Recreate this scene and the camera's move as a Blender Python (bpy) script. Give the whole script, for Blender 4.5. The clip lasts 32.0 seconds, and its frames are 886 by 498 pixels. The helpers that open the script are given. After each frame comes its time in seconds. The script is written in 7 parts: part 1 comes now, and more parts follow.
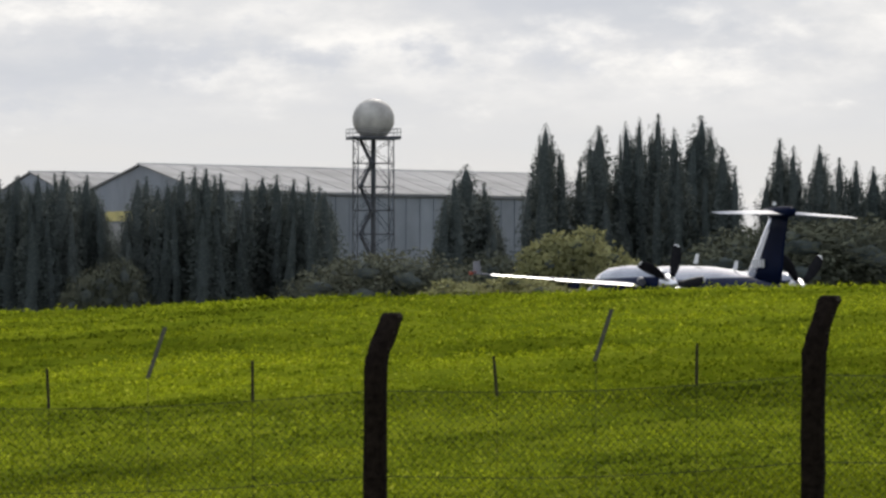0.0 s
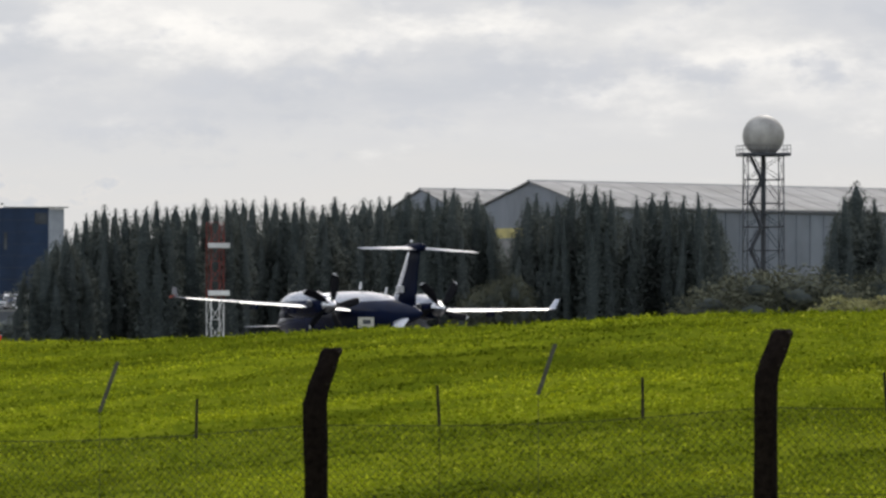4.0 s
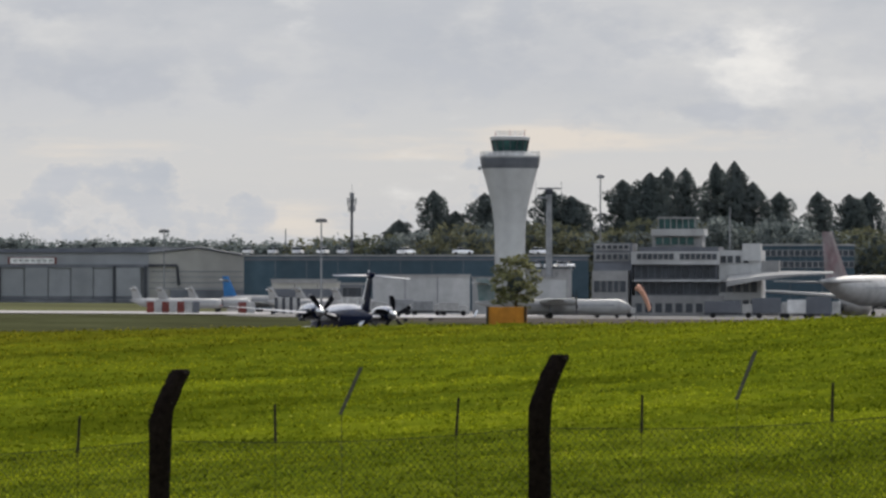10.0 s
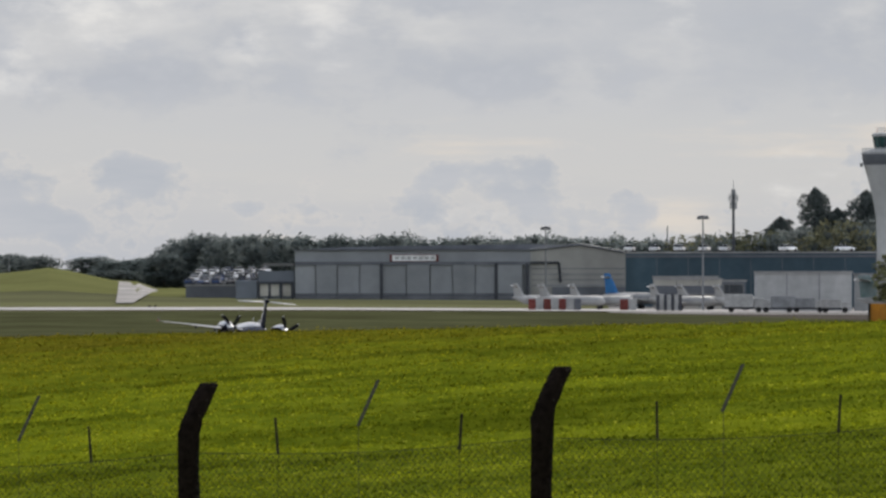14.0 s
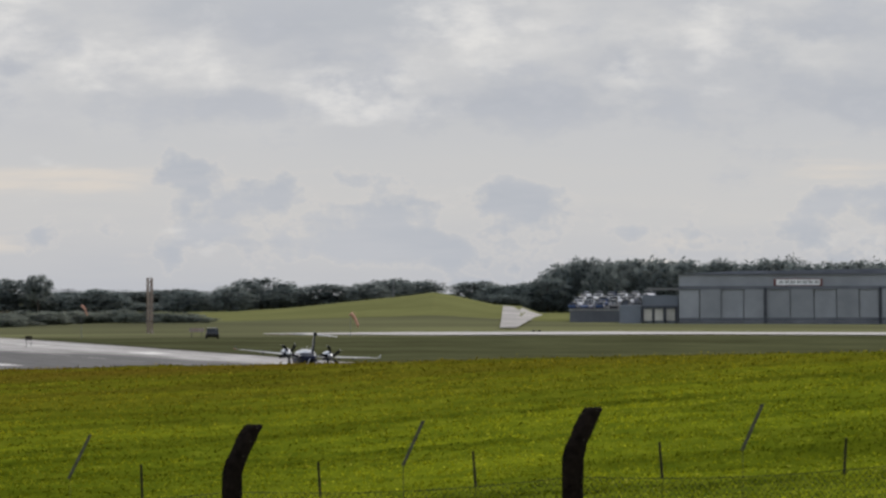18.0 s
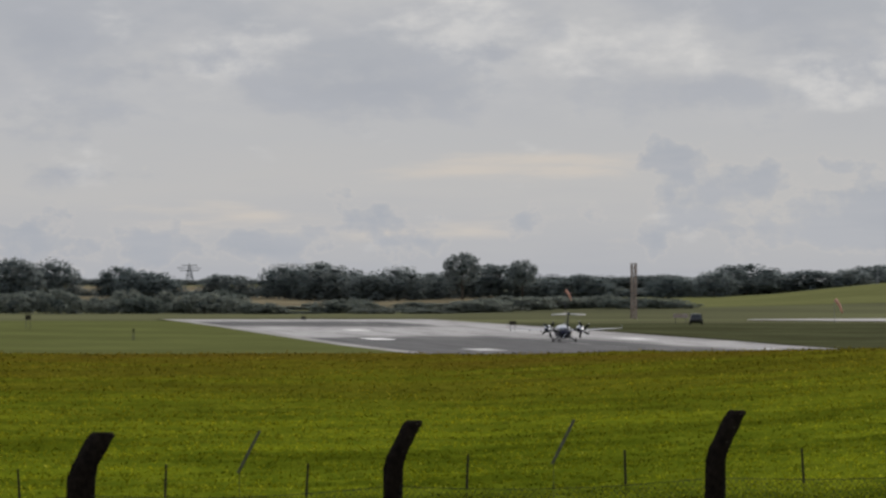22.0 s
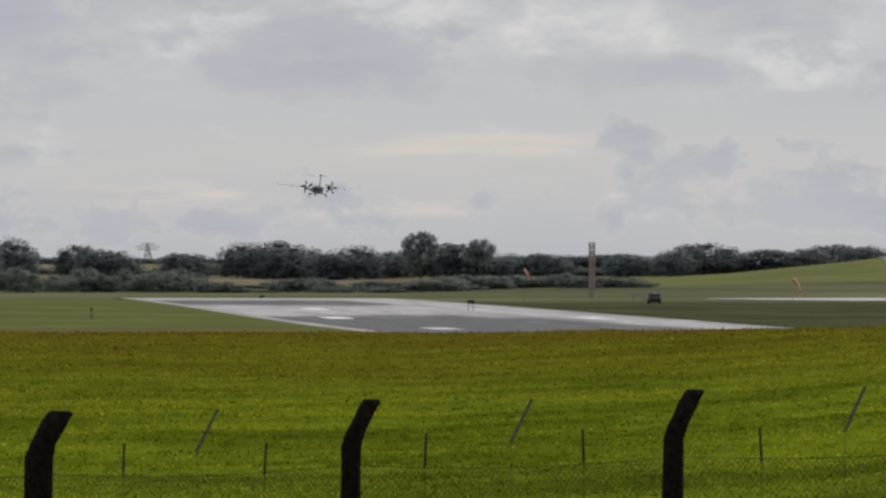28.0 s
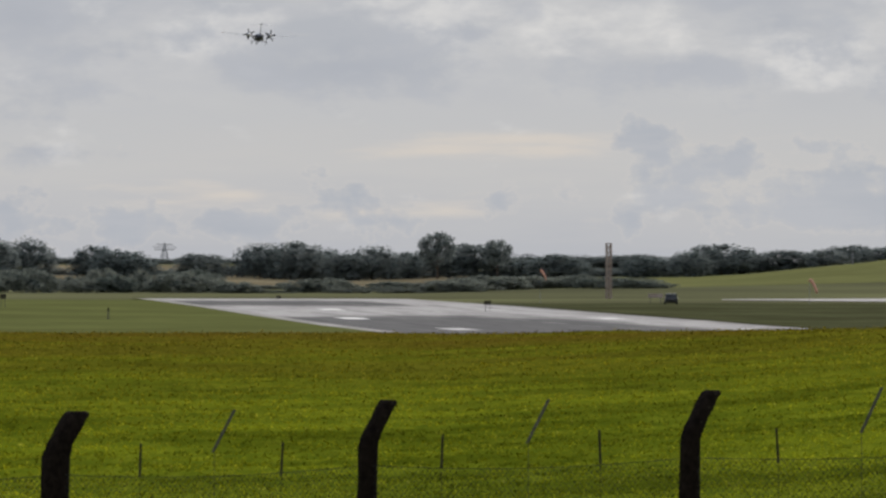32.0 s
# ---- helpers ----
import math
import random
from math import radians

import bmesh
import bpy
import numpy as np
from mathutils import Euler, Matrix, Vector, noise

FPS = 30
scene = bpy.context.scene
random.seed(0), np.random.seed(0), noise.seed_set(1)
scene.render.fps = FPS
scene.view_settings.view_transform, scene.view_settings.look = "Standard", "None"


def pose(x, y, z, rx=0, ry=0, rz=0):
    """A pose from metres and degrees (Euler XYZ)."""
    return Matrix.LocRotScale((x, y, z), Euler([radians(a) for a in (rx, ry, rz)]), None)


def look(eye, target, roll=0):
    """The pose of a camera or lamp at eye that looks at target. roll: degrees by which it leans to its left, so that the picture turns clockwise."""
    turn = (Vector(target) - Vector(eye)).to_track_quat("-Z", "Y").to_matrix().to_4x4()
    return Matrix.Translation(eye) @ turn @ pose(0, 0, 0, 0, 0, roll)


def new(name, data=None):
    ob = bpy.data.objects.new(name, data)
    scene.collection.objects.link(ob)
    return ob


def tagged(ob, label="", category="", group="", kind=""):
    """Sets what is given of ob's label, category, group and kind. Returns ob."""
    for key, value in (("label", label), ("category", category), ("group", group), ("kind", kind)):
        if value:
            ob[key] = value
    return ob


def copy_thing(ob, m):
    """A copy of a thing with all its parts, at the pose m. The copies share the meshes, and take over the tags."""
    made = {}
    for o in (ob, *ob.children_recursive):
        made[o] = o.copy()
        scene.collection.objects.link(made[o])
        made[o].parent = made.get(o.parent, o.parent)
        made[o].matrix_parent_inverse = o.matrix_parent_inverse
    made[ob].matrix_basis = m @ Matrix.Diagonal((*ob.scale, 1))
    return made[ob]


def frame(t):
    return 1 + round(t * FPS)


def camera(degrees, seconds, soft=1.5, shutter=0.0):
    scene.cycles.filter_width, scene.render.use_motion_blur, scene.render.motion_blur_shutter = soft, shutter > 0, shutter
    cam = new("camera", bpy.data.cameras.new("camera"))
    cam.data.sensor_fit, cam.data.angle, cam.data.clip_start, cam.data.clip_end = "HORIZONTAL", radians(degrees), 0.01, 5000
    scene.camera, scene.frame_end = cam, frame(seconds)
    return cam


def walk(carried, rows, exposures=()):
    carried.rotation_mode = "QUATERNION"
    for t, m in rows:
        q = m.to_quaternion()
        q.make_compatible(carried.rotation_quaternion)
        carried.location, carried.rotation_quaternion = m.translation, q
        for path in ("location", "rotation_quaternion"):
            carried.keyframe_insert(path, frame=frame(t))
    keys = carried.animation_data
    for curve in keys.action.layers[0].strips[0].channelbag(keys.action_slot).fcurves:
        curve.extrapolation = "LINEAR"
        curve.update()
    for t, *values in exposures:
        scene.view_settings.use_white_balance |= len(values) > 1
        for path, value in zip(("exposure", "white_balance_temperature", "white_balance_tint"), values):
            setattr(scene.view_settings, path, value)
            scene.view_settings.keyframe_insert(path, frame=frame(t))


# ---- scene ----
import functools

# Bearings and elevations are given in units of 1/14000 rad, bearings clockwise
# from the first view; u is what one unit spans at a distance.
U = 1 / 14000.0
EYE = 10.0
cam = camera(6.411, 32.0, soft=2.7)
PANS = [
    (0, 0.0830, 0.2727, 0.036), (0.5, 0.0948, 0.3000, 0.034), (1, 0.1096, 0.3279, 0.024), (1.5, 0.0625, 0.3428, 0.013),
    (2, -0.3337, 0.3359, 0.009), (2.5, -1.0822, 0.3481, 0.001), (3, -1.5832, 0.3556, -0.007), (3.5, -2.1219, 0.3849, -0.000),
    (4, -2.7414, 0.3931, -0.014), (4.5, -3.6425, 0.3929, -0.019), (6.5, -6.0104, 0.3709, -0.012), (7, -6.7804, 0.3183, -0.005),
    (7.5, -7.2483, 0.2862, -0.013), (8, -7.5534, 0.2975, -0.018), (8.5, -7.9255, 0.3110, -0.014), (9, -8.2814, 0.3241, -0.011),
    (9.5, -9.4415, 0.2514, -0.006), (10, -10.3034, 0.1895, 0.014), (10.5, -10.6498, 0.2384, 0.000), (11, -10.7876, 0.2717, -0.014),
    (11.5, -10.9609, 0.2514, -0.020), (12, -11.0193, 0.2211, -0.015), (12.5, -11.3263, 0.1952, -0.027), (13, -11.6331, 0.1828, -0.032),
    (13.5, -12.4247, 0.1697, -0.048), (14, -13.0670, 0.1691, -0.059), (14.5, -13.4669, 0.1970, -0.067), (16.5, -14.5956, 0.3227, -0.079),
    (17, -15.0183, 0.2931, -0.103), (17.5, -15.6635, 0.3095, -0.129), (18, -15.8462, 0.3514, -0.156), (18.5, -16.3234, 0.3671, -0.157),
    (19, -17.0820, 0.3721, -0.163), (19.5, -17.5292, 0.3502, -0.161), (20, -18.0716, 0.4238, -0.161), (20.5, -18.4318, 0.6893, -0.152),
    (21, -19.2856, 0.6184, -0.134), (21.5, -19.3332, 0.5764, -0.041), (22, -19.3517, 0.2517, 0.031), (22.5, -19.3221, 0.0761, 0.075),
    (23, -19.2869, 0.0308, 0.083), (23.5, -19.2653, 0.0297, 0.087), (24, -19.2370, 0.0346, 0.082), (24.5, -19.2025, 0.0492, 0.083),
    (25, -19.1736, 0.0652, 0.080), (25.5, -19.1357, 0.0742, 0.088), (27.5, -19.0169, 0.0909, 0.081), (28, -19.0493, 0.0993, 0.092),
    (28.5, -19.0804, 0.1112, 0.098), (29, -19.1129, 0.1271, 0.106), (29.5, -19.1239, 0.1237, 0.111), (30, -19.1372, 0.1122, 0.118),
    (30.5, -19.1479, 0.1054, 0.123), (31, -19.1525, 0.1060, 0.119), (31.5, -19.1637, 0.1065, 0.119), (32, -19.1706, 0.1033, 0.118),
]


def pan_row(t, yaw, tilt, lean):
    a, e = radians(yaw), radians(tilt)
    eye = Vector((0, 0, EYE))
    return t, look(eye, eye + Vector((math.sin(a) * math.cos(e), math.cos(a) * math.cos(e), math.sin(e))), lean)


walk(cam, [pan_row(*r) for r in PANS], exposures=[(0.0, 0.22, 6560, 11), (4.0, 0.15, 6560, 11), (8.0, 0.0, 6560, 11), (13.0, -0.12, 6560, 11), (20.0, -0.22, 6560, 11), (21.0, -0.37, 6560, 11), (23.0, -0.38, 6560, 11), (24.0, -0.27, 6560, 11), (32.0, -0.25, 6560, 11)])

# ---------------------------------------------------------------- light
SUN_AZ, SUN_EL = radians(8), radians(38)
world = bpy.data.worlds.new("world")
scene.world = world
world.use_nodes = True
wn, wl = world.node_tree.nodes, world.node_tree.links
sky = wn.new("ShaderNodeTexSky")
sky.sky_type = "NISHITA"
sky.sun_disc = False
sky.sun_elevation, sky.sun_rotation = SUN_EL, SUN_AZ
sky.air_density, sky.dust_density = 1.0, 3.0
veil = wn.new("ShaderNodeMix")
veil.data_type = "RGBA"
veil.inputs[0].default_value = 0.65
veil.inputs[7].default_value = (6.2, 6.5, 7.0, 1)
wl.new(sky.outputs[0], veil.inputs[6])
wl.new(veil.outputs[2], wn["Background"].inputs[0])
wn["Background"].inputs[1].default_value = 0.15

sun_data = bpy.data.lights.new("sun", "SUN")
sun_data.energy, sun_data.angle, sun_data.color = 2.2, radians(5), (1.0, 0.95, 0.87)
sun = new("sun", sun_data)
sun.matrix_world = look((0, 0, 300), (-300 * math.sin(SUN_AZ) / math.tan(SUN_EL), -300 * math.cos(SUN_AZ) / math.tan(SUN_EL), 0))

# ---------------------------------------------------------------- materials
def node_mat(name):
    m = bpy.data.materials.new(name)
    m.use_nodes = True
    return m, m.node_tree.nodes, m.node_tree.links, m.node_tree.nodes["Principled BSDF"]


def noise_node(n, l, vec, scale, detail=4.0, rough=0.6):
    t = n.new("ShaderNodeTexNoise")
    t.inputs["Scale"].default_value = scale
    t.inputs["Detail"].default_value = detail
    t.inputs["Roughness"].default_value = rough
    l.new(vec, t.inputs["Vector"])
    return t.outputs[0]


def ramp(n, l, fac, stops):
    r = n.new("ShaderNodeValToRGB")
    while len(r.color_ramp.elements) < len(stops):
        r.color_ramp.elements.new(0.5)
    for el, (p, c) in zip(r.color_ramp.elements, stops):
        el.position, el.color = p, (*c, 1)
    l.new(fac, r.inputs[0])
    return r.outputs[0]


def blend(n, l, fac, a, b, mode="MIX"):
    x = n.new("ShaderNodeMix")
    x.data_type, x.blend_type = "RGBA", mode
    for sock, v in ((x.inputs[0], fac), (x.inputs[6], a), (x.inputs[7], b)):
        if hasattr(v, "links"):
            l.new(v, sock)
        elif isinstance(v, tuple):
            sock.default_value = (*v, 1)
        else:
            sock.default_value = v
    return x.outputs[2]


def surf(name, c1, c2, grain=3.0, stain=0.25, rough=0.6, metal=0.0, bump=0.1, spread=0.12, coat=0.0, streak=False, spec=0.25):
    """Two scales of variation (grain, stains), a tint that differs from object to object, and fine relief."""
    m, n, l, b = node_mat(name)
    tc = n.new("ShaderNodeTexCoord")
    vec = tc.outputs["Object"]
    g = noise_node(n, l, vec, grain, 5)
    sv = vec
    if streak:
        mp = n.new("ShaderNodeMapping")
        mp.inputs["Scale"].default_value = (1, 1, 0.12)
        l.new(vec, mp.inputs[0])
        sv = mp.outputs[0]
    s = noise_node(n, l, sv, stain, 3)
    base = ramp(n, l, g, [(0.32, c1), (0.68, c2)])
    dark = ramp(n, l, s, [(0.35, (0.72, 0.72, 0.72)), (0.65, (1.08, 1.08, 1.08))])
    col = blend(n, l, 1.0, base, dark, "MULTIPLY")
    oi = n.new("ShaderNodeObjectInfo")
    v = ramp(n, l, oi.outputs["Random"], [(0, (1 - spread,) * 3), (1, (1 + spread,) * 3)])
    col = blend(n, l, 1.0, col, v, "MULTIPLY")
    l.new(col, b.inputs["Base Color"])
    b.inputs["Metallic"].default_value = metal
    b.inputs["Specular IOR Level"].default_value = spec
    b.inputs["Coat Weight"].default_value = coat
    rr = n.new("ShaderNodeMapRange")
    rr.inputs["To Min"].default_value, rr.inputs["To Max"].default_value = max(0.03, rough - 0.12), min(1, rough + 0.12)
    l.new(s, rr.inputs[0])
    l.new(rr.outputs[0], b.inputs["Roughness"])
    if bump:
        bp = n.new("ShaderNodeBump")
        bp.inputs["Strength"].default_value = bump
        bp.inputs["Distance"].default_value = 0.05
        l.new(g, bp.inputs["Height"])
        l.new(bp.outputs[0], b.inputs["Normal"])
    return m


def leaf_mat(name, c1, c2, glow=0.35):
    """Leaves: green that differs from clump to clump, and lets some light through."""
    m, n, l, b = node_mat(name)
    geo = n.new("ShaderNodeNewGeometry")
    oi = n.new("ShaderNodeObjectInfo")
    col = ramp(n, l, geo.outputs["Random Per Island"], [(0, c1), (1, c2)])
    v = ramp(n, l, oi.outputs["Random"], [(0, (0.8, 0.82, 0.8)), (1, (1.2, 1.15, 1.1))])
    col = blend(n, l, 1.0, col, v, "MULTIPLY")
    l.new(col, b.inputs["Base Color"])
    b.inputs["Roughness"].default_value = 0.9
    b.inputs["Specular IOR Level"].default_value = 0.0
    tr = n.new("ShaderNodeBsdfTranslucent")
    l.new(col, tr.inputs[0])
    mx = n.new("ShaderNodeMixShader")
    mx.inputs[0].default_value = glow
    l.new(b.outputs[0], mx.inputs[1])
    l.new(tr.outputs[0], mx.inputs[2])
    l.new(mx.outputs[0], n["Material Output"].inputs[0])
    return m


M = {}
# Near-black base colour stands in for the posts' backlit side.
M["concrete_post"] = surf("backlit_weathered_concrete", (0.006, 0.0045, 0.0038), (0.02, 0.0145, 0.0115), 22, 3, 0.98, bump=0.6, spec=0.02)
M["rust"] = surf("rusty_steel", (0.025, 0.022, 0.016), (0.05, 0.045, 0.03), 30, 5, 0.8, 0.0, 0.3, spec=0.05)
M["wire"] = surf("dull_weathered_wire", (0.03, 0.033, 0.026), (0.055, 0.06, 0.048), 20, 3, 0.8, 0.0, 0.1, spec=0.05)
M["stake"] = surf("grey_brown_angle_steel", (0.045, 0.045, 0.034), (0.085, 0.085, 0.066), 20, 3, 0.8, 0.0, 0.1, spec=0.05)
M["steel_dark"] = surf("dark_painted_steel", (0.05, 0.055, 0.065), (0.09, 0.095, 0.11), 5, 0.6, 0.5, 0.2, 0.1)
M["steel_lattice"] = surf("weathered_lattice_steel", (0.022, 0.026, 0.034), (0.04, 0.046, 0.056), 5, 0.6, 0.75, 0.0, 0.1, spec=0.1)
M["steel_grey"] = surf("grey_painted_steel", (0.2, 0.21, 0.22), (0.29, 0.3, 0.31), 5, 0.6, 0.5, 0.2, 0.1)
M["radome"] = surf("radome_fibreglass", (0.34, 0.328, 0.305), (0.45, 0.433, 0.405), 0.9, 0.5, 0.6, bump=0.05, streak=True)
M["clad_grey"] = surf("grey_cladding", (0.15, 0.172, 0.2), (0.19, 0.213, 0.245), 0.25, 0.05, 0.55, bump=0.05, streak=True)
M["clad_dark"] = surf("dark_grey_cladding", (0.12, 0.13, 0.15), (0.17, 0.18, 0.2), 0.3, 0.06, 0.55, bump=0.05, streak=True)
M["roof_sheet"] = surf("pale_roof_sheet", (0.2, 0.2, 0.2), (0.28, 0.28, 0.275), 0.12, 0.04, 0.9, bump=0.05)
M["yellow_band"] = surf("faded_yellow_cladding", (0.42, 0.36, 0.12), (0.52, 0.45, 0.17), 0.5, 0.1, 0.6)
M["render_white"] = surf("white_render", (0.42, 0.425, 0.42), (0.52, 0.525, 0.52), 0.6, 0.12, 0.8, streak=True)
M["render_cream"] = surf("cream_render", (0.5, 0.48, 0.42), (0.6, 0.58, 0.52), 0.6, 0.12, 0.8, streak=True)
M["render_old"] = surf("weathered_grey_render", (0.27, 0.27, 0.27), (0.36, 0.36, 0.355), 0.6, 0.12, 0.85, streak=True)
M["gable"] = surf("pale_beige_cladding", (0.34, 0.335, 0.31), (0.41, 0.4, 0.37), 0.25, 0.06, 0.75, streak=True)
M["door_panel"] = surf("pale_grey_door_cladding", (0.27, 0.285, 0.3), (0.33, 0.345, 0.36), 0.25, 0.05, 0.6, bump=0.05, streak=True)
# The hotel's white, darkened and blued in the colour for its backlit face.
M["render_backlit"] = surf("backlit_white_render", (0.36, 0.39, 0.44), (0.44, 0.47, 0.52), 0.6, 0.12, 0.85, streak=True)
M["conc_white"] = surf("pale_tower_concrete", (0.47, 0.475, 0.475), (0.55, 0.555, 0.55), 0.5, 0.12, 0.7, streak=True)
M["conc_grey"] = surf("grey_concrete", (0.3, 0.3, 0.3), (0.4, 0.4, 0.39), 0.6, 0.1, 0.85, streak=True)
M["blue_panel"] = surf("navy_panels", (0.014, 0.031, 0.073), (0.021, 0.043, 0.096), 0.4, 0.1, 0.5, bump=0.03, streak=True)
M["teal_clad"] = surf("teal_cladding", (0.04, 0.076, 0.1), (0.06, 0.1, 0.128), 0.4, 0.08, 0.5, streak=True)
M["glass_dark"] = surf("dark_window_glass", (0.045, 0.053, 0.062), (0.075, 0.085, 0.1), 0.6, 0.2, 0.15, bump=0.02)
M["glass_green"] = surf("green_tower_glass", (0.03, 0.07, 0.07), (0.05, 0.12, 0.11), 0.6, 0.3, 0.1, bump=0.02)
M["red_paint"] = surf("faded_red_paint", (0.35, 0.07, 0.045), (0.45, 0.1, 0.06), 3, 0.6, 0.6)
M["barrier_red"] = surf("dull_red_barrier_paint", (0.15, 0.04, 0.035), (0.22, 0.06, 0.05), 3, 0.6, 0.7)
M["barrier_white"] = surf("dull_white_barrier_paint", (0.36, 0.36, 0.35), (0.46, 0.46, 0.45), 3, 0.6, 0.7)
M["white_paint"] = surf("white_paint", (0.7, 0.7, 0.69), (0.8, 0.8, 0.79), 2, 0.4, 0.5)
M["mast_faded"] = surf("faded_mast_paint", (0.26, 0.19, 0.15), (0.4, 0.34, 0.3), 0.8, 0.3, 0.7)
M["orange"] = surf("faded_orange_fabric", (0.72, 0.36, 0.25), (0.8, 0.44, 0.33), 4, 1, 0.8)
M["yellow_box"] = surf("yellow_orange_panel", (0.42, 0.17, 0.014), (0.5, 0.21, 0.02), 4, 1, 0.6)
M["bark"] = surf("bark", (0.06, 0.045, 0.03), (0.12, 0.095, 0.07), 6, 1, 0.9, bump=0.5)
M["skin_white"] = surf("silver_blue_aircraft_paint", (0.3, 0.32, 0.37), (0.36, 0.38, 0.43), 1.2, 0.5, 0.2, 0.65, bump=0.0, coat=0.6, spread=0.0, spec=0.5)
M["wing_white"] = surf("silver_wing_paint", (0.34, 0.35, 0.38), (0.41, 0.42, 0.45), 1.5, 0.5, 0.6, 0.0, bump=0.0, spread=0.0, spec=0.25)
M["skin_blue"] = surf("silver_blue_side_paint", (0.06, 0.075, 0.13), (0.08, 0.1, 0.16), 1.2, 0.5, 0.2, 0.3, bump=0.0, coat=0.5, spread=0.0, spec=0.4)
M["skin_navy"] = surf("glossy_navy_aircraft_paint", (0.004, 0.007, 0.022), (0.006, 0.01, 0.03), 1.2, 0.5, 0.4, bump=0.0, coat=0.0, spread=0.0, spec=0.01)
M["wing_gloss"] = surf("glossy_white_wing_paint", (0.34, 0.35, 0.37), (0.42, 0.43, 0.45), 1.5, 0.5, 0.35, 0.0, bump=0.0, spread=0.0, spec=0.4)


def livery(name, level, slope):
    """Silver above, glossy navy below a line that climbs towards the tail."""
    m, n, l, b = node_mat(name)
    tc = n.new("ShaderNodeTexCoord")
    sep = n.new("ShaderNodeSeparateXYZ")
    l.new(tc.outputs["Object"], sep.inputs[0])
    k = n.new("ShaderNodeMath")
    k.operation = "MULTIPLY_ADD"
    l.new(sep.outputs[0], k.inputs[0])
    k.inputs[1].default_value = slope
    l.new(sep.outputs[2], k.inputs[2])
    mr = n.new("ShaderNodeMapRange")
    mr.inputs["From Min"].default_value, mr.inputs["From Max"].default_value = level - 0.015, level + 0.015
    l.new(k.outputs[0], mr.inputs[0])
    g = noise_node(n, l, tc.outputs["Object"], 1.4, 4)
    silver = ramp(n, l, g, [(0.35, (0.22, 0.235, 0.27)), (0.65, (0.27, 0.285, 0.32))])
    navy = ramp(n, l, g, [(0.35, (0.006, 0.01, 0.03)), (0.65, (0.009, 0.015, 0.042))])
    l.new(blend(n, l, mr.outputs[0], navy, silver), b.inputs["Base Color"])
    mt = n.new("ShaderNodeMapRange")
    mt.inputs["To Max"].default_value = 0.9
    l.new(mr.outputs[0], mt.inputs[0])
    l.new(mt.outputs[0], b.inputs["Metallic"])
    b.inputs["Roughness"].default_value = 0.2
    b.inputs["Specular IOR Level"].default_value = 0.02
    b.inputs["Coat Weight"].default_value = 0.06
    b.inputs["Coat Roughness"].default_value = 0.08
    return m


M["livery"] = livery("silver_and_navy_aircraft_paint", 1.84, 0.03)
M["livery_engine"] = livery("silver_and_navy_nacelle_paint", 1.86, 0.02)
M["skin_silver"] = surf("polished_metal", (0.8, 0.81, 0.83), (0.88, 0.89, 0.9), 3, 0.8, 0.3, 0.95, 0.02)
M["blade"] = surf("black_propeller_blade", (0.008, 0.008, 0.01), (0.016, 0.016, 0.018), 5, 1, 0.5, spec=0.05)
M["tyre"] = surf("black_rubber", (0.012, 0.012, 0.012), (0.03, 0.03, 0.03), 12, 2, 0.85)
# Darker base colour paints the shade inside the crowns.
M["inner"] = leaf_mat("shaded_crown_hearts", (0.05, 0.06, 0.06), (0.065, 0.078, 0.077), 0.0)
M["poplar"] = leaf_mat("poplar_leaves", (0.08, 0.095, 0.09), (0.106, 0.123, 0.117), 0.25)
# Far leaves are paled and blued in the base colour for haze.
M["oak"] = leaf_mat("hazed_broad_leaves", (0.155, 0.186, 0.19), (0.19, 0.222, 0.22), 0.62)
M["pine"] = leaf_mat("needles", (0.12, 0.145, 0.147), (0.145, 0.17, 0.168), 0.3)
M["willow"] = leaf_mat("pale_leaves", (0.19, 0.198, 0.095), (0.26, 0.265, 0.135), 0.3)
# Willow green with the haze of distance mixed into the colour.
M["faded"] = leaf_mat("hazed_willow_leaves", (0.13, 0.137, 0.09), (0.165, 0.172, 0.11), 0.3)
M["olive"] = leaf_mat("dull_olive_leaves", (0.07, 0.078, 0.06), (0.1, 0.11, 0.082), 0.2)
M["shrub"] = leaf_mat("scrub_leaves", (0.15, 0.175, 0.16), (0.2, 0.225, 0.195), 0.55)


# ---------------------------------------------------------------- mesh helpers
def part(name, bm, material, parent, label="", smooth=False):
    me = bpy.data.meshes.new(name)
    bmesh.ops.recalc_face_normals(bm, faces=bm.faces)
    bm.to_mesh(me)
    bm.free()
    for m in (material if isinstance(material, (list, tuple)) else [material]):
        me.materials.append(m)
    if smooth:
        me.polygons.foreach_set("use_smooth", [True] * len(me.polygons))
    ob = new(name, me)
    ob.parent = parent
    return tagged(ob, label) if label else ob


def shared(name, me, parent, m):
    ob = new(name, me)
    ob.parent = parent
    ob.matrix_basis = m
    return ob


def thing(name, m, label, category, group="", kind=""):
    ob = new(name)
    ob.empty_display_size = 0.5
    ob.matrix_world = m
    return tagged(ob, label, category, group, kind)


def box(bm, x0, x1, y0, y1, z0, z1, bevel=0.0, mi=0):
    r = bmesh.ops.create_cube(bm, size=1.0)
    for v in r["verts"]:
        v.co = Vector((x0 + (v.co.x + 0.5) * (x1 - x0), y0 + (v.co.y + 0.5) * (y1 - y0), z0 + (v.co.z + 0.5) * (z1 - z0)))
    fs = {f for v in r["verts"] for f in v.link_faces}
    for f in fs:
        f.material_index = mi
    if bevel:
        es = {e for f in fs for e in f.edges}
        bmesh.ops.bevel(bm, geom=list(es), offset=bevel, segments=1, affect="EDGES")
    return bm


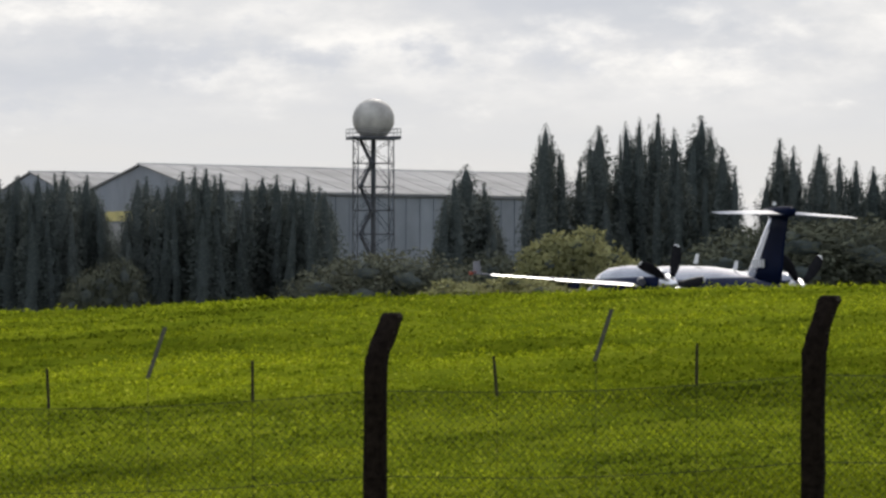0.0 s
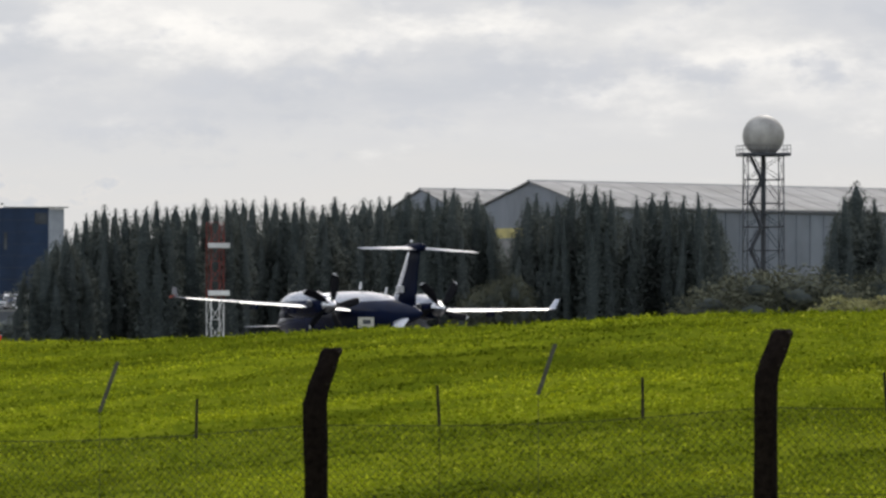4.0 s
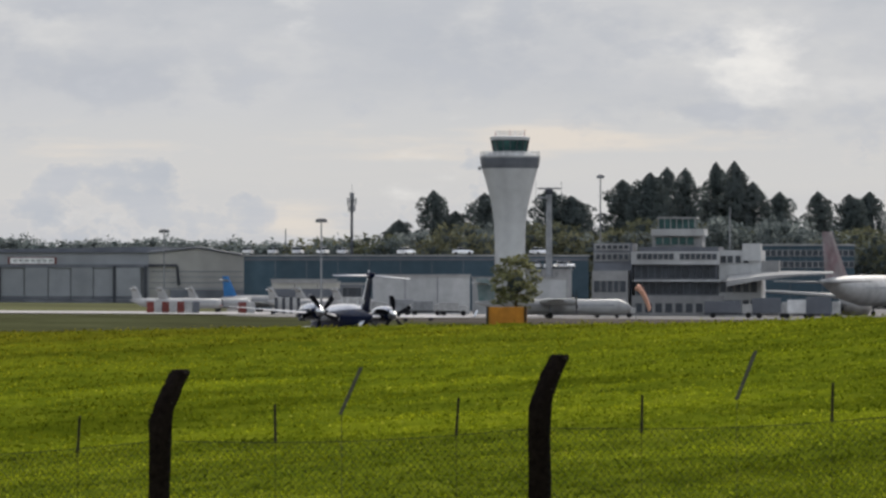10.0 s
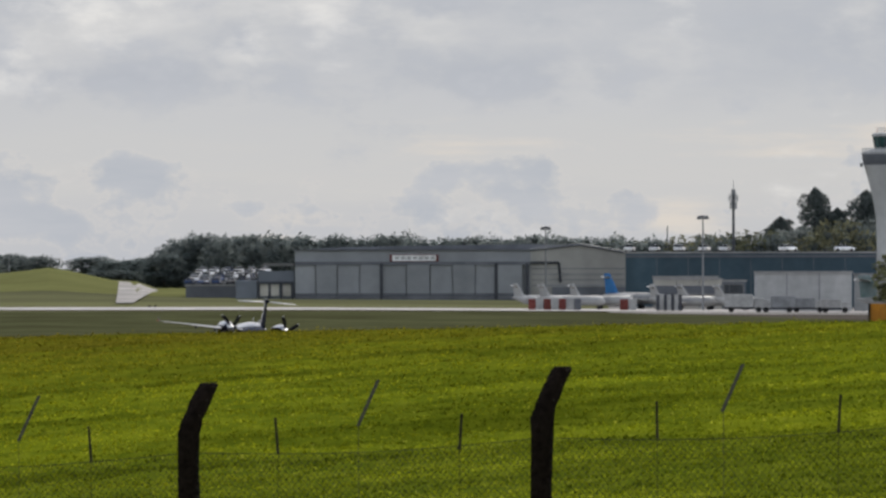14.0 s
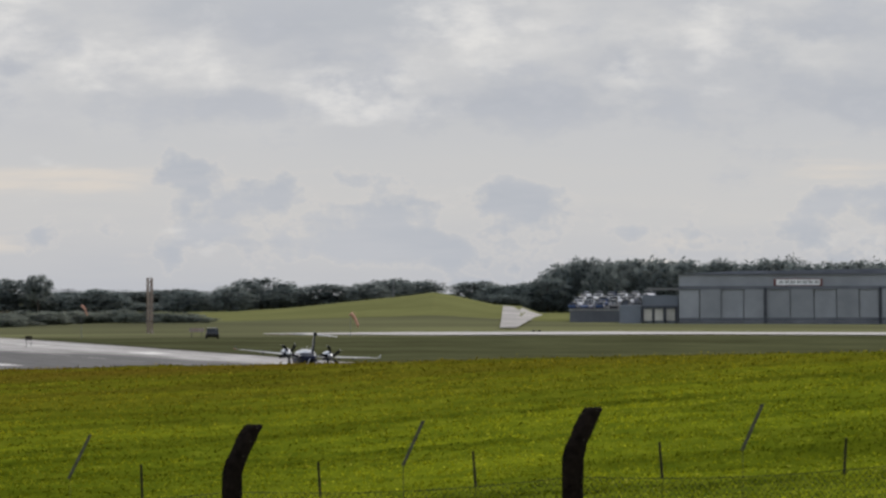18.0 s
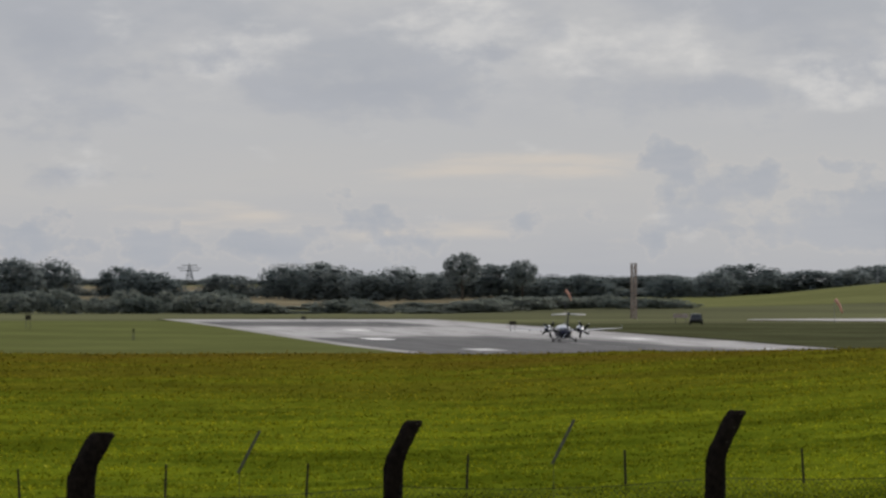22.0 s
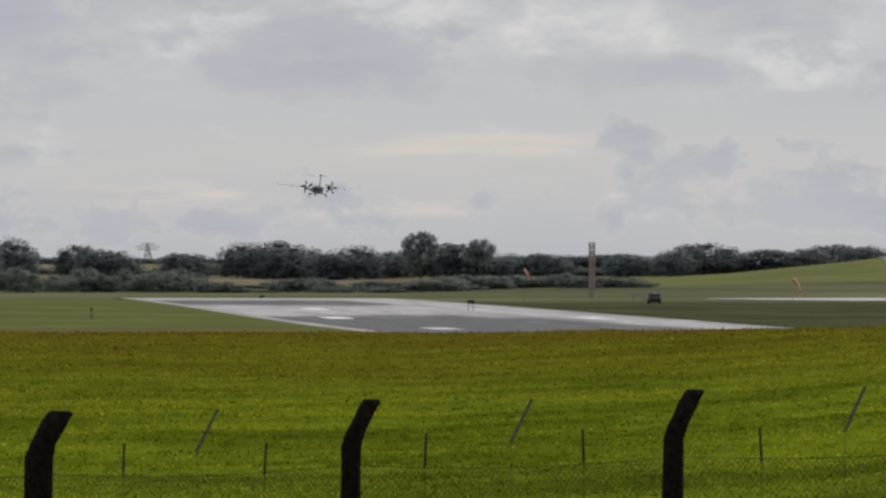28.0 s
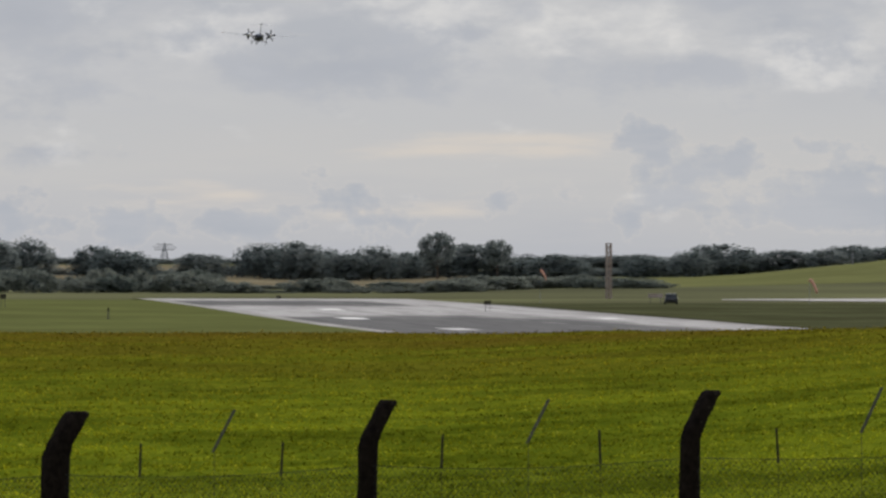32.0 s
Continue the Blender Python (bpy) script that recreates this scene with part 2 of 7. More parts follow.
def boxes(*rows, bevel=0.0):
    bm = bmesh.new()
    for r in rows:
        box(bm, *r, bevel=bevel)
    return bm


def rod(bm, a, b, r0, r1=None, sides=6, caps=True):
    a, b = Vector(a), Vector(b)
    r1 = r0 if r1 is None else r1
    q = (b - a).to_track_quat("Z", "Y")
    rings = []
    for p, r in ((a, r0), (b, r1)):
        rings.append([bm.verts.new(p + q @ Vector((r * math.cos(i * math.tau / sides), r * math.sin(i * math.tau / sides), 0))) for i in range(sides)])
    for i in range(sides):
        j = (i + 1) % sides
        bm.faces.new((rings[0][i], rings[0][j], rings[1][j], rings[1][i]))
    if caps:
        bm.faces.new(rings[0][::-1])
        bm.faces.new(rings[1])
    return bm


def lathe(bm, rows, sides=24, mi=None, sx=1.0, sy=1.0):
    """A turned shape about z: rows of radius and height."""
    rings = [[bm.verts.new((r * sx * math.cos(i * math.tau / sides), r * sy * math.sin(i * math.tau / sides), z)) for i in range(sides)] for r, z in rows]
    for k in range(len(rows) - 1):
        for i in range(sides):
            j = (i + 1) % sides
            f = bm.faces.new((rings[k][i], rings[k][j], rings[k + 1][j], rings[k + 1][i]))
            f.material_index = mi[k] if mi else 0
    bm.faces.new(rings[0][::-1])
    f = bm.faces.new(rings[-1])
    f.material_index = mi[-1] if mi else 0
    return bm


def loft(bm, rings, caps=True, mi=None):
    """Skin over rings of the same number of points."""
    vs = [[bm.verts.new(p) for p in r] for r in rings]
    n = len(vs[0])
    for k in range(len(vs) - 1):
        for i in range(n):
            j = (i + 1) % n
            f = bm.faces.new((vs[k][i], vs[k][j], vs[k + 1][j], vs[k + 1][i]))
            if mi:
                f.material_index = mi(f.calc_center_median())
    if caps:
        bm.faces.new(vs[0][::-1])
        bm.faces.new(vs[-1])
    return bm


def lerp(x, xs, ys):
    return float(np.interp(x, xs, ys))


# ---------------------------------------------------------------- the lie of the land
RUN_BEARING = radians(-24.19)
RUN_OFFSET = 98.2
RS, RC = math.sin(RUN_BEARING), math.cos(RUN_BEARING)
FENCE_D, FENCE_TURN, BAY, FENCE_0 = 48.8, radians(17.02), 3.0, -4.09
CREST_B = (-7500, -5497, -4713, -4174, -3627, -2843, -2024, -1454, -1054, -670, -364, 20, 336, 804, 1600, 4000)
CREST_E = (-118, -122, -125, -119, -107, -94, -82, -70, -58, -41, -25, -14, -3, 5, 16, 20)
CREST_D = (430, 425, 420, 370, 320, 265, 220, 190, 175, 160, 152, 145, 142, 140, 138, 135)


def on_runway(s, side=0.0):
    """A place s metres along the runway, side metres to its right."""
    return s * RS + (RUN_OFFSET + side) * RC, s * RC - (RUN_OFFSET + side) * RS


def along(x, y):
    return x * RS + y * RC, x * RC - y * RS - RUN_OFFSET


BANK_B = (-4290, -4239, -4139, -4039, -3939, -3890, -3855, -3810, -3780, -3735, -3700)
BANK_H = (0, 0.3, 1.5, 3.0, 4.4, 5.3, 4.6, 3.2, 2.3, 1.9, 0)


def airfield(x, y):
    s, side = along(x, y)
    d = math.hypot(x, y)
    b = math.atan2(x, y) / U
    z = lerp(s, (-300, 150, 220, 272, 337, 394, 460, 536, 620, 713, 815, 927, 1038, 1250, 1450), (-1.5, -1.5, -1.6, -1.8, -2.5, -3.35, -4.3, -5.4, -6.3, -7.0, -7.3, -7.35, -7.2, -6.8, -6.6))
    if abs(side) < 90 and s > 1450:
        z -= 0.004 * min(s - 1450, 300) * (1 - max(0, abs(side) - 40) / 50 if abs(side) > 40 else 1)
    z += 0.0058 * max(0, min(d, 2350) - 1500)
    # ploughland rising to a wood
    k = min(1, max(0, (d - 1800) / 480)) * min(1, max(0, (3000 - d) / 500)) * min(1, max(0, (b + 5520) / 120)) * min(1, max(0, (-4900 - b) / 140))
    z += 2.4 * k
    # grassed bank beyond the far taxiway
    m = (d - 1910) / 130
    z += lerp(b, BANK_B, BANK_H) * math.exp(-m * m)
    z -= 1.2 * min(1, max(0, (side - 150) / 200)) * min(1, max(0, (2100 - d) / 400))
    return z


def land(x, y):
    """Height of the ground."""
    d = math.hypot(x, y)
    b = math.atan2(x, y) / U
    dc, ec = lerp(b, CREST_B, CREST_D), lerp(b, CREST_B, CREST_E)
    k = lerp(b, (-6000, 1500), (11, -2))
    fd = FENCE_D / max(0.3, math.cos(b * U - FENCE_TURN))
    fz = lerp(b, (-7000, -5338, -4209, -2981, -1600, -72, 706, 3000), (-1.4, -1.18, -0.98, -0.67, -0.41, -0.17, -0.06, 0.1)) - 2.35
    zc = ec * U * dc
    if d < fd:
        z = -1.72 + (fz + 1.72) * (d / fd) ** 1.5
    elif d < dc:
        q = (d - fd) / (dc - fd)
        q = q + 0.18 * math.sin(math.pi * q)
        z = fz + (zc - fz) * q
    else:
        q = min(1, (d - dc) / (0.3 * dc))
        q = q * (2 - q)
        z = zc * (1 - q) + airfield(x, y) * q - 0.8 * q * (1 - q)
    if d > fd:
        w = min(1, (d - fd) / 20) * min(1, max(0, (1.25 * dc - d) / (0.2 * dc)))
        z += w * (0.10 * noise.noise(Vector((x * 0.06, y * 0.06, 0))) + 0.07 * noise.noise(Vector((x * 0.25, y * 0.25, 3))) + 0.05 * noise.noise(Vector((x * 0.8, y * 0.8, 7))))
        if d < 1.1 * dc:
            w *= min(1, max(0, (1.1 * dc - d) / (0.06 * dc)))
            z += w * (0.06 * max(-0.25, noise.noise(Vector((x * 1.3, y * 0.9, 1)))) + 0.045 * noise.noise(Vector((x * 2.9, y * 1.9, 5))) + 0.028 * noise.noise(Vector((x * 6.1, y * 4.0, 9))))
    return EYE + z


def at(b, d, e=None):
    """A place by bearing and distance: on the ground, or at an elevation."""
    x, y = d * math.sin(b * U), d * math.cos(b * U)
    return Vector((x, y, land(x, y) if e is None else EYE + e * U * d))


def facing(b, d, turn=0.0, e=None):
    """The pose of a thing there whose own y axis points away from the watcher, turned by so many degrees."""
    p = at(b, d, e)
    return pose(p.x, p.y, p.z, 0, 0, -math.degrees(b * U) + turn)

# ---------------------------------------------------------------- ground
def drift_noise(n, l, vec):
    """Drifts of darker and paler turf that run down the slope."""
    mp = n.new("ShaderNodeMapping")
    mp.inputs["Scale"].default_value = (1.8, 0.5, 0.6)
    turn = n.new("ShaderNodeMapping")
    turn.inputs["Rotation"].default_value = (0, 0, radians(-16))
    l.new(vec, turn.inputs[0])
    l.new(turn.outputs[0], mp.inputs[0])
    return noise_node(n, l, mp.outputs[0], 1.0, 5, 0.6)


def ground_mat():
    m, n, l, b = node_mat("grassland")
    tc = n.new("ShaderNodeTexCoord")
    v = tc.outputs["Object"]
    fine = noise_node(n, l, v, 5.0, 6, 0.75)
    tuft = drift_noise(n, l, v)
    wide = noise_node(n, l, v, 0.045, 4, 0.55)
    near = ramp(n, l, tuft, [(0.34, (0.055, 0.08, 0.005)), (0.5, (0.09, 0.118, 0.007)), (0.68, (0.13, 0.158, 0.012))])
    near = blend(n, l, 0.25, near, ramp(n, l, fine, [(0.3, (0.03, 0.05, 0.004)), (0.7, (0.13, 0.16, 0.014))]))
    near = blend(n, l, 1.0, near, ramp(n, l, noise_node(n, l, v, 0.12, 4), [(0.36, (0.7, 0.68, 0.58)), (0.5, (1.08, 1.04, 1.0)), (0.64, (1.48, 1.36, 1.12))]), "MULTIPLY")
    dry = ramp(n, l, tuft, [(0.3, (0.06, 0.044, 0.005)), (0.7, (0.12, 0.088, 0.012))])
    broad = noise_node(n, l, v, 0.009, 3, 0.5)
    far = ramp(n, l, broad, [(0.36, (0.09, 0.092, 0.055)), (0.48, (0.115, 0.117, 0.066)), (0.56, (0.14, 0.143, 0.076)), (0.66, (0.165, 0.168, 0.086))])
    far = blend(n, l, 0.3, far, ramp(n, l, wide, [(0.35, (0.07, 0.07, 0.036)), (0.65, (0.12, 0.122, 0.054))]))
    ln = n.new("ShaderNodeVectorMath")
    ln.operation = "LENGTH"
    l.new(v, ln.inputs[0])

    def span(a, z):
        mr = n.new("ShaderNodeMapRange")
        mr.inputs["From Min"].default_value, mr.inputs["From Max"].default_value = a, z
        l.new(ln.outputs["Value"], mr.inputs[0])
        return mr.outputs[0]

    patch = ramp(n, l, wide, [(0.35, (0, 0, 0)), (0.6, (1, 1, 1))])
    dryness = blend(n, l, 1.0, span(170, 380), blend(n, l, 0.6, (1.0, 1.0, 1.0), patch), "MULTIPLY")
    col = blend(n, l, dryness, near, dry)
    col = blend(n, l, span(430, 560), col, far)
    df = n.new("ShaderNodeBsdfDiffuse")
    l.new(col, df.inputs["Color"])
    l.new(df.outputs[0], n["Material Output"].inputs[0])
    n.remove(b)
    b = df
    bp = n.new("ShaderNodeBump")
    fade = n.new("ShaderNodeMapRange")
    fade.inputs["From Min"].default_value, fade.inputs["From Max"].default_value = 300, 520
    fade.inputs["To Min"].default_value, fade.inputs["To Max"].default_value = 0.7, 0.05
    l.new(ln.outputs["Value"], fade.inputs[0])
    l.new(fade.outputs[0], bp.inputs["Strength"])
    bp.inputs["Distance"].default_value = 0.2
    l.new(tuft, bp.inputs["Height"])
    l.new(bp.outputs[0], b.inputs["Normal"])
    return m


def paved_mat(name, c1, c2, wet=0.3, spec=0.1, bands=1.0, dry=0.3):
    m, n, l, b = node_mat(name)
    tc = n.new("ShaderNodeTexCoord")
    v = tc.outputs["UV"]
    mp = n.new("ShaderNodeMapping")
    mp.inputs["Scale"].default_value = (1, 2.2, 1)
    l.new(v, mp.inputs[0])
    big = noise_node(n, l, mp.outputs[0], 0.018, 5)
    mid = noise_node(n, l, v, 0.12, 6, 0.7)
    col = ramp(n, l, mid, [(0.3, c1), (0.7, c2)])
    col = blend(n, l, bands, col, ramp(n, l, big, [(0.36, (0.55, 0.54, 0.53)), (0.46, (0.85, 0.85, 0.85)), (0.54, (1.05, 1.05, 1.05)), (0.64, (1.5, 1.5, 1.5))]), "MULTIPLY")
    l.new(col, b.inputs["Base Color"])
    b.inputs["Specular IOR Level"].default_value = spec
    mr = n.new("ShaderNodeMapRange")
    mr.inputs["From Min"].default_value, mr.inputs["From Max"].default_value = 0.38, 0.62
    mr.inputs["To Min"].default_value, mr.inputs["To Max"].default_value = wet, wet + dry
    l.new(big, mr.inputs[0])
    l.new(mr.outputs[0], b.inputs["Roughness"])
    return m


def runway_mat():
    """Dark worn asphalt streaked along the way of the wheels, with sky sheen painted on as smoother, paler lengths."""
    m, n, l, b = node_mat("runway_asphalt")
    tc = n.new("ShaderNodeTexCoord")
    v = tc.outputs["UV"]
    sep = n.new("ShaderNodeSeparateXYZ")
    l.new(v, sep.inputs[0])

    def stretched(sx, sy, scale, detail):
        mp = n.new("ShaderNodeMapping")
        mp.inputs["Scale"].default_value = (sx, sy, 1)
        l.new(v, mp.inputs[0])
        return noise_node(n, l, mp.outputs[0], scale, detail, 0.6)

    streak = stretched(0.04, 1, 0.35, 6)
    patch = stretched(0.3, 1, 0.06, 5)
    grain = stretched(1, 1, 0.5, 5)

    def edge(o, at_, soft, wob, src):
        a = n.new("ShaderNodeMath")
        a.operation = "MULTIPLY_ADD"
        l.new(src, a.inputs[0])
        a.inputs[1].default_value = wob
        l.new(o, a.inputs[2])
        mr = n.new("ShaderNodeMapRange")
        mr.interpolation_type = "SMOOTHSTEP"
        mr.inputs["From Min"].default_value, mr.inputs["From Max"].default_value = at_ + wob / 2 - soft, at_ + wob / 2 + soft
        l.new(a.outputs[0], mr.inputs[0])
        return mr.outputs[0]

    def join(op, a, c):
        x = n.new("ShaderNodeMath")
        x.operation = op
        l.new(a, x.inputs[0])
        l.new(c, x.inputs[1])
        return x.outputs[0]

    s, q = sep.outputs[0], sep.outputs[1]
    # Grazing sky glare put into the colour: right lane, one length, far end.
    lane = edge(q, 9, 3, 10, streak)
    length = join("SUBTRACT", edge(s, 1060, 25, 160, patch), edge(s, 1250, 30, 120, patch))
    far = edge(s, 1385, 20, 60, patch)
    pale = join("MAXIMUM", join("MAXIMUM", lane, length), far)
    pale = join("MULTIPLY", pale, ramp(n, l, streak, [(0.35, (0.55, 0.55, 0.55)), (0.55, (1, 1, 1))]))
    col = blend(n, l, pale, ramp(n, l, streak, [(0.35, (0.078, 0.077, 0.078)), (0.65, (0.125, 0.122, 0.12))]), ramp(n, l, grain, [(0.35, (0.25, 0.238, 0.228)), (0.65, (0.33, 0.315, 0.3))]))
    col = blend(n, l, 0.5, col, ramp(n, l, grain, [(0.35, (0.75, 0.75, 0.75)), (0.65, (1.2, 1.2, 1.2))]), "MULTIPLY")
    l.new(col, b.inputs["Base Color"])
    for sock, lo, hi in (("Roughness", 0.75, 0.5), ("Specular IOR Level", 0.03, 0.16)):
        mr = n.new("ShaderNodeMapRange")
        mr.inputs["To Min"].default_value, mr.inputs["To Max"].default_value = lo, hi
        l.new(pale, mr.inputs[0])
        l.new(mr.outputs[0], b.inputs[sock])
    return m


M["ground"] = ground_mat()
M["asphalt"] = runway_mat()
M["concrete_pale"] = paved_mat("pale_concrete_paving", (0.23, 0.22, 0.21), (0.33, 0.315, 0.3), 0.6)
M["wet_concrete"] = paved_mat("damp_pale_concrete", (0.28, 0.265, 0.255), (0.38, 0.36, 0.345), 0.4, 0.2, 0.8)
M["apron"] = paved_mat("apron_concrete", (0.15, 0.145, 0.14), (0.22, 0.21, 0.2), 0.7)

M["brown_asphalt"] = paved_mat("brown_worn_asphalt", (0.05, 0.042, 0.034), (0.085, 0.072, 0.06), 0.85, 0.02)
M["stubble"] = paved_mat("stubble_field", (0.13, 0.11, 0.065), (0.19, 0.16, 0.1), 0.95, 0.01)

M["faded_paint"] = paved_mat("faded_centre_line_paint", (0.19, 0.185, 0.18), (0.26, 0.255, 0.25), 0.7)
M["mown"] = paved_mat("mown_grass", (0.092, 0.102, 0.036), (0.125, 0.135, 0.048), 0.95, 0.0, 0.3)
M["rough"] = paved_mat("rough_grass", (0.05, 0.053, 0.028), (0.08, 0.084, 0.04), 0.95, 0.0, 0.55)
M["bank"] = paved_mat("bank_grass", (0.125, 0.13, 0.05), (0.155, 0.16, 0.066), 0.95, 0.0, 0.3)
M["road_paint"] = paved_mat("worn_runway_paint", (0.5, 0.49, 0.47), (0.66, 0.65, 0.63), 0.6)


def edge_left(s):
    return lerp(s, (700, 1400), (-33, -27))


def edge_right(s):
    return lerp(s, (700, 1000), (19, 23))


TAXI = (-4190, -2350, 1395, 1490)
APRON = (-2900, -900, 1330, 1720)
OLD_TAXI = (-3950, -900, 880, 1320)


def in_paving(x, y):
    s, side = along(x, y)
    if 170 < s < 1482 and edge_left(s) + 0.6 < side < edge_right(s) - 0.6:
        return True
    d, b = math.hypot(x, y), math.atan2(x, y) / U
    return any(b0 < b < b1 and d0 < d < d1 for b0, b1, d0, d1 in ((-3900, *TAXI[1:]), APRON, OLD_TAXI))


def under_cover(x, y):
    """How far the soil lies below the sheets of turf and paving laid on it."""
    s, side = along(x, y)
    d, b = math.hypot(x, y), math.atan2(x, y) / U
    if -4280 < b < -3690 and 1800 < d < 1975:
        return 1.2
    if (645 < s < 1395 and -126 < side < edge_left(s) - 3) or (485 < s < 1325 and edge_right(s) + 3 < side < 186) or in_paving(x, y):
        return 0.3
    return 0.0


def make_ground():
    cols = [radians(a) for a in range(-180, -28, 6)] + [b * U for b in range(-6780, 2001, 24)] + [radians(a) for a in range(12, 180, 6)]
    rings = [0.5] + [3 + 4.3 * i for i in range(10)] + [46 * 1.0055 ** i for i in range(417)]
    while rings[-1] < 620:
        rings.append(rings[-1] + 5)
    while rings[-1] < 4850:
        rings.append(rings[-1] * 1.028)
    verts, nc = [], len(cols)
    for d in rings:
        for a in cols:
            x, y = d * math.sin(a), d * math.cos(a)
            z = land(x, y)
            if d > 200:
                z -= under_cover(x, y)
            verts.append((x, y, z))
    faces = []
    for k in range(len(rings) - 1):
        for i in range(nc):
            j = (i + 1) % nc
            faces.append((k * nc + i, k * nc + j, (k + 1) * nc + j, (k + 1) * nc + i))
    faces.append(tuple(range(nc))[::-1])
    me = bpy.data.meshes.new("ground")
    me.from_pydata(verts, [], faces)
    me.polygons.foreach_set("use_smooth", [True] * len(me.polygons))
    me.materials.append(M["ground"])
    me.update()
    return tagged(new("ground", me), "rough green grassland falling away to a flat airfield", "ground", kind="structure")


def sheet(name, grid, material, label, category, lift=0.05):
    """A paved strip draped over the land: a grid of (x, y, u, v)."""
    verts, uvs, faces = [], [], []
    w = len(grid[0])
    for row in grid:
        for x, y, u, v in row:
            verts.append((x, y, land(x, y) + lift))
            uvs.append((u, v))
    for k in range(len(grid) - 1):
        for i in range(w - 1):
            faces.append((k * w + i, k * w + i + 1, (k + 1) * w + i + 1, (k + 1) * w + i))
    me = bpy.data.meshes.new(name)
    me.from_pydata(verts, [], faces)
    uv = me.uv_layers.new(name="UVMap")
    for lp in me.loops:
        uv.data[lp.index].uv = uvs[lp.vertex_index]
    me.materials.append(material)
    me.update()
    ob = new(name, me)
    return tagged(ob, label, category, kind="structure") if label else ob


def strip(name, s0, s1, a, z, material, label, category, lift=0.05, step=12):
    ns = max(2, int((s1 - s0) / step) + 1)
    grid = []
    for i in range(ns):
        s = s0 + (s1 - s0) * i / (ns - 1)
        row = []
        left, right = (e(s) if callable(e) else e for e in (a, z))
        for j in range(7):
            q = left + (right - left) * j / 6
            row.append((*on_runway(s, q), s, q))
        grid.append(row)
    return sheet(name, grid, material, label, category, lift)


def fan(name, b0, b1, d0, d1, material, label, category, lift=0.05, nb=80, nd=6, taper=0.0):
    grid = []
    for i in range(nd + 1):
        d = d0 + (d1 - d0) * i / nd
        row = []
        for b in np.linspace(b0, b1, nb):
            q = d + (0.5 * (d0 + d1) - d) * max(0, 1 - (b - b0) / 260) * taper
            row.append((q * math.sin(b * U), q * math.cos(b * U), b * U * q, q))
        grid.append(row)
    return sheet(name, grid, material, label, category, lift)


make_ground()
runway = strip("runway", 172, 1480, edge_left, edge_right, M["asphalt"], "damp grey asphalt runway with pale worn edges and sheen painted as bands", "runway", lift=0.02)
for s, q, n, w in ((858, -20, 26, 3.2), (1012, -20, 26, 3.2), (860, 13, 26, 3.2), (1014, 14, 26, 3.2), (1160, -12, 24, 3), (1160, 12, 24, 3)):
    ob = strip("runway_marking", s, s + n, q - w / 2, q + w / 2, M["road_paint"], "", "", lift=0.05)
    ob.parent = runway
for i in range(28):
    ob = strip("centre_line_dash", 230 + 45 * i, 260 + 45 * i, -0.3, 0.3, M["faded_paint"], "", "", lift=0.05)
    ob.parent = runway
for a, z in ((edge_left, lambda s: edge_left(s) + 2.2), (lambda s: edge_right(s) - 3.0, edge_right)):
    ob = strip("shoulder", 175, 1478, a, z, M["concrete_pale"], "", "", lift=0.03)
    ob.parent = runway
fan("taxiway", *TAXI, M["wet_concrete"], "pale concrete taxiway shining under the sky", "taxiway", lift=0.12, taper=0.85)
fan("apron", *APRON, M["apron"], "worn grey concrete aircraft apron", "apron", lift=0.03)
fan("old_taxiway", *OLD_TAXI, M["brown_asphalt"], "brownish worn asphalt beyond the grass", "taxiway", nd=14)
strip("mown_verge", 640, 1400, -130, lambda s: edge_left(s) - 0.5, M["mown"], "light green mown grass verge beside the runway", "verge", lift=0.1)
strip("rough_verge", 480, 1330, lambda s: edge_right(s) + 0.5, 190, M["rough"], "dark olive rough grass beside the runway", "verge", lift=0.1)
bank = fan("grass_bank", -4330, -3640, 1740, 2040, M["bank"], "pale yellow-green grassed bank beyond the taxiway", "bank", lift=0.25, nd=30, nb=160)
for i, v in enumerate(bank.data.vertices):
    if i % 160 in (0, 159) or i < 160 or i >= 30 * 160:
        v.co.z -= 2.0
road = []
for i in range(15):
    q = i / 14
    d, bc, half = 1560 + 330 * q, -3757 + 26 * q, 15 + 20 * q
    road.append([(d * math.sin(b * U), d * math.cos(b * U), (b - bc) * U * d, d) for b in np.linspace(bc - half, bc + half, 5)])
sheet("access_road", road, M["concrete_pale"], "pale concrete access road climbing to the car compound", "road", lift=0.3)
fan("field", -5420, -4640, 1830, 2280, M["stubble"], "pale brown stubble field beyond the hedges", "field", lift=0.1, nd=10)


# ---------------------------------------------------------------- distance and sky
# banks of cloud over the horizon: bearing, elevation, half width, half height, strength
GREY_BANKS = ((-260, 395, 330, 30, 0.5), (-520, 415, 130, 45, 0.6), (250, 505, 320, 32, 0.8), (-770, 395, 150, 45, 0.7), (-380, 535, 240, 24, 0.6), (-930, 330, 200, 26, 0.5), (-1100, 300, 130, 30, 0.4),
              (-955, 365, 120, 60, 0.6), (-1370, 440, 120, 40, 0.5), (-2420, 425, 330, 92, 1.0), (-2050, 290, 220, 32, 0.65), (-1700, 280, 120, 24, 0.4))
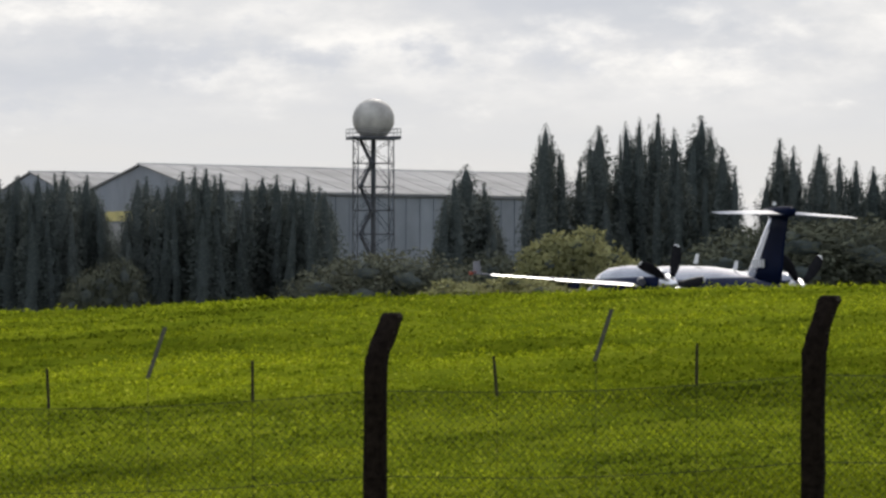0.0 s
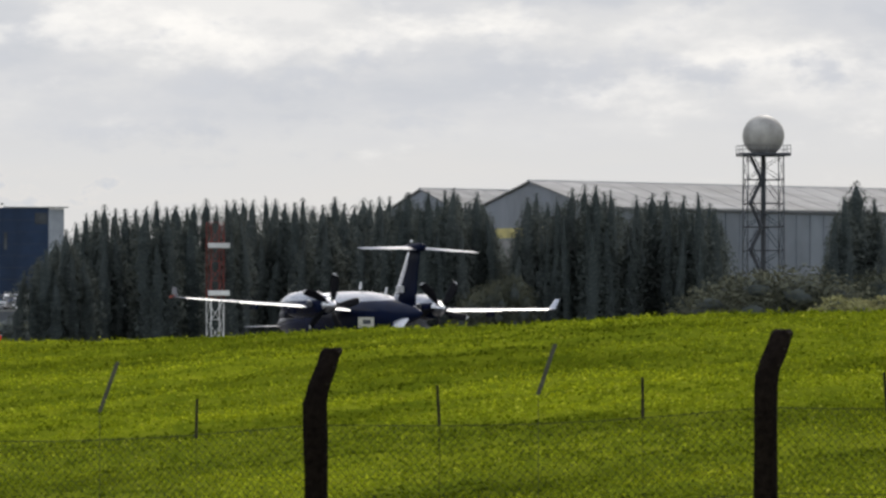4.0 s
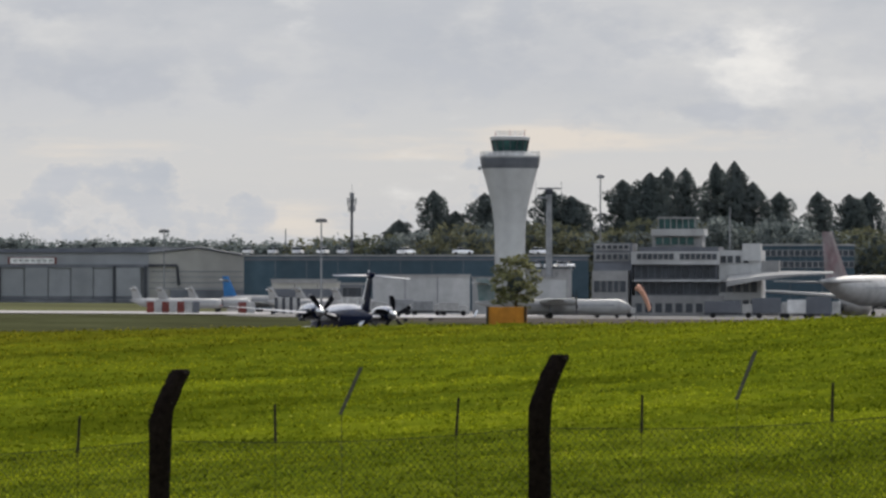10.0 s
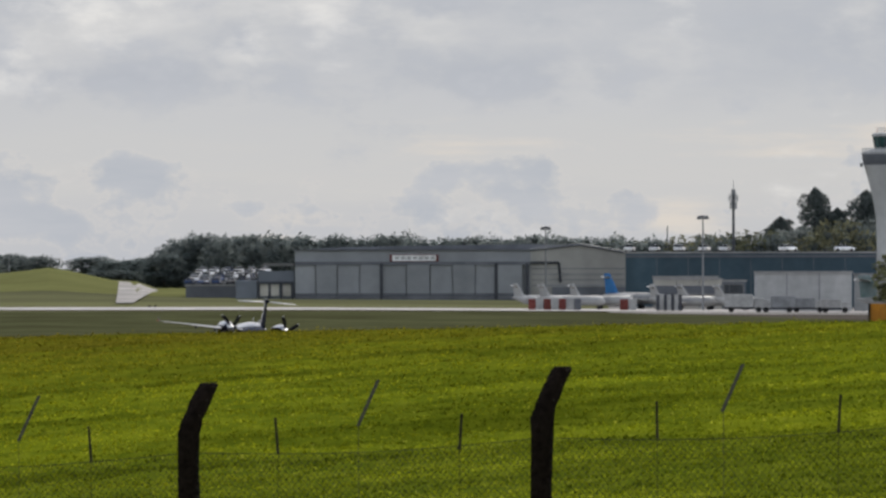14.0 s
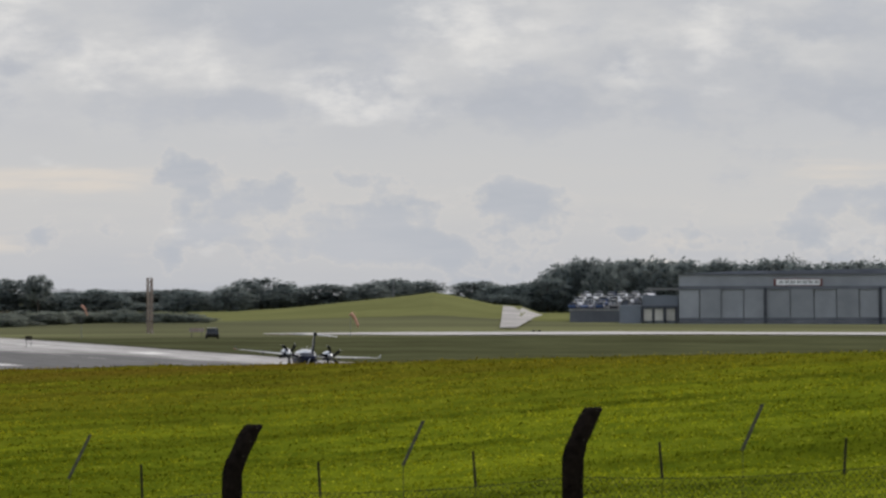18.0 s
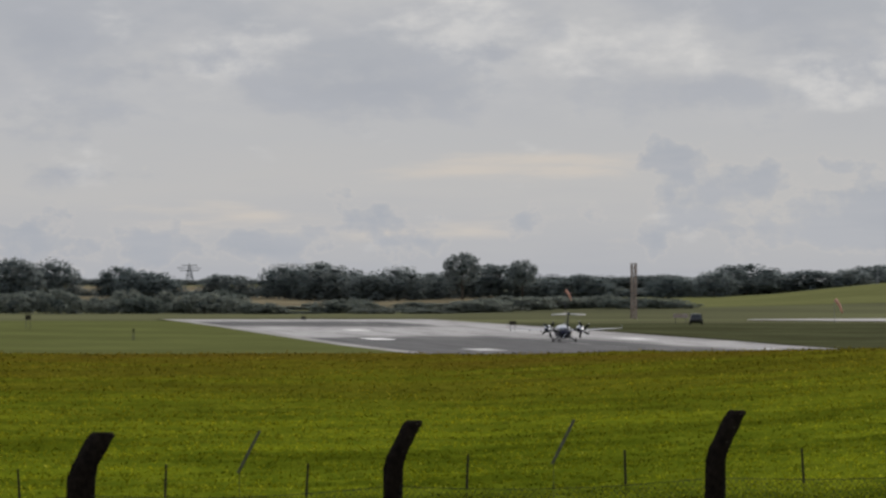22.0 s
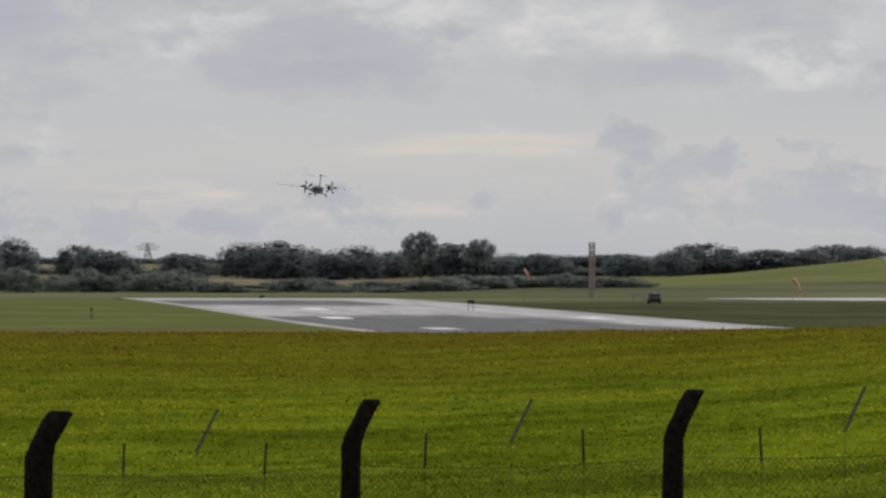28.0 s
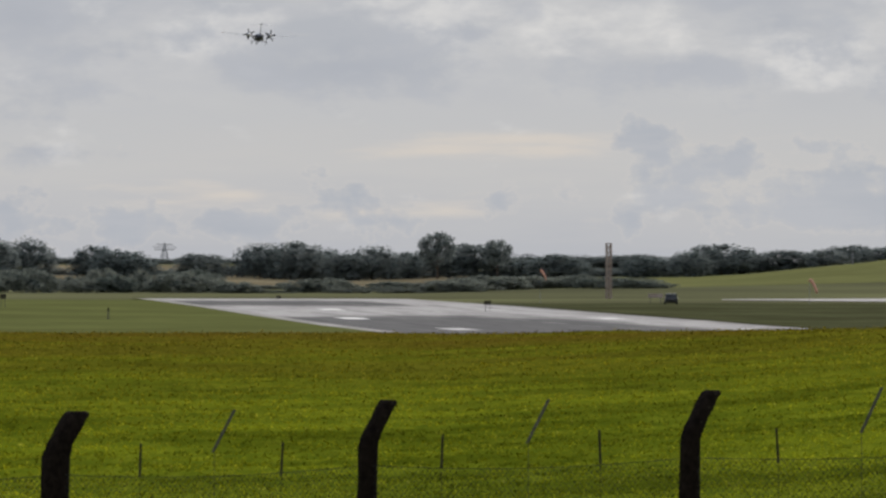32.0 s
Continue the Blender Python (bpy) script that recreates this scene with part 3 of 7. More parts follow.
GREY_MID = ((-3120, 352, 270, 58, 0.95), (-3200, 470, 130, 40, 0.7), (-3720, 350, 330, 46, 0.95), (-3560, 430, 70, 70, 0.6), (-3300, 400, 130, 90, 0.75), (-4090, 420, 90, 60, 0.7), (-4250, 350, 150, 40, 0.45), (-4870, 372, 160, 70, 0.85),
            (-4850, 345, 260, 46, 1.0), (-5430, 435, 120, 60, 0.9), (-5250, 380, 180, 36, 0.8), (-4130, 480, 170, 50, 0.7), (-4640, 420, 90, 50, 0.7), (-5450, 300, 150, 40, 0.5), (-5380, 195, 90, 18, 0.7))
HEADS = ((-1600, 200, 215, 46, 0.75), (-1680, 222, 90, 36, 0.7), (-1470, 185, 120, 30, 0.6), (-3070, 120, 200, 66, 0.85), (-3050, 178, 90, 40, 0.85), (-3560, 112, 70, 22, 0.7), (-4300, 205, 62, 52, 0.95), (-4240, 150, 110, 60, 0.9), (-3930, 112, 380, 62, 0.95),
         (-3745, 158, 110, 44, 0.95), (-4025, 208, 52, 28, 0.8), (-4560, 118, 110, 28, 0.8), (-4870, 88, 140, 42, 0.85), (-5150, 70, 190, 40, 0.9), (-5430, 78, 150, 46, 0.8), (-2480, 110, 90, 44, 0.35))
BRIGHT = ((-620, 480, 190, 40, 0.95), (-60, 405, 300, 68, 0.9), (420, 410, 230, 60, 0.8), (-1330, 490, 70, 56, 0.9), (-1210, 455, 110, 44, 0.9), (-575, 490, 190, 44, 0.95), (-1100, 470, 150, 52, 0.9), (-1430, 470, 95, 26, 0.8),
          (-1985, 415, 125, 85, 0.9), (-2775, 455, 60, 55, 0.9), (-1930, 500, 90, 40, 0.6), (-3250, 475, 160, 30, 0.75))
BRIGHT_MID = ((-3550, 412, 58, 44, 0.95), (-3395, 440, 44, 62, 0.85), (-4310, 440, 130, 52, 0.9), (-4060, 385, 110, 60, 0.75), (-4660, 440, 200, 74, 0.85), (-4910, 455, 240, 64, 0.95), (-5110, 415, 60, 34, 0.6), (-4500, 405, 120, 44, 0.9), (-4740, 530, 70, 34, 0.8), (-3800, 470, 150, 40, 0.6), (-5320, 470, 120, 26, 0.7))
GLOW = ((-2250, 243, 330, 24, 0.6), (-2750, 232, 420, 30, 0.7), (-2760, 92, 90, 22, 0.7), (-3430, 85, 150, 22, 0.75), (-4660, 202, 290, 22, 0.8), (-4820, 92, 90, 16, 0.9), (-5080, 118, 210, 26, 1.0), (-4500, 222, 330, 14, 0.8), (-4430, 70, 60, 14, 0.8), (-4680, 96, 120, 18, 0.8), (-3500, 62, 90, 16, 0.8))


def cloud_mat():
    m, n, l, b = node_mat("cloudy_sky")
    n.remove(b)
    tc = n.new("ShaderNodeTexCoord")

    def mapped(vec, sx, sy, ox=0.0, oy=0.0):
        mp = n.new("ShaderNodeMapping")
        mp.inputs["Scale"].default_value = (sx, sy, 1)
        mp.inputs["Location"].default_value = (ox, oy, 0)
        l.new(vec, mp.inputs[0])
        return mp.outputs[0]

    def span(o, a, z, lo=0.0, hi=1.0, smooth=False):
        mr = n.new("ShaderNodeMapRange")
        if smooth:
            mr.interpolation_type = "SMOOTHSTEP"
        mr.inputs["From Min"].default_value, mr.inputs["From Max"].default_value = a, z
        mr.inputs["To Min"].default_value, mr.inputs["To Max"].default_value = lo, hi
        l.new(o, mr.inputs[0])
        return mr.outputs[0]

    def calc(op, a, c):
        x = n.new("ShaderNodeMath")
        x.operation = op
        for sock, v in zip(x.inputs, (a, c)):
            if hasattr(v, "links"):
                l.new(v, sock)
            else:
                sock.default_value = v
        return x.outputs[0]

    uv = tc.outputs["UV"]

    def field(name):
        at_ = n.new("ShaderNodeAttribute")
        at_.attribute_name = name
        return at_.outputs["Fac"]

    def torn(name, rag, amount, lo, hi):
        """A bank's field, its edge frayed by a noise."""
        return span(calc("ADD", field(name), span(rag, 0.25, 0.75, -amount, amount)), lo, hi, 0.0, 1.0, True)

    sep = n.new("ShaderNodeSeparateXYZ")
    l.new(uv, sep.inputs[0])
    bx, ey = sep.outputs[0], sep.outputs[1]
    wisps = noise_node(n, l, mapped(uv, 1 / 420, 1 / 60, 1.3, 4.4), 1.0, 6, 0.58)
    puffs = noise_node(n, l, mapped(uv, 1 / 170, 1 / 95, 5.2, 8.1), 1.0, 9, 0.6)
    broad = noise_node(n, l, mapped(uv, 1 / 620, 1 / 210, 2.6, 3.1), 1.0, 8, 0.55)
    rag = noise_node(n, l, mapped(uv, 1 / 260, 1 / 120, 3.3, 5.6), 1.0, 9, 0.58)
    heap = noise_node(n, l, mapped(uv, 1 / 130, 1 / 95, 8.1, 1.4), 1.0, 9, 0.6)
    # pale veil, warmer low down
    col = ramp(n, l, calc("ADD", span(ey, 0, 600), span(wisps, 0.3, 0.7, -0.06, 0.06)), [(0.0, (0.54, 0.555, 0.59)), (0.12, (0.585, 0.59, 0.605)), (0.28, (0.635, 0.63, 0.622)), (0.42, (0.615, 0.62, 0.625)), (0.6, (0.6, 0.61, 0.63)), (1.0, (0.63, 0.64, 0.655))])
    # loose texture of the upper layer
    loose = ramp(n, l, calc("ADD", broad, span(puffs, 0.3, 0.7, -0.06, 0.06)), [(0.36, (0.47, 0.5, 0.55)), (0.47, (0.56, 0.575, 0.605)), (0.54, (0.64, 0.645, 0.65)), (0.63, (0.8, 0.79, 0.77))])
    col = blend(n, l, span(ey, 240, 400, 0, 0.6, True), col, loose)
    # warm light between the layers
    col = blend(n, l, calc("MULTIPLY", torn("glow", wisps, 1.3, -0.2, 1.3), 1.0), col, (0.75, 0.695, 0.63))
    # sunlit tufts
    lit = calc("MULTIPLY", torn("lit", rag, 1.9, -0.25, 1.5), span(puffs, 0.36, 0.6, 0.4, 1.0))
    col = blend(n, l, lit, col, (0.87, 0.855, 0.825))
    # grey undersides
    grey = ramp(n, l, puffs, [(0.35, (0.445, 0.475, 0.53)), (0.65, (0.54, 0.56, 0.6))])
    col = blend(n, l, calc("MULTIPLY", torn("grey", puffs, 1.5, -0.25, 1.2), 1.0), col, grey)
    # heaped clouds near the horizon with pale rims
    body = torn("heads", heap, 1.25, -0.02, 0.8)
    rim = ramp(n, l, body, [(0.0, (0, 0, 0)), (0.1, (0.25, 0.25, 0.25)), (0.35, (0, 0, 0))])
    col = blend(n, l, rim, col, (0.76, 0.715, 0.665))
    shade = ramp(n, l, calc("ADD", wisps, span(ey, 0, 300, 0.05, -0.05)), [(0.35, (0.47, 0.505, 0.56)), (0.65, (0.545, 0.565, 0.605))])
    col = blend(n, l, calc("MULTIPLY", body, 0.85), col, shade)
    gain = ramp(n, l, span(bx, -5600, 600), [(0, (1.02, 1.03, 1.04)), (0.5, (1.03, 1.04, 1.04)), (0.8, (1.06, 1.06, 1.05)), (1, (1.06, 1.06, 1.05))])
    col = blend(n, l, 1.0, col, gain, "MULTIPLY")
    em = n.new("ShaderNodeEmission")
    l.new(col, em.inputs[0])
    l.new(em.outputs[0], n["Material Output"].inputs[0])
    return m


def make_backdrop():
    verts, uvs, faces = [], [], []
    bs, es = list(range(-11000, -6000, 200)) + list(range(-6000, 1201, 24)) + list(range(1400, 7001, 200)), list(range(-150, 0, 50)) + list(range(0, 620, 10)) + list(range(650, 1101, 50))
    for e in es:
        for b in bs:
            a = b * U
            verts.append((4750 * math.sin(a), 4750 * math.cos(a), EYE + 4750 * e * U))
            uvs.append((b, e))
    w = len(bs)
    for k in range(len(es) - 1):
        for i in range(w - 1):
            faces.append((k * w + i, k * w + i + 1, (k + 1) * w + i + 1, (k + 1) * w + i))
    me = bpy.data.meshes.new("backdrop")
    me.from_pydata(verts, [], faces)
    uv = me.uv_layers.new(name="UVMap")
    for lp in me.loops:
        uv.data[lp.index].uv = uvs[lp.vertex_index]
    for name, rows in (("grey", GREY_BANKS + GREY_MID), ("lit", BRIGHT + BRIGHT_MID), ("heads", HEADS), ("glow", GLOW)):
        p = np.array(uvs)
        f = np.max([k * (1.1 - np.hypot((p[:, 0] - cb) / rb, (p[:, 1] - ce) / re)) for cb, ce, rb, re, k in rows], axis=0)
        me.attributes.new(name, "FLOAT", "POINT").data.foreach_set("value", np.maximum(f, -1.0).astype(np.float32))
    me.materials.append(cloud_mat())
    ob = tagged(new("backdrop", me), "broken grey and cream clouds low over the horizon", "sky", kind="structure")
    ob.visible_shadow = False
    return ob


make_backdrop()

# ---------------------------------------------------------------- the aircraft that takes off
def oval(x, cy, cz, ry, rz, n=20, top=1.0):
    out = []
    for i in range(n):
        a = i * math.tau / n
        z = math.sin(a) * rz
        out.append(Vector((x, cy + math.cos(a) * ry, cz + (z * top if z > 0 else z))))
    return out


def foil(le, te, thick, z0, y, n=7, up="z"):
    """One rib of a wing from its leading to its trailing edge."""
    pts = []
    for i in range(n + 1):
        q = i / n
        t = thick * (1.5 * math.sqrt(q) * (1 - q) + 0.02)
        pts.append((le + (te - le) * q, t))
    ring = [(x, t) for x, t in pts] + [(x, -0.6 * t) for x, t in pts[::-1]]
    return [Vector((x, y, z0 + t)) if up == "z" else Vector((x, z0 + t, y)) for x, t in ring]


def wing(ribs, up="z", n=7, mi=None):
    bm = bmesh.new()
    loft(bm, [foil(le, te, th, z, y, n, up) for le, te, th, z, y in ribs], mi=mi)
    return bm


def make_plane():
    plane = thing("aircraft", Matrix(), "white and navy twin pusher propeller aircraft with canard and T-tail", "aircraft")
    prof = [(8.45, 1.12, 0.03, 0.03), (8.25, 1.12, 0.16, 0.14), (7.8, 1.14, 0.3, 0.27), (7.1, 1.17, 0.46, 0.42), (6.3, 1.23, 0.64, 0.59), (5.4, 1.3, 0.79, 0.75), (4.2, 1.35, 0.88, 0.85), (2.5, 1.37, 0.92, 0.89),
            (0.8, 1.38, 0.92, 0.89), (-0.6, 1.39, 0.87, 0.85), (-1.8, 1.42, 0.74, 0.74), (-3.0, 1.45, 0.53, 0.56), (-4.2, 1.47, 0.32, 0.37), (-5.2, 1.48, 0.13, 0.17), (-5.6, 1.48, 0.03, 0.04)]
    fine = []
    for k in range(len(prof) - 1):
        for q in (0, 0.5):
            fine.append([prof[k][i] * (1 - q) + prof[k + 1][i] * q for i in range(4)])
    fine.append(list(prof[-1]))
    bm = bmesh.new()
    loft(bm, [oval(x, 0, cz, ry, rz, 40) for x, cz, ry, rz in fine])
    part("fuselage", bm, M["livery"], plane, "silver upper fuselage over glossy navy flanks", smooth=True)
    for sgn in (1, -1):
        for x in (4.9, 4.2, 3.5, 2.8, 2.1):
            bm = bmesh.new()
            lathe(bm, [(0.165, 0), (0.165, 0.03), (0.13, 0.035)], 14, sy=1.25)
            w = part("cabin_window", bm, M["glass_dark"], plane)
            w.matrix_basis = pose(x, sgn * 0.865, 1.62, -90 * sgn, 0, 0)
        # wings, flaps, winglets
        y0, y1 = 0.85, 7.02
        part("wing", wing([(0.75, -0.95, 0.11, 1.62, sgn * y0), (0.62, -0.85, 0.10, 1.68, sgn * 2.1), (0.24, -0.42, 0.045, 1.845, sgn * y1)], mi=lambda c: 1 if c.z < lerp(abs(c.y), (0.85, 2.1, 6.9), (1.62, 1.68, 1.84)) else 0), [M["wing_white"], M["skin_blue"]], plane, "bright white straight wing", smooth=True)
        for nm, rows in (("flap", ((0.95, -0.92, 1.6, 0.28, 12), (1.55, -0.9, 1.63, 0.27, 12))), ("flap", ((2.5, -0.84, 1.67, 0.26, 12), (4.9, -0.6, 1.755, 0.2, 12))), ("aileron", ((4.95, -0.58, 1.757, 0.16, 8), (6.75, -0.42, 1.825, 0.1, 8)))):
            bm = bmesh.new()
            rings = []
            for yy, x0, z0, chord, dip in rows:
                c, t = math.cos(radians(dip)), math.sin(radians(dip))
                rings.append([Vector((x0 - chord * q * c - h * t, sgn * yy, z0 - chord * q * t + h * c)) for q, h in ((0, 0.02), (0.3, 0.022), (1, 0.004), (1, -0.004), (0.3, -0.02), (0, -0.02))])
            loft(bm, rings)
            part(nm, bm, M["wing_gloss"], plane, "bright drooped control surface")
        part("winglet", wing([(0.22, -0.42, 0.03, sgn * 7.02, 1.84), (-0.1, -0.52, 0.02, sgn * 7.14, 2.2)], up="y"), M["skin_white"], plane)
        part("navigation_light", boxes((0.05, 0.2, sgn * 7.1 - 0.04, sgn * 7.1 + 0.04, 1.82, 1.9), bevel=0.01), M["red_paint"] if sgn > 0 else M["glass_green"], plane)
        for yy, zz in ((3.0, 1.62), (4.4, 1.72)):
            part("flap_fairing", boxes((-1.2, -0.5, sgn * yy - 0.04, sgn * yy + 0.04, zz - 0.22, zz - 0.05), bevel=0.02), M["skin_navy"], plane)
        # engine nacelles
        bm = bmesh.new()
        nac = [(2.35, 1.72, 0.16, 0.18), (2.2, 1.72, 0.3, 0.3), (1.6, 1.74, 0.41, 0.42), (0.6, 1.75, 0.45, 0.47), (-0.5, 1.75, 0.43, 0.46), (-1.3, 1.73, 0.36, 0.38), (-1.85, 1.71, 0.27, 0.28)]
        loft(bm, [oval(x, sgn * 2.02, cz, ry, rz, 24) for x, cz, ry, rz in nac])
        part("engine_nacelle", bm, M["livery_engine"], plane, "silver-topped dark engine nacelle", smooth=True)
        part("air_intake", boxes((2.05, 2.5, sgn * 2.02 - 0.22, sgn * 2.02 + 0.22, 1.27, 1.48), bevel=0.05), M["steel_dark"], plane)
        for o in (-1, 1):
            bm = bmesh.new()
            rod(bm, (-0.9, sgn * 2.02 + o * 0.34, 1.78), (-1.32, sgn * 2.02 + o * 0.5, 1.74), 0.12, 0.11, 10)
            part("exhaust_stub", bm, M["steel_dark"], plane)
        # propellers
        prop = new("propeller")
        prop.parent = plane
        prop.matrix_basis = pose(-1.95, sgn * 2.02, 1.71)
        bm = bmesh.new()
        bmesh.ops.create_cone(bm, cap_ends=True, segments=20, radius1=0.27, radius2=0.02, depth=0.62, matrix=pose(-0.27, 0, 0, 0, -90, 0))
        sp = part("spinner", bm, M["skin_silver"], prop, "polished conical spinner", smooth=True)
        me = None
        for k in range(5):
            if me is None:
                bm = bmesh.new()
                rings = []
                for r, c, tw in ((0.2, 0.07, 50), (0.4, 0.12, 40), (0.65, 0.155, 30), (0.9, 0.15, 25), (1.04, 0.11, 22), (1.08, 0.04, 21)):
                    t = radians(tw)
                    ring = []
                    for i in range(8):
                        a = i * math.tau / 8
                        u, w = c * math.cos(a), 0.022 * math.sin(a)
                        ring.append(Vector((u * math.sin(t) + w * math.cos(t) - 0.1, u * math.cos(t) - w * math.sin(t) + 0.2 * r * r, r)))
                    rings.append(ring)
                loft(bm, rings, mi=lambda c: 1 if c.z > 0.98 else 0)
                bl = part("blade", bm, [M["blade"], M["white_paint"]], prop, "black blade with a pale tip", smooth=True)
                me = bl.data
            else:
                bl = shared("blade", me, prop, pose(0, 0, 0, 72 * k, 0, 0))
        PROPS.append((prop, sgn))
        # canard, tailplane, ventral fin
        part("canard", wing([(7.75, 7.1, 0.045, 1.05, sgn * 0.35), (7.5, 7.1, 0.03, 0.98, sgn * 1.68)]), M["wing_white"], plane, smooth=True)
        bm = wing([(-4.1, -5.25, 0.05, 3.72, sgn * 0.06), (-4.75, -5.4, 0.03, 3.68, sgn * 2.13)])
        for v in bm.verts:
            v.co.z += 0.11 * (v.co.x + 4.7)
        part("tailplane", bm, M["wing_white"], plane, "bright swept tailplane on top of the fin", smooth=True)
        part("ventral_fin", wing([(-3.6, -5.0, 0.03, sgn * 0.25, 1.3), (-4.3, -5.2, 0.02, sgn * 0.62, 0.8)], up="y"), M["skin_white"], plane)
        # main gear
        bm = bmesh.new()
        rod(bm, (0.15, sgn * 0.6, 0.9), (0.0, sgn * 1.3, 0.36), 0.07, 0.06, 8)
        rod(bm, (0.7, sgn * 0.6, 0.85), (0.05, sgn * 1.22, 0.5), 0.035, 0.035, 6)
        leg = part("main_gear_leg", bm, M["steel_grey"], plane)
        bm = bmesh.new()
        lathe(bm, [(0.18, -0.08), (0.29, -0.07), (0.31, 0), (0.29, 0.07), (0.18, 0.08)], 20)
        wh = part("tyre", bm, M["tyre"], leg, smooth=True)
        wh.matrix_basis = pose(0, sgn * 1.42, 0.31, 90, 0, 0)
        part("gear_door", boxes((-0.5, 0.7, sgn * 0.62 - 0.015, sgn * 0.62 + 0.015, 0.42, 0.82)), M["skin_white"], plane)
    # fin with its fairing
    part("fin", wing([(-2.6, -4.95, 0.10, 0, 1.75), (-3.0, -5.03, 0.09, 0, 2.25), (-3.45, -5.1, 0.075, 0, 2.8), (-3.82, -5.2, 0.068, 0, 3.25), (-4.2, -5.3, 0.06, 0, 3.7)], up="y", n=14, mi=lambda c: 1 if c.x < -3.25 - 0.62 * (c.z - 1.75) else 0), [M["skin_white"], M["skin_navy"]], plane, "fin with a pale leading edge and navy rudder", smooth=True)
    bm = bmesh.new()
    loft(bm, [oval(x, 0, 3.74, r, r * 1.05, 14) for x, r in ((-3.75, 0.02), (-3.9, 0.1), (-4.3, 0.13), (-5.0, 0.15), (-5.45, 0.13), (-5.6, 0.08))])
    part("tail_bullet", bm, M["skin_navy"], plane, smooth=True)
    bm = bmesh.new()
    lathe(bm, [(0.05, 0), (0.05, 0.06), (0.02, 0.1)], 10)
    part("beacon", bm, M["white_paint"], plane).matrix_basis = pose(-4.4, 0, 3.92)
    for x in (0.6, -1.9):
        part("antenna", wing([(x, x - 0.3, 0.02, 0, 2.33 if x > 0 else 2.15), (x - 0.15, x - 0.36, 0.012, 0, 2.6 if x > 0 else 2.4)], up="y"), M["white_paint"], plane)
    bm = bmesh.new()
    for i in range(4):
        box(bm, -3.35 - 0.2 * i, -3.47 - 0.2 * i, 0.1, 0.125, 2.2, 2.42)
    part("registration_bars", bm, M["white_paint"], plane, "pale bars of unreadable lettering")
    # windscreen
    bm = bmesh.new()
    loft(bm, [oval(x, 0, cz + 0.012, ry, rz, 28)[1:14] + oval(x, 0, cz - 0.0, ry * 0.9, rz * 0.9, 28)[1:14][::-1] for x, cz, ry, rz in ((6.8, 1.2, 0.545, 0.5), (6.3, 1.24, 0.65, 0.6), (5.7, 1.29, 0.755, 0.71))])
    part("windscreen", bm, M["glass_dark"], plane, smooth=True)
    # nose gear
    bm = bmesh.new()
    rod(bm, (6.2, 0, 0.8), (6.1, 0, 0.25), 0.05, 0.04, 8)
    leg = part("nose_gear_leg", bm, M["steel_grey"], plane)
    for o in (-0.13, 0.13):
        bm = bmesh.new()
        lathe(bm, [(0.1, -0.06), (0.19, -0.05), (0.21, 0), (0.19, 0.05), (0.1, 0.06)], 16)
        part("tyre", bm, M["tyre"], leg, smooth=True).matrix_basis = pose(6.1, o, 0.21, 90, 0, 0)
    return plane


PROPS = []
aircraft = make_plane()

# ---------------------------------------------------------------- the fence across the field
OUT, CRANK = 0.211, 0.31
CRANK_TURN = FENCE_TURN + radians(14)
POST_AT = (1495, 705, -70, -866, -1601, -2311, -2982, -3608, -4209, -4781, -5331, -5870, -6380)
STAKE_AT = (1100, 320, -470, -1244, -1963, -2661, -3306, -3906, -4495, -5051, -5600, -6125)
ROD_AT = (1300, 900, 470, 110, -317, -680, -1105, -1469, -1828, -2165, -2490, -2815, -3160, -3490, -3820, -4094, -4407, -4684, -4967, -5218, -5480, -5740)
POST_TOP = (15, -15.9, -46.7, -80, -109, -141, -167, -196, -223.8, -242.5, -262.8, -283, -303)


def fence_place(k):
    """Place k bays along the fence, with the height of the post's top there."""
    b = lerp(k, list(range(-1, 12)), POST_AT)
    c, n = math.cos(CRANK_TURN), math.sin(CRANK_TURN)
    d = FENCE_D / math.cos(b * U - FENCE_TURN)
    x, y = d * math.sin(b * U), d * math.cos(b * U)
    e = lerp(k, list(range(-1, 12)), POST_TOP)
    return x - OUT * n, y - OUT * c, EYE + e * U * math.hypot(x, y)


def crank_ring(cy, z, r, j):
    c = (((1, 0.7), (0.7, 1), (-0.7, 1), (-1, 0.7), (-1, -0.7), (-0.7, -1), (0.7, -1), (1, -0.7)))
    return [Vector((a * r + j[i], cy + b * r + j[i + 8], z)) for i, (a, b) in enumerate(c)]


def bay_of(b):
    """The count of bays along the fence at a bearing."""
    return lerp(-b, [-p for p in POST_AT], list(range(-1, 12)))


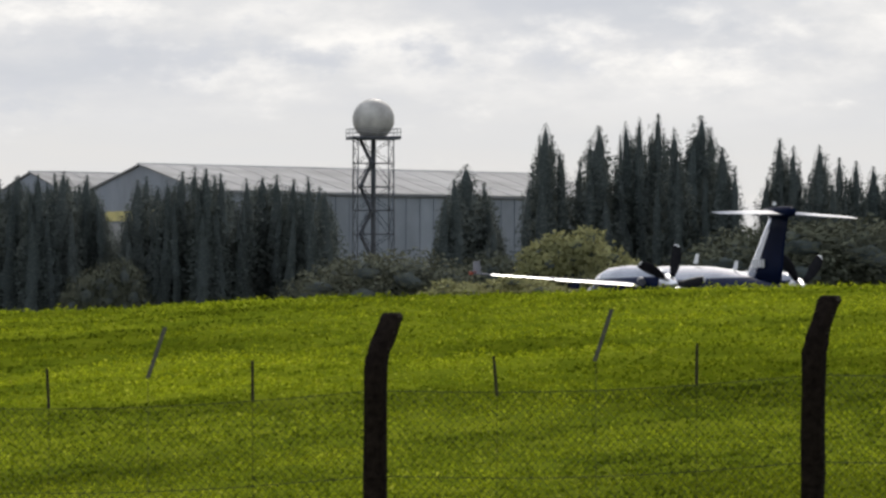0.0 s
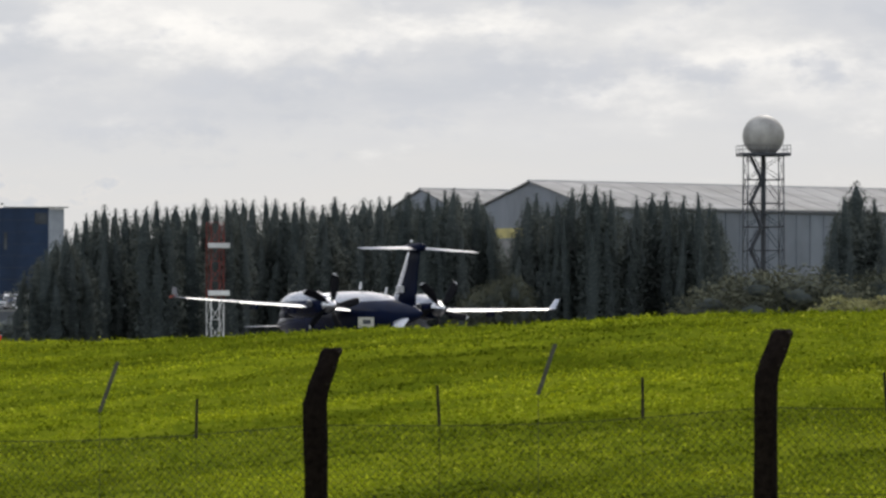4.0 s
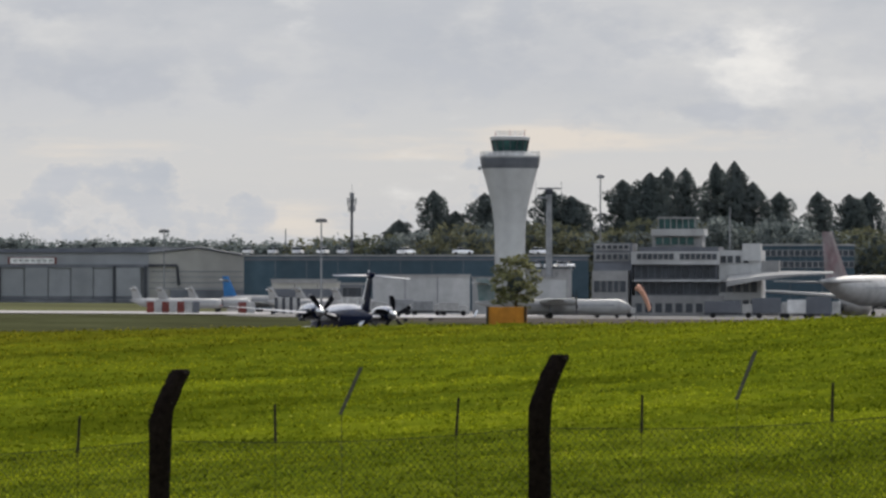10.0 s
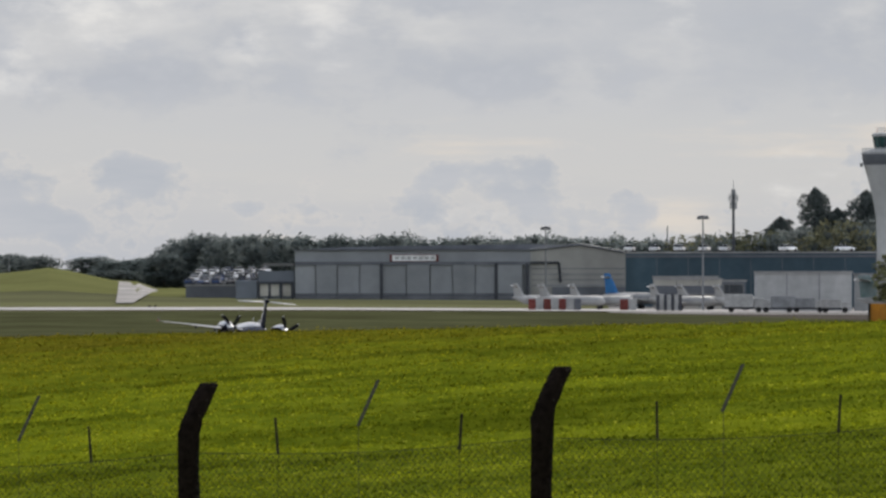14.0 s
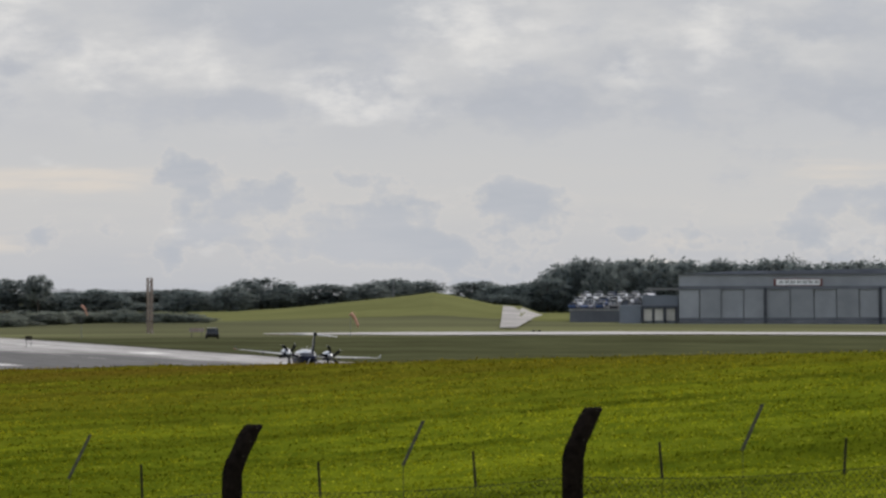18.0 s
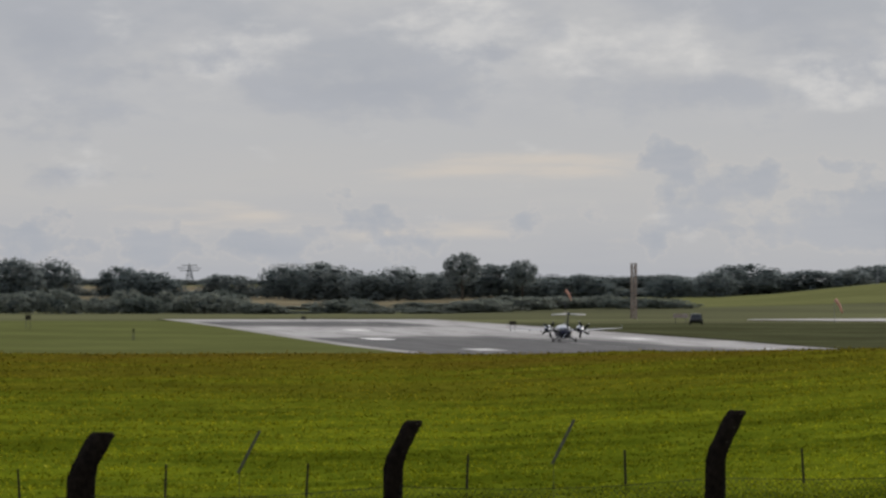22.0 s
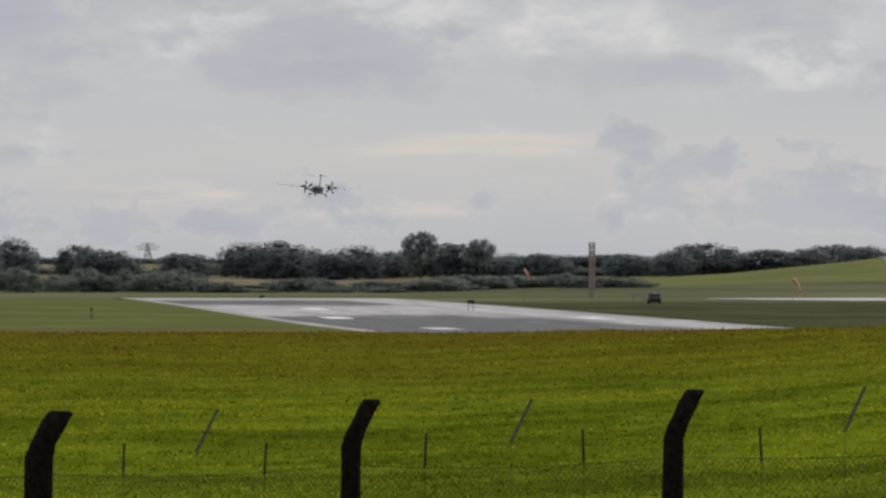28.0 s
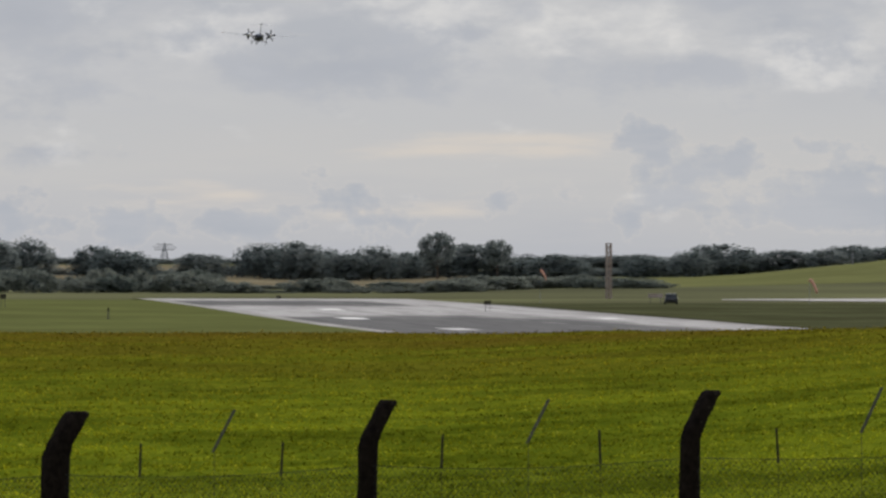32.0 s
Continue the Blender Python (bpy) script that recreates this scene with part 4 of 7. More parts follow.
def concrete_post(k, seed):
    rnd = random.Random(seed)
    x, y, top = fence_place(k)
    g = land(x, y) - 0.05
    h = top - g
    rx, ry = rnd.uniform(-0.8, 0.8), rnd.uniform(-0.8, 0.8)
    turn = pose(0, 0, 0, 0, 0, -math.degrees(CRANK_TURN))
    off = (turn @ pose(0, 0, 0, rx, ry, 0)).to_3x3() @ Vector((0, OUT, h)) - turn.to_3x3() @ Vector((0, OUT, h))
    ob = thing("fence_post", pose(x - off.x, y - off.y, g, 0, 0, -math.degrees(CRANK_TURN)) @ pose(0, 0, 0, rx, ry, 0), "weathered concrete fence post, darkened as backlit, with a cranked top", "fence post", "posts along the fence")
    bend = h - CRANK - 0.02
    stout = 1.42 if k == 9 else 1.0
    rows = [(0.0, bend * i / 8, 0.066 - 0.003 * i / 8) for i in range(8)]
    rows += [(0.006, bend - 0.03, 0.064), (0.03, bend + 0.035, 0.063)]
    rows += [(OUT * i / 5, bend + (CRANK + 0.02) * i / 5, 0.062 - 0.004 * i / 5) for i in range(1, 5)]
    rows += [(OUT * 0.95, bend + CRANK * 0.97, 0.06), (OUT * 0.99, bend + CRANK + 0.01, 0.056), (OUT + 0.005, bend + CRANK + 0.024, 0.044)]
    bm = bmesh.new()
    loft(bm, [crank_ring(cy, z, r * stout, [rnd.uniform(-0.007, 0.007) for _ in range(16)]) for cy, z, r in rows])
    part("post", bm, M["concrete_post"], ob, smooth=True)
    for q in (0.25, 0.6, 0.92):
        bm = bmesh.new()
        rod(bm, (-0.075, OUT * q, bend + CRANK * q + 0.02), (0.075, OUT * q, bend + CRANK * q + 0.02), 0.006, 0.006, 5)
        part("wire_tie", bm, M["rust"], ob)
    return ob


def steel_stake(k, seed):
    """A thin intermediate post of angle steel with the same crank."""
    rnd = random.Random(seed)
    x, y, top = fence_place(k)
    top -= 0.032
    g = land(x, y) - 0.05
    h = top - g
    ob = thing("fence_stake", pose(x, y, g, 0, 0, -math.degrees(CRANK_TURN)), "thin grey steel fence stake with a cranked arm", "fence stake", "stakes between the posts")
    bend = h - CRANK
    bm = bmesh.new()
    rod(bm, (0, 0, 0), (0, 0, bend - 0.02), 0.0022, 0.0022, 6)
    part("upright", bm, M["stake"], ob)
    bm = bmesh.new()
    lean = rnd.uniform(0.95, 1.05)
    loft(bm, [[Vector((a, OUT + OUT * (q - 1) * lean + b, bend - 0.02 + (CRANK + 0.02) * q)) for a, b in ((-0.014, -0.012), (0.014, -0.012), (0.014, -0.004), (-0.004, -0.004), (-0.004, 0.012), (-0.014, 0.012))] for q in (0, 0.5, 1)])
    part("arm", bm, M["stake"], ob, "bent grey-brown steel arm")
    return ob


def dropper(k, seed, up):
    rnd = random.Random(seed)
    x, y, top = fence_place(k)
    g = land(x, y) - 0.05
    ob = thing("fence_dropper", pose(x, y, g, 0, 0, -math.degrees(CRANK_TURN)), "short thin rusty steel rod standing in the fence", "fence rod", "rods in the fence")
    h, lean = top - g - 0.29 + up, rnd.uniform(-0.03, 0.03)
    bm = bmesh.new()
    rod(bm, (lean, OUT, 0), (lean, OUT, h - 0.26), 0.002, 0.002, 6)
    rod(bm, (lean, OUT, h - 0.26), (0, OUT, h), 0.011, 0.009, 6)
    part("rod", bm, M["rust"], ob)
    return ob


def mesh_top(k):
    x, y, top = fence_place(k)
    return x, y, top - CRANK - 0.19


def chain_link():
    """One bay after another of woven wire, with its line wires."""
    ob = thing("chain_link_fence", Matrix(), "sagging grey chain-link wire mesh between concrete posts", "fence")
    for k in range(-1, 11):
        verts, faces = [], []

        def wire(pts, r):
            base = len(verts)
            for x, y, z in pts:
                for a, b in ((r, 0), (-0.5 * r, 0.87 * r), (-0.5 * r, -0.87 * r)):
                    verts.append((x + a, y, z + b))
            for i in range(len(pts) - 1):
                for j in range(3):
                    q = (j + 1) % 3
                    faces.append((base + 3 * i + j, base + 3 * i + q, base + 3 * i + 3 + q, base + 3 * i + 3 + j))

        cell, n = 0.0275, 112
        for i in range(n):
            pts = []
            for j in range(31):
                kk = k + (i + (j + i) % 2 * 1.02) / n
                x, y, t = mesh_top(kk)
                sag = 0.05 * math.sin(math.pi * (kk - k)) + 0.012 * math.sin(kk * 37)
                pts.append((x, y + 0.004 * (j % 2), t - sag - j * cell))
            wire(pts, 0.0015)
        bm_wires = []
        for dz in (0.0, -0.55):
            wire([(lambda p, q: (p[0], p[1], p[2] + dz - 0.05 * math.sin(math.pi * q)))(mesh_top(k + q), q) for q in np.linspace(0, 1, 9)], 0.003)
        me = bpy.data.meshes.new("mesh_panel")
        me.from_pydata(verts, [], faces)
        me.materials.append(M["wire"])
        me.update()
        pn = new("mesh_panel", me)
        pn.parent = ob
    return ob


for k in range(-1, 12):
    concrete_post(k, 40 + k)
for k in range(-1, 11):
    steel_stake(bay_of(STAKE_AT[k + 1]), 70 + k)
for i, b in enumerate(ROD_AT):
    dropper(bay_of(b), 90 + i, 0.02 if i % 3 else -0.01)
chain_link()

# ---------------------------------------------------------------- trees
def unit_ball():
    bm = bmesh.new()
    bmesh.ops.create_icosphere(bm, subdivisions=1, radius=1.0)
    v = np.array([p.co[:] for p in bm.verts])
    f = [[p.index for p in q.verts] for q in bm.faces]
    bm.free()
    return v, f


BALL_V, BALL_F = unit_ball()


def crown_mesh(name, balls, plumes, leaves, size, mat_, seed, heart, upright=1.0):
    """A crown as one mesh: dense hearts of foliage (balls: centre and radii; plumes: centre line and radii)
    with many small bent leaves standing out of them."""
    rng = np.random.default_rng(seed)
    verts, norms, faces, pts, ways, sizes = [], [], [], [], [], []
    count = 0

    def outward(p, c):
        o = p - c
        return o / (np.linalg.norm(o, axis=1)[:, None] + 1e-6)

    whole = sum(b[3] ** 2 for b in balls) + 1e-6
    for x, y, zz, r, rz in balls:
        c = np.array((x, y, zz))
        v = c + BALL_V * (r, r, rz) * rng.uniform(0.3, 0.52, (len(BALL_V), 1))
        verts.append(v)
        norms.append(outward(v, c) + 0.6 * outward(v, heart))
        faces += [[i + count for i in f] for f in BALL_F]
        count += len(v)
        k = max(6, int(leaves * r * r / whole))
        d = rng.normal(size=(k, 3))
        d /= np.linalg.norm(d, axis=1)[:, None]
        p = c + d * (r, r, rz) * rng.uniform(0.55, 1.1, (k, 1))
        pts.append(p)
        ways.append(d + 0.6 * outward(p, heart))
        sizes.append(np.ones(k))
    for rows in plumes:
        sides, base = 9, count
        span_ = rows[-1][2] - rows[0][2]
        for x, y, zz, r in (rows if len(rows) > 6 else ()):
            t = np.arange(sides) * math.tau / sides
            rr = r * rng.uniform(0.25, 0.6, sides)
            verts.append(np.stack([x + rr * np.cos(t), y + rr * np.sin(t), np.full(sides, zz) + rng.uniform(-0.2, 0.2, sides)], 1))
            norms.append(np.stack([np.cos(t), np.sin(t), np.full(sides, 0.25)], 1) + 0.5 * np.array((x, y, 0)) / 2.0)
            count += sides
        for j in range(len(rows) - 1 if len(rows) > 6 else 0):
            for i in range(sides):
                q = (i + 1) % sides
                faces.append([base + j * sides + i, base + j * sides + q, base + (j + 1) * sides + q, base + (j + 1) * sides + i])
        k = int(leaves * span_ * (0.1 + 1.6 * max(r[3] for r in rows)))
        q, t = rng.random(k), rng.random(k) * math.tau
        zs = rows[0][2] + span_ * q
        cx, cy, cr = (np.interp(zs, [r[2] for r in rows], [r[i] for r in rows]) for i in (0, 1, 3))
        rr = cr * np.sqrt(rng.uniform(0.15, 1.15, k)) * (1 + 0.16 * np.sin(3 * t + 1.1 * zs)) + 0.02
        sizes.append(np.clip(cr / 0.45, 0.4, 1.0))
        pts.append(np.stack([cx + rr * np.cos(t), cy + rr * np.sin(t), zs + 0.25], 1))
        ways.append(np.stack([np.cos(t) + 0.25 * cx, np.sin(t) + 0.25 * cy, np.full(k, 0.25)], 1))
    p, w = np.concatenate(pts), np.concatenate(ways)
    n = len(p)
    w[:, 2] = np.maximum(w[:, 2], -0.1) + 0.15
    w = w / np.linalg.norm(w, axis=1)[:, None] + rng.normal(size=(n, 3)) * 0.15
    w /= np.linalg.norm(w, axis=1)[:, None]
    a = rng.normal(size=(n, 3)) * (1, 1, upright)
    a /= np.linalg.norm(a, axis=1)[:, None]
    b = rng.normal(size=(n, 3))
    b -= (b * a).sum(1)[:, None] * a
    b /= np.linalg.norm(b, axis=1)[:, None]
    s = size * rng.uniform(0.55, 1.25, size=(n, 1)) * np.concatenate(sizes)[:, None]
    c = np.cross(a, b) * s * 0.2
    v = np.stack([p - a * s - b * s * 0.55, p - a * s * 0.3 + b * s * 0.65 + c, p + a * s * 1.3], axis=1)
    flip = (np.cross(v[:, 1] - v[:, 0], v[:, 2] - v[:, 0]) * w).sum(1) < 0
    v[flip] = v[flip][:, ::-1]
    faces += (np.arange(n * 3).reshape(-1, 3) + count).tolist()
    vv = np.concatenate(verts + [v.reshape(-1, 3)])
    nn = np.concatenate(norms + [np.repeat(w, 3, axis=0)])
    nn[:count, 2] = np.maximum(nn[:count, 2], -0.1)
    nn /= np.linalg.norm(nn, axis=1)[:, None]
    me = bpy.data.meshes.new(name)
    me.from_pydata(vv.tolist(), [], faces)
    me.materials.append(mat_)
    # Hearts take the darker green that stands in for inner shade.
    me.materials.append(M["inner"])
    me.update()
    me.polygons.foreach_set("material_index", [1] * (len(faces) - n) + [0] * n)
    me.polygons.foreach_set("use_smooth", [True] * len(me.polygons))
    me.normals_split_custom_set_from_vertices(nn.tolist())
    return me


def limbs(bm, rnd, h, r, n, spread, low=0.25, rise=0.5):
    rod(bm, (0, 0, -0.4), (0, 0, h * 0.55), r, r * 0.55, 7)
    rod(bm, (0, 0, h * 0.55), (rnd.uniform(-0.3, 0.3), rnd.uniform(-0.3, 0.3), h * 0.92), r * 0.55, r * 0.1, 6)
    for i in range(n):
        z = h * (low + (0.8 - low) * i / n)
        a = rnd.uniform(0, math.tau)
        q = spread * (1 - 0.6 * i / n)
        rod(bm, (0, 0, z), (q * math.cos(a), q * math.sin(a), z + q * rise + 0.4), r * 0.4, r * 0.1, 5)


def finish_tree(name, trunk_bm, crown_me, label, category, group):
    ob = thing(name, Matrix(), label, category, group)
    part("trunk", trunk_bm, M["bark"], ob)
    shared("crown", crown_me, ob, Matrix())
    return ob


def make_poplar(seed, h, w, stems):
    """A slim column: one pointed spire with lower spires close round it, each with its own tip."""
    rnd = random.Random(seed)
    rows = []
    for i in range(stems):
        out = math.sqrt(i / stems)
        a = i * 2.39996 + seed
        top = h * (1.0 if i == 0 else 0.98 - 0.32 * out * rnd.uniform(0.2, 1.1))
        reach, fat = 0.3 * w * out, w * (0.3 if i == 0 else rnd.uniform(0.19, 0.26))
        sway = rnd.uniform(-0.05, 0.05) * w
        line = []
        for j in range(19):
            q = 1 - (1 - j / 18) ** 1.3
            r = reach * min(1, 0.5 + 2.2 * q) * (1 - 0.15 * q * q) + sway * math.sin(6 * q + i)
            taper = max(0.0, 1 - max(0.0, (q - 0.35) / 0.65) ** 3.2) ** 0.8 * (1.05 - 0.3 * q)
            girth = fat * min(1, 0.55 + 2.0 * q) * taper * rnd.uniform(0.82, 1.12)
            line.append((r * math.cos(a), r * math.sin(a), 0.1 + (top - 0.1) * q, max(0.03, girth)))
        rows.append(line)
        for _ in range(3):
            j = rnd.randrange(6, 15)
            x, y, z, r = line[j]
            t, long = rnd.uniform(0, math.tau), h * rnd.uniform(0.05, 0.1)
            rows.append([(x + (0.75 * r + 0.02 * w * s) * math.cos(t), y + (0.75 * r + 0.02 * w * s) * math.sin(t), z + long * s, max(0.02, 0.07 * w * (1 - s) ** 0.6)) for s in (0, 0.25, 0.5, 0.75, 1)])
    bm = bmesh.new()
    limbs(bm, rnd, h * 0.7, 0.12, 7, w * 0.2, 0.15, 1.6)
    me = crown_mesh("crown", [], rows, 84, 0.1, M["poplar"], seed, np.zeros(3), 3.0)
    return finish_tree("poplar_tree", bm, me, "dark green tall narrow poplar tree", "tree", "poplars behind the airfield")


def make_broad(seed, h, w, mat_, label, name="broadleaf_tree", size=0.4, count=2700, base=0.08, clumps=24, group="trees beyond the airfield", chunk=(0.2, 0.36)):
    rnd = random.Random(seed)
    mid, half = h * (0.5 + 0.5 * base), h * (0.5 - 0.5 * base)
    balls = [(0, 0, mid, 0.4 * w, 0.88 * half)]
    for k in range(clumps):
        r = 0.5 * w * rnd.uniform(*chunk)
        lift = 1 - 1.75 * ((k + 0.5) / clumps) ** 1.05
        a, q = k * 2.39996 + rnd.uniform(-0.3, 0.3), math.sqrt(max(0.05, 1 - lift * lift)) * rnd.uniform(0.85, 1.05)
        zr = min(0.85 * r, 0.3 * h)
        balls.append(((0.5 * w - r * 0.8) * q * math.cos(a), (0.5 * w - r * 0.8) * q * math.sin(a), max(zr * 0.3, mid + (half - zr * 0.7) * lift * rnd.uniform(0.88, 1.0)), r, zr))
    bm = bmesh.new()
    limbs(bm, rnd, h * 0.9, 0.02 * h, 8, w * 0.3, 0.25, 0.6)
    me = crown_mesh("crown", balls, [], count, size, mat_, seed, np.array((0, 0, 0.4 * h)))
    return finish_tree(name, bm, me, label, "tree", group)


def make_pine(seed, h, w, sprays=26, label="dark conifer with a dense ragged upright crown"):
    rnd = random.Random(seed)

    def girth(q):
        return 0.37 * w * min(1, 0.6 + 1.5 * q) * max(0, 1 - q ** 3.6) ** 0.65

    rows = [[(0.05 * w * math.sin(6 * i / 13 + seed), 0.05 * w * math.cos(5 * i / 13), h * (0.05 + 0.92 * i / 13), max(0.05, girth(i / 13) * rnd.uniform(0.8, 1.1))) for i in range(14)]]
    for k in range(sprays):
        q = 0.1 + 0.82 * ((k + 0.5) / sprays)
        a = k * 2.39996 + rnd.uniform(-0.4, 0.4)
        r0 = girth(q) * rnd.uniform(0.7, 1.05)
        long = h * rnd.uniform(0.06, 0.12)
        r = w * rnd.uniform(0.1, 0.17)
        c, t = math.cos(a), math.sin(a)
        rows.append([((r0 + 0.04 * w * j) * c, (r0 + 0.04 * w * j) * t, h * q * 0.95 + long * (j - 0.3), max(0.03, r * math.sin(math.pi * (0.2 + 0.75 * j)))) for j in (0, 0.25, 0.5, 0.75, 1)])
    bm = bmesh.new()
    limbs(bm, rnd, h * 0.9, 0.016 * h, 12, w * 0.3, 0.3, 0.2)
    me = crown_mesh("crown", [], rows, 60, 0.22, M["pine"], seed, np.zeros(3), 1.2)
    return finish_tree("conifer_tree", bm, me, label, "tree", "conifers behind the terminal")


def plant(kind, b, d, h_scale, w_scale=None, turn=None, sink=0.0, label=""):
    """A copy of a tree on the ground there."""
    p = at(b, d)
    t = copy_thing(kind, pose(p.x, p.y, p.z - sink, 0, 0, (b * 7.3 + d * 3.1) % 360 if turn is None else turn))
    w_scale = h_scale if w_scale is None else w_scale
    t.scale = (w_scale, w_scale, h_scale)
    if label:
        tagged(t, label)
    return t


def drop(ob):
    for o in (*ob.children_recursive, ob):
        bpy.data.objects.remove(o)


POPLARS = [make_poplar(11 + i, 18.0, 2.9, n) for i, n in enumerate((4, 6, 5, 3, 5))]
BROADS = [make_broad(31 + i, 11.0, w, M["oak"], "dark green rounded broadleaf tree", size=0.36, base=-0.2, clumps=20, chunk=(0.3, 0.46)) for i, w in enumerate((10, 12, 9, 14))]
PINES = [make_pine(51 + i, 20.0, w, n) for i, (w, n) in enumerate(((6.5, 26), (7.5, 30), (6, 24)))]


def tall(kind, b, d, e, w=None, native=18.0, label=""):
    """A tree there whose top reaches the elevation e; w: its width in bearing units."""
    p = at(b, d)
    h = EYE + e * U * d - p.z
    ws = None if w is None else 1.1 * w * U * d / (kind.children[1].dimensions.x or 4)
    return plant(kind, b, d, h / native, ws, label=label)


TREE_LINE = ((-5640, 38, 70), (-5560, 34, 80), (-5490, 44, 60), (-5415, 40, 66), (-5301, 28, 48), (-5248, 20, 76), (-5113, 15, 58), (-5008, 32, 70), (-4953, 36, 74),
             (-4898, 22, 60), (-4858, 15, 50), (-4810, 27, 78), (-4757, 17, 50), (-4718, 20, 52), (-4628, 34, 72), (-4538, 5, 60), (-4478, 14, 64), (-4328, 10, 56), (-4288, 6, 56),
             (-4249, 20, 60), (-4193, 33, 84), (-4148, 20, 58), (-4074, 23, 62), (-4008, 24, 60), (-3966, 31, 78), (-3908, 28, 56), (-3815, 27, 62), (-3766, 20, 50), (-3720, 22, 50))


def plant_all():
    bpy.context.view_layer.update()
    rnd = random.Random(5)
    # poplars before the big hangars
    for i, (b, e) in enumerate(((-734, 186), (-696, 190), (-667, 192), (-649, 196), (-614, 180), (-598, 170), (-520, 180), (-504, 188), (-469, 180), (-439, 196), (-419, 203), (-399, 200), (-374, 193), (-329, 183), (-299, 186), (-274, 190), (-244, 183), (-219, 188), (-190, 160))):
        tall(POPLARS[i % 5], b, 740 + 12 * rnd.random(), e + 4, rnd.uniform(34, 44))
        if b not in (-598, -190):
            tall(POPLARS[(i + 3) % 5], b + rnd.uniform(13, 21), 756 + 14 * rnd.random(), e - rnd.uniform(6, 26), rnd.uniform(34, 46))
    for b, e, w in ((203, 280, 62), (296, 276, 75), (343, 283, 48), (368, 290, 45), (401, 297, 55), (430, 272, 50), (479, 294, 72), (514, 238, 55), (616, 254, 55), (640, 240, 45), (686, 242, 55), (721, 220, 50), (751, 214, 50), (781, 205, 55), (815, 215, 50), (850, 220, 60), (900, 210, 60), (60, 208, 75), (38, 182, 60), (92, 178, 60), (110, 95, 40)):
        tall(POPLARS[int(abs(b)) % 5], b, 800 + 20 * rnd.random(), e + 4, w * 0.72)
        for side in (-1, 1):
            tall(POPLARS[int(abs(b) + side) % 5], b + side * w * 0.2, 822 + 16 * rnd.random(), e - rnd.uniform(14, 50), w * 0.5)
    b = -1385
    while b < -590:
        e = lerp(b, (-1410, -1330, -1290, -1100, -900, -600), (70, 130, 160, 172, 178, 184)) + rnd.uniform(-14, 8)
        tall(POPLARS[rnd.randrange(5)], b, 750 + 40 * rnd.random(), e + 4, rnd.uniform(34, 48))
        b += rnd.uniform(13, 21)
    # bushes at their feet
    for b, d, e, w, k in ((-84, 720, 64, 120, 0), (-168, 725, 18, 50, 2), (-555, 735, 48, 50, 1), (-590, 735, 30, 60, 3), (120, 790, 60, 70, 2), (690, 640, 122, 190, 0), (790, 640, 118, 210, 3), (600, 650, 108, 130, 1), (880, 640, 110, 200, 2), (560, 655, 50, 110, 0)):
        tall(BUSHES[k % 2], b, d, e, w, 11.0, "dark olive bushy tree below the poplars")
    for b, d, e, w in ((222, 560, 88, 90), (256, 560, 104, 118), (150, 540, 20, 120), (40, 545, 12, 90), (372, 560, 42, 110), (412, 560, 34, 70)):
        tall(WILLOW, b, d, e, w, 9.0)
    # hotel and car park
    for b in range(-1660, -1440, 28):
        tall(BROADS[rnd.randrange(4)], b, 2350, lerp(b, (-1660, -1600, -1440), (150, 172, 168)) + rnd.uniform(-6, 6), 55, 11.0)
    for b in range(-1450, -1380, 26):
        tall(BROADS[rnd.randrange(4)], b, 2300, 138 + rnd.uniform(-6, 6), 60, 11.0)
    for b in range(-1555, -1380, 30):
        tall(BROADS[rnd.randrange(4)], b, 1250, -36 + rnd.uniform(-10, 8), 60, 11.0, "dark rounded bush at the edge of the apron")
    # conifers on the rise behind the terminal
    for i, (b, e, w) in enumerate(((-2533, 145, 55), (-2500, 108, 50), (-2448, 140, 60), (-2328, 150, 60), (-2290, 135, 70), (-2203, 164, 62), (-2153, 177, 60), (-2123, 187, 44), (-2086, 185, 46), (-2034, 196, 46), (-2003, 198, 46), (-1972, 160, 60), (-1923, 142, 60), (-1853, 143, 48), (-1800, 138, 50), (-1765, 142, 60), (-2600, 92, 50), (-2055, 130, 70))):
        tall(PINES[i % 3], b, 1700 + 30 * rnd.random(), e + 9, w * 0.74, 20.0)
    for b in range(-2880, -1700, 24):
        e = lerp(b, (-2880, -2750, -2560, -2450, -2300, -2100, -1900, -1720), (56, 62, 74, 92, 96, 100, 94, 80)) + rnd.uniform(-22, 12)
        tall(BROADS[rnd.randrange(4)] if rnd.random() < 0.5 else WILLOW2, b, (1640 if b > -2760 else 1790) + 40 * rnd.random(), e, rnd.uniform(48, 80), 11.0)
    # woods beyond the grey hangar
    b = -3780
    while b < -2850:
        e = lerp(b, (-3780, -3700, -3640, -3500, -3230, -3200, -3170, -3080, -3040, -2960, -2850), (12, 40, 70, 66, 68, 55, 72, 58, 68, 60, 66)) + rnd.uniform(-12, 4)
        tall(BROADS[rnd.randrange(4)], b, 1950 + 60 * rnd.random(), e, rnd.uniform(40, 66), 11.0)
        b += rnd.uniform(14, 24)
    # the long tree line at the far end
    for i, (b, e, w) in enumerate(TREE_LINE):
        tall(BROADS[i % 4], b, 1990 + 40 * rnd.random(), e + 3, w * 0.86, 11.0)
    b = -5700
    while b < -3700:
        e = lerp(b, (-5700, -5300, -4900, -4500, -4100, -3700), (-2, -8, -6, -12, 2, 8)) + rnd.uniform(-14, 3)
        tall(BROADS[rnd.randrange(4)], b, 2050 + 40 * rnd.random(), e, rnd.uniform(36, 60), 11.0)
        b += rnd.uniform(22, 38)
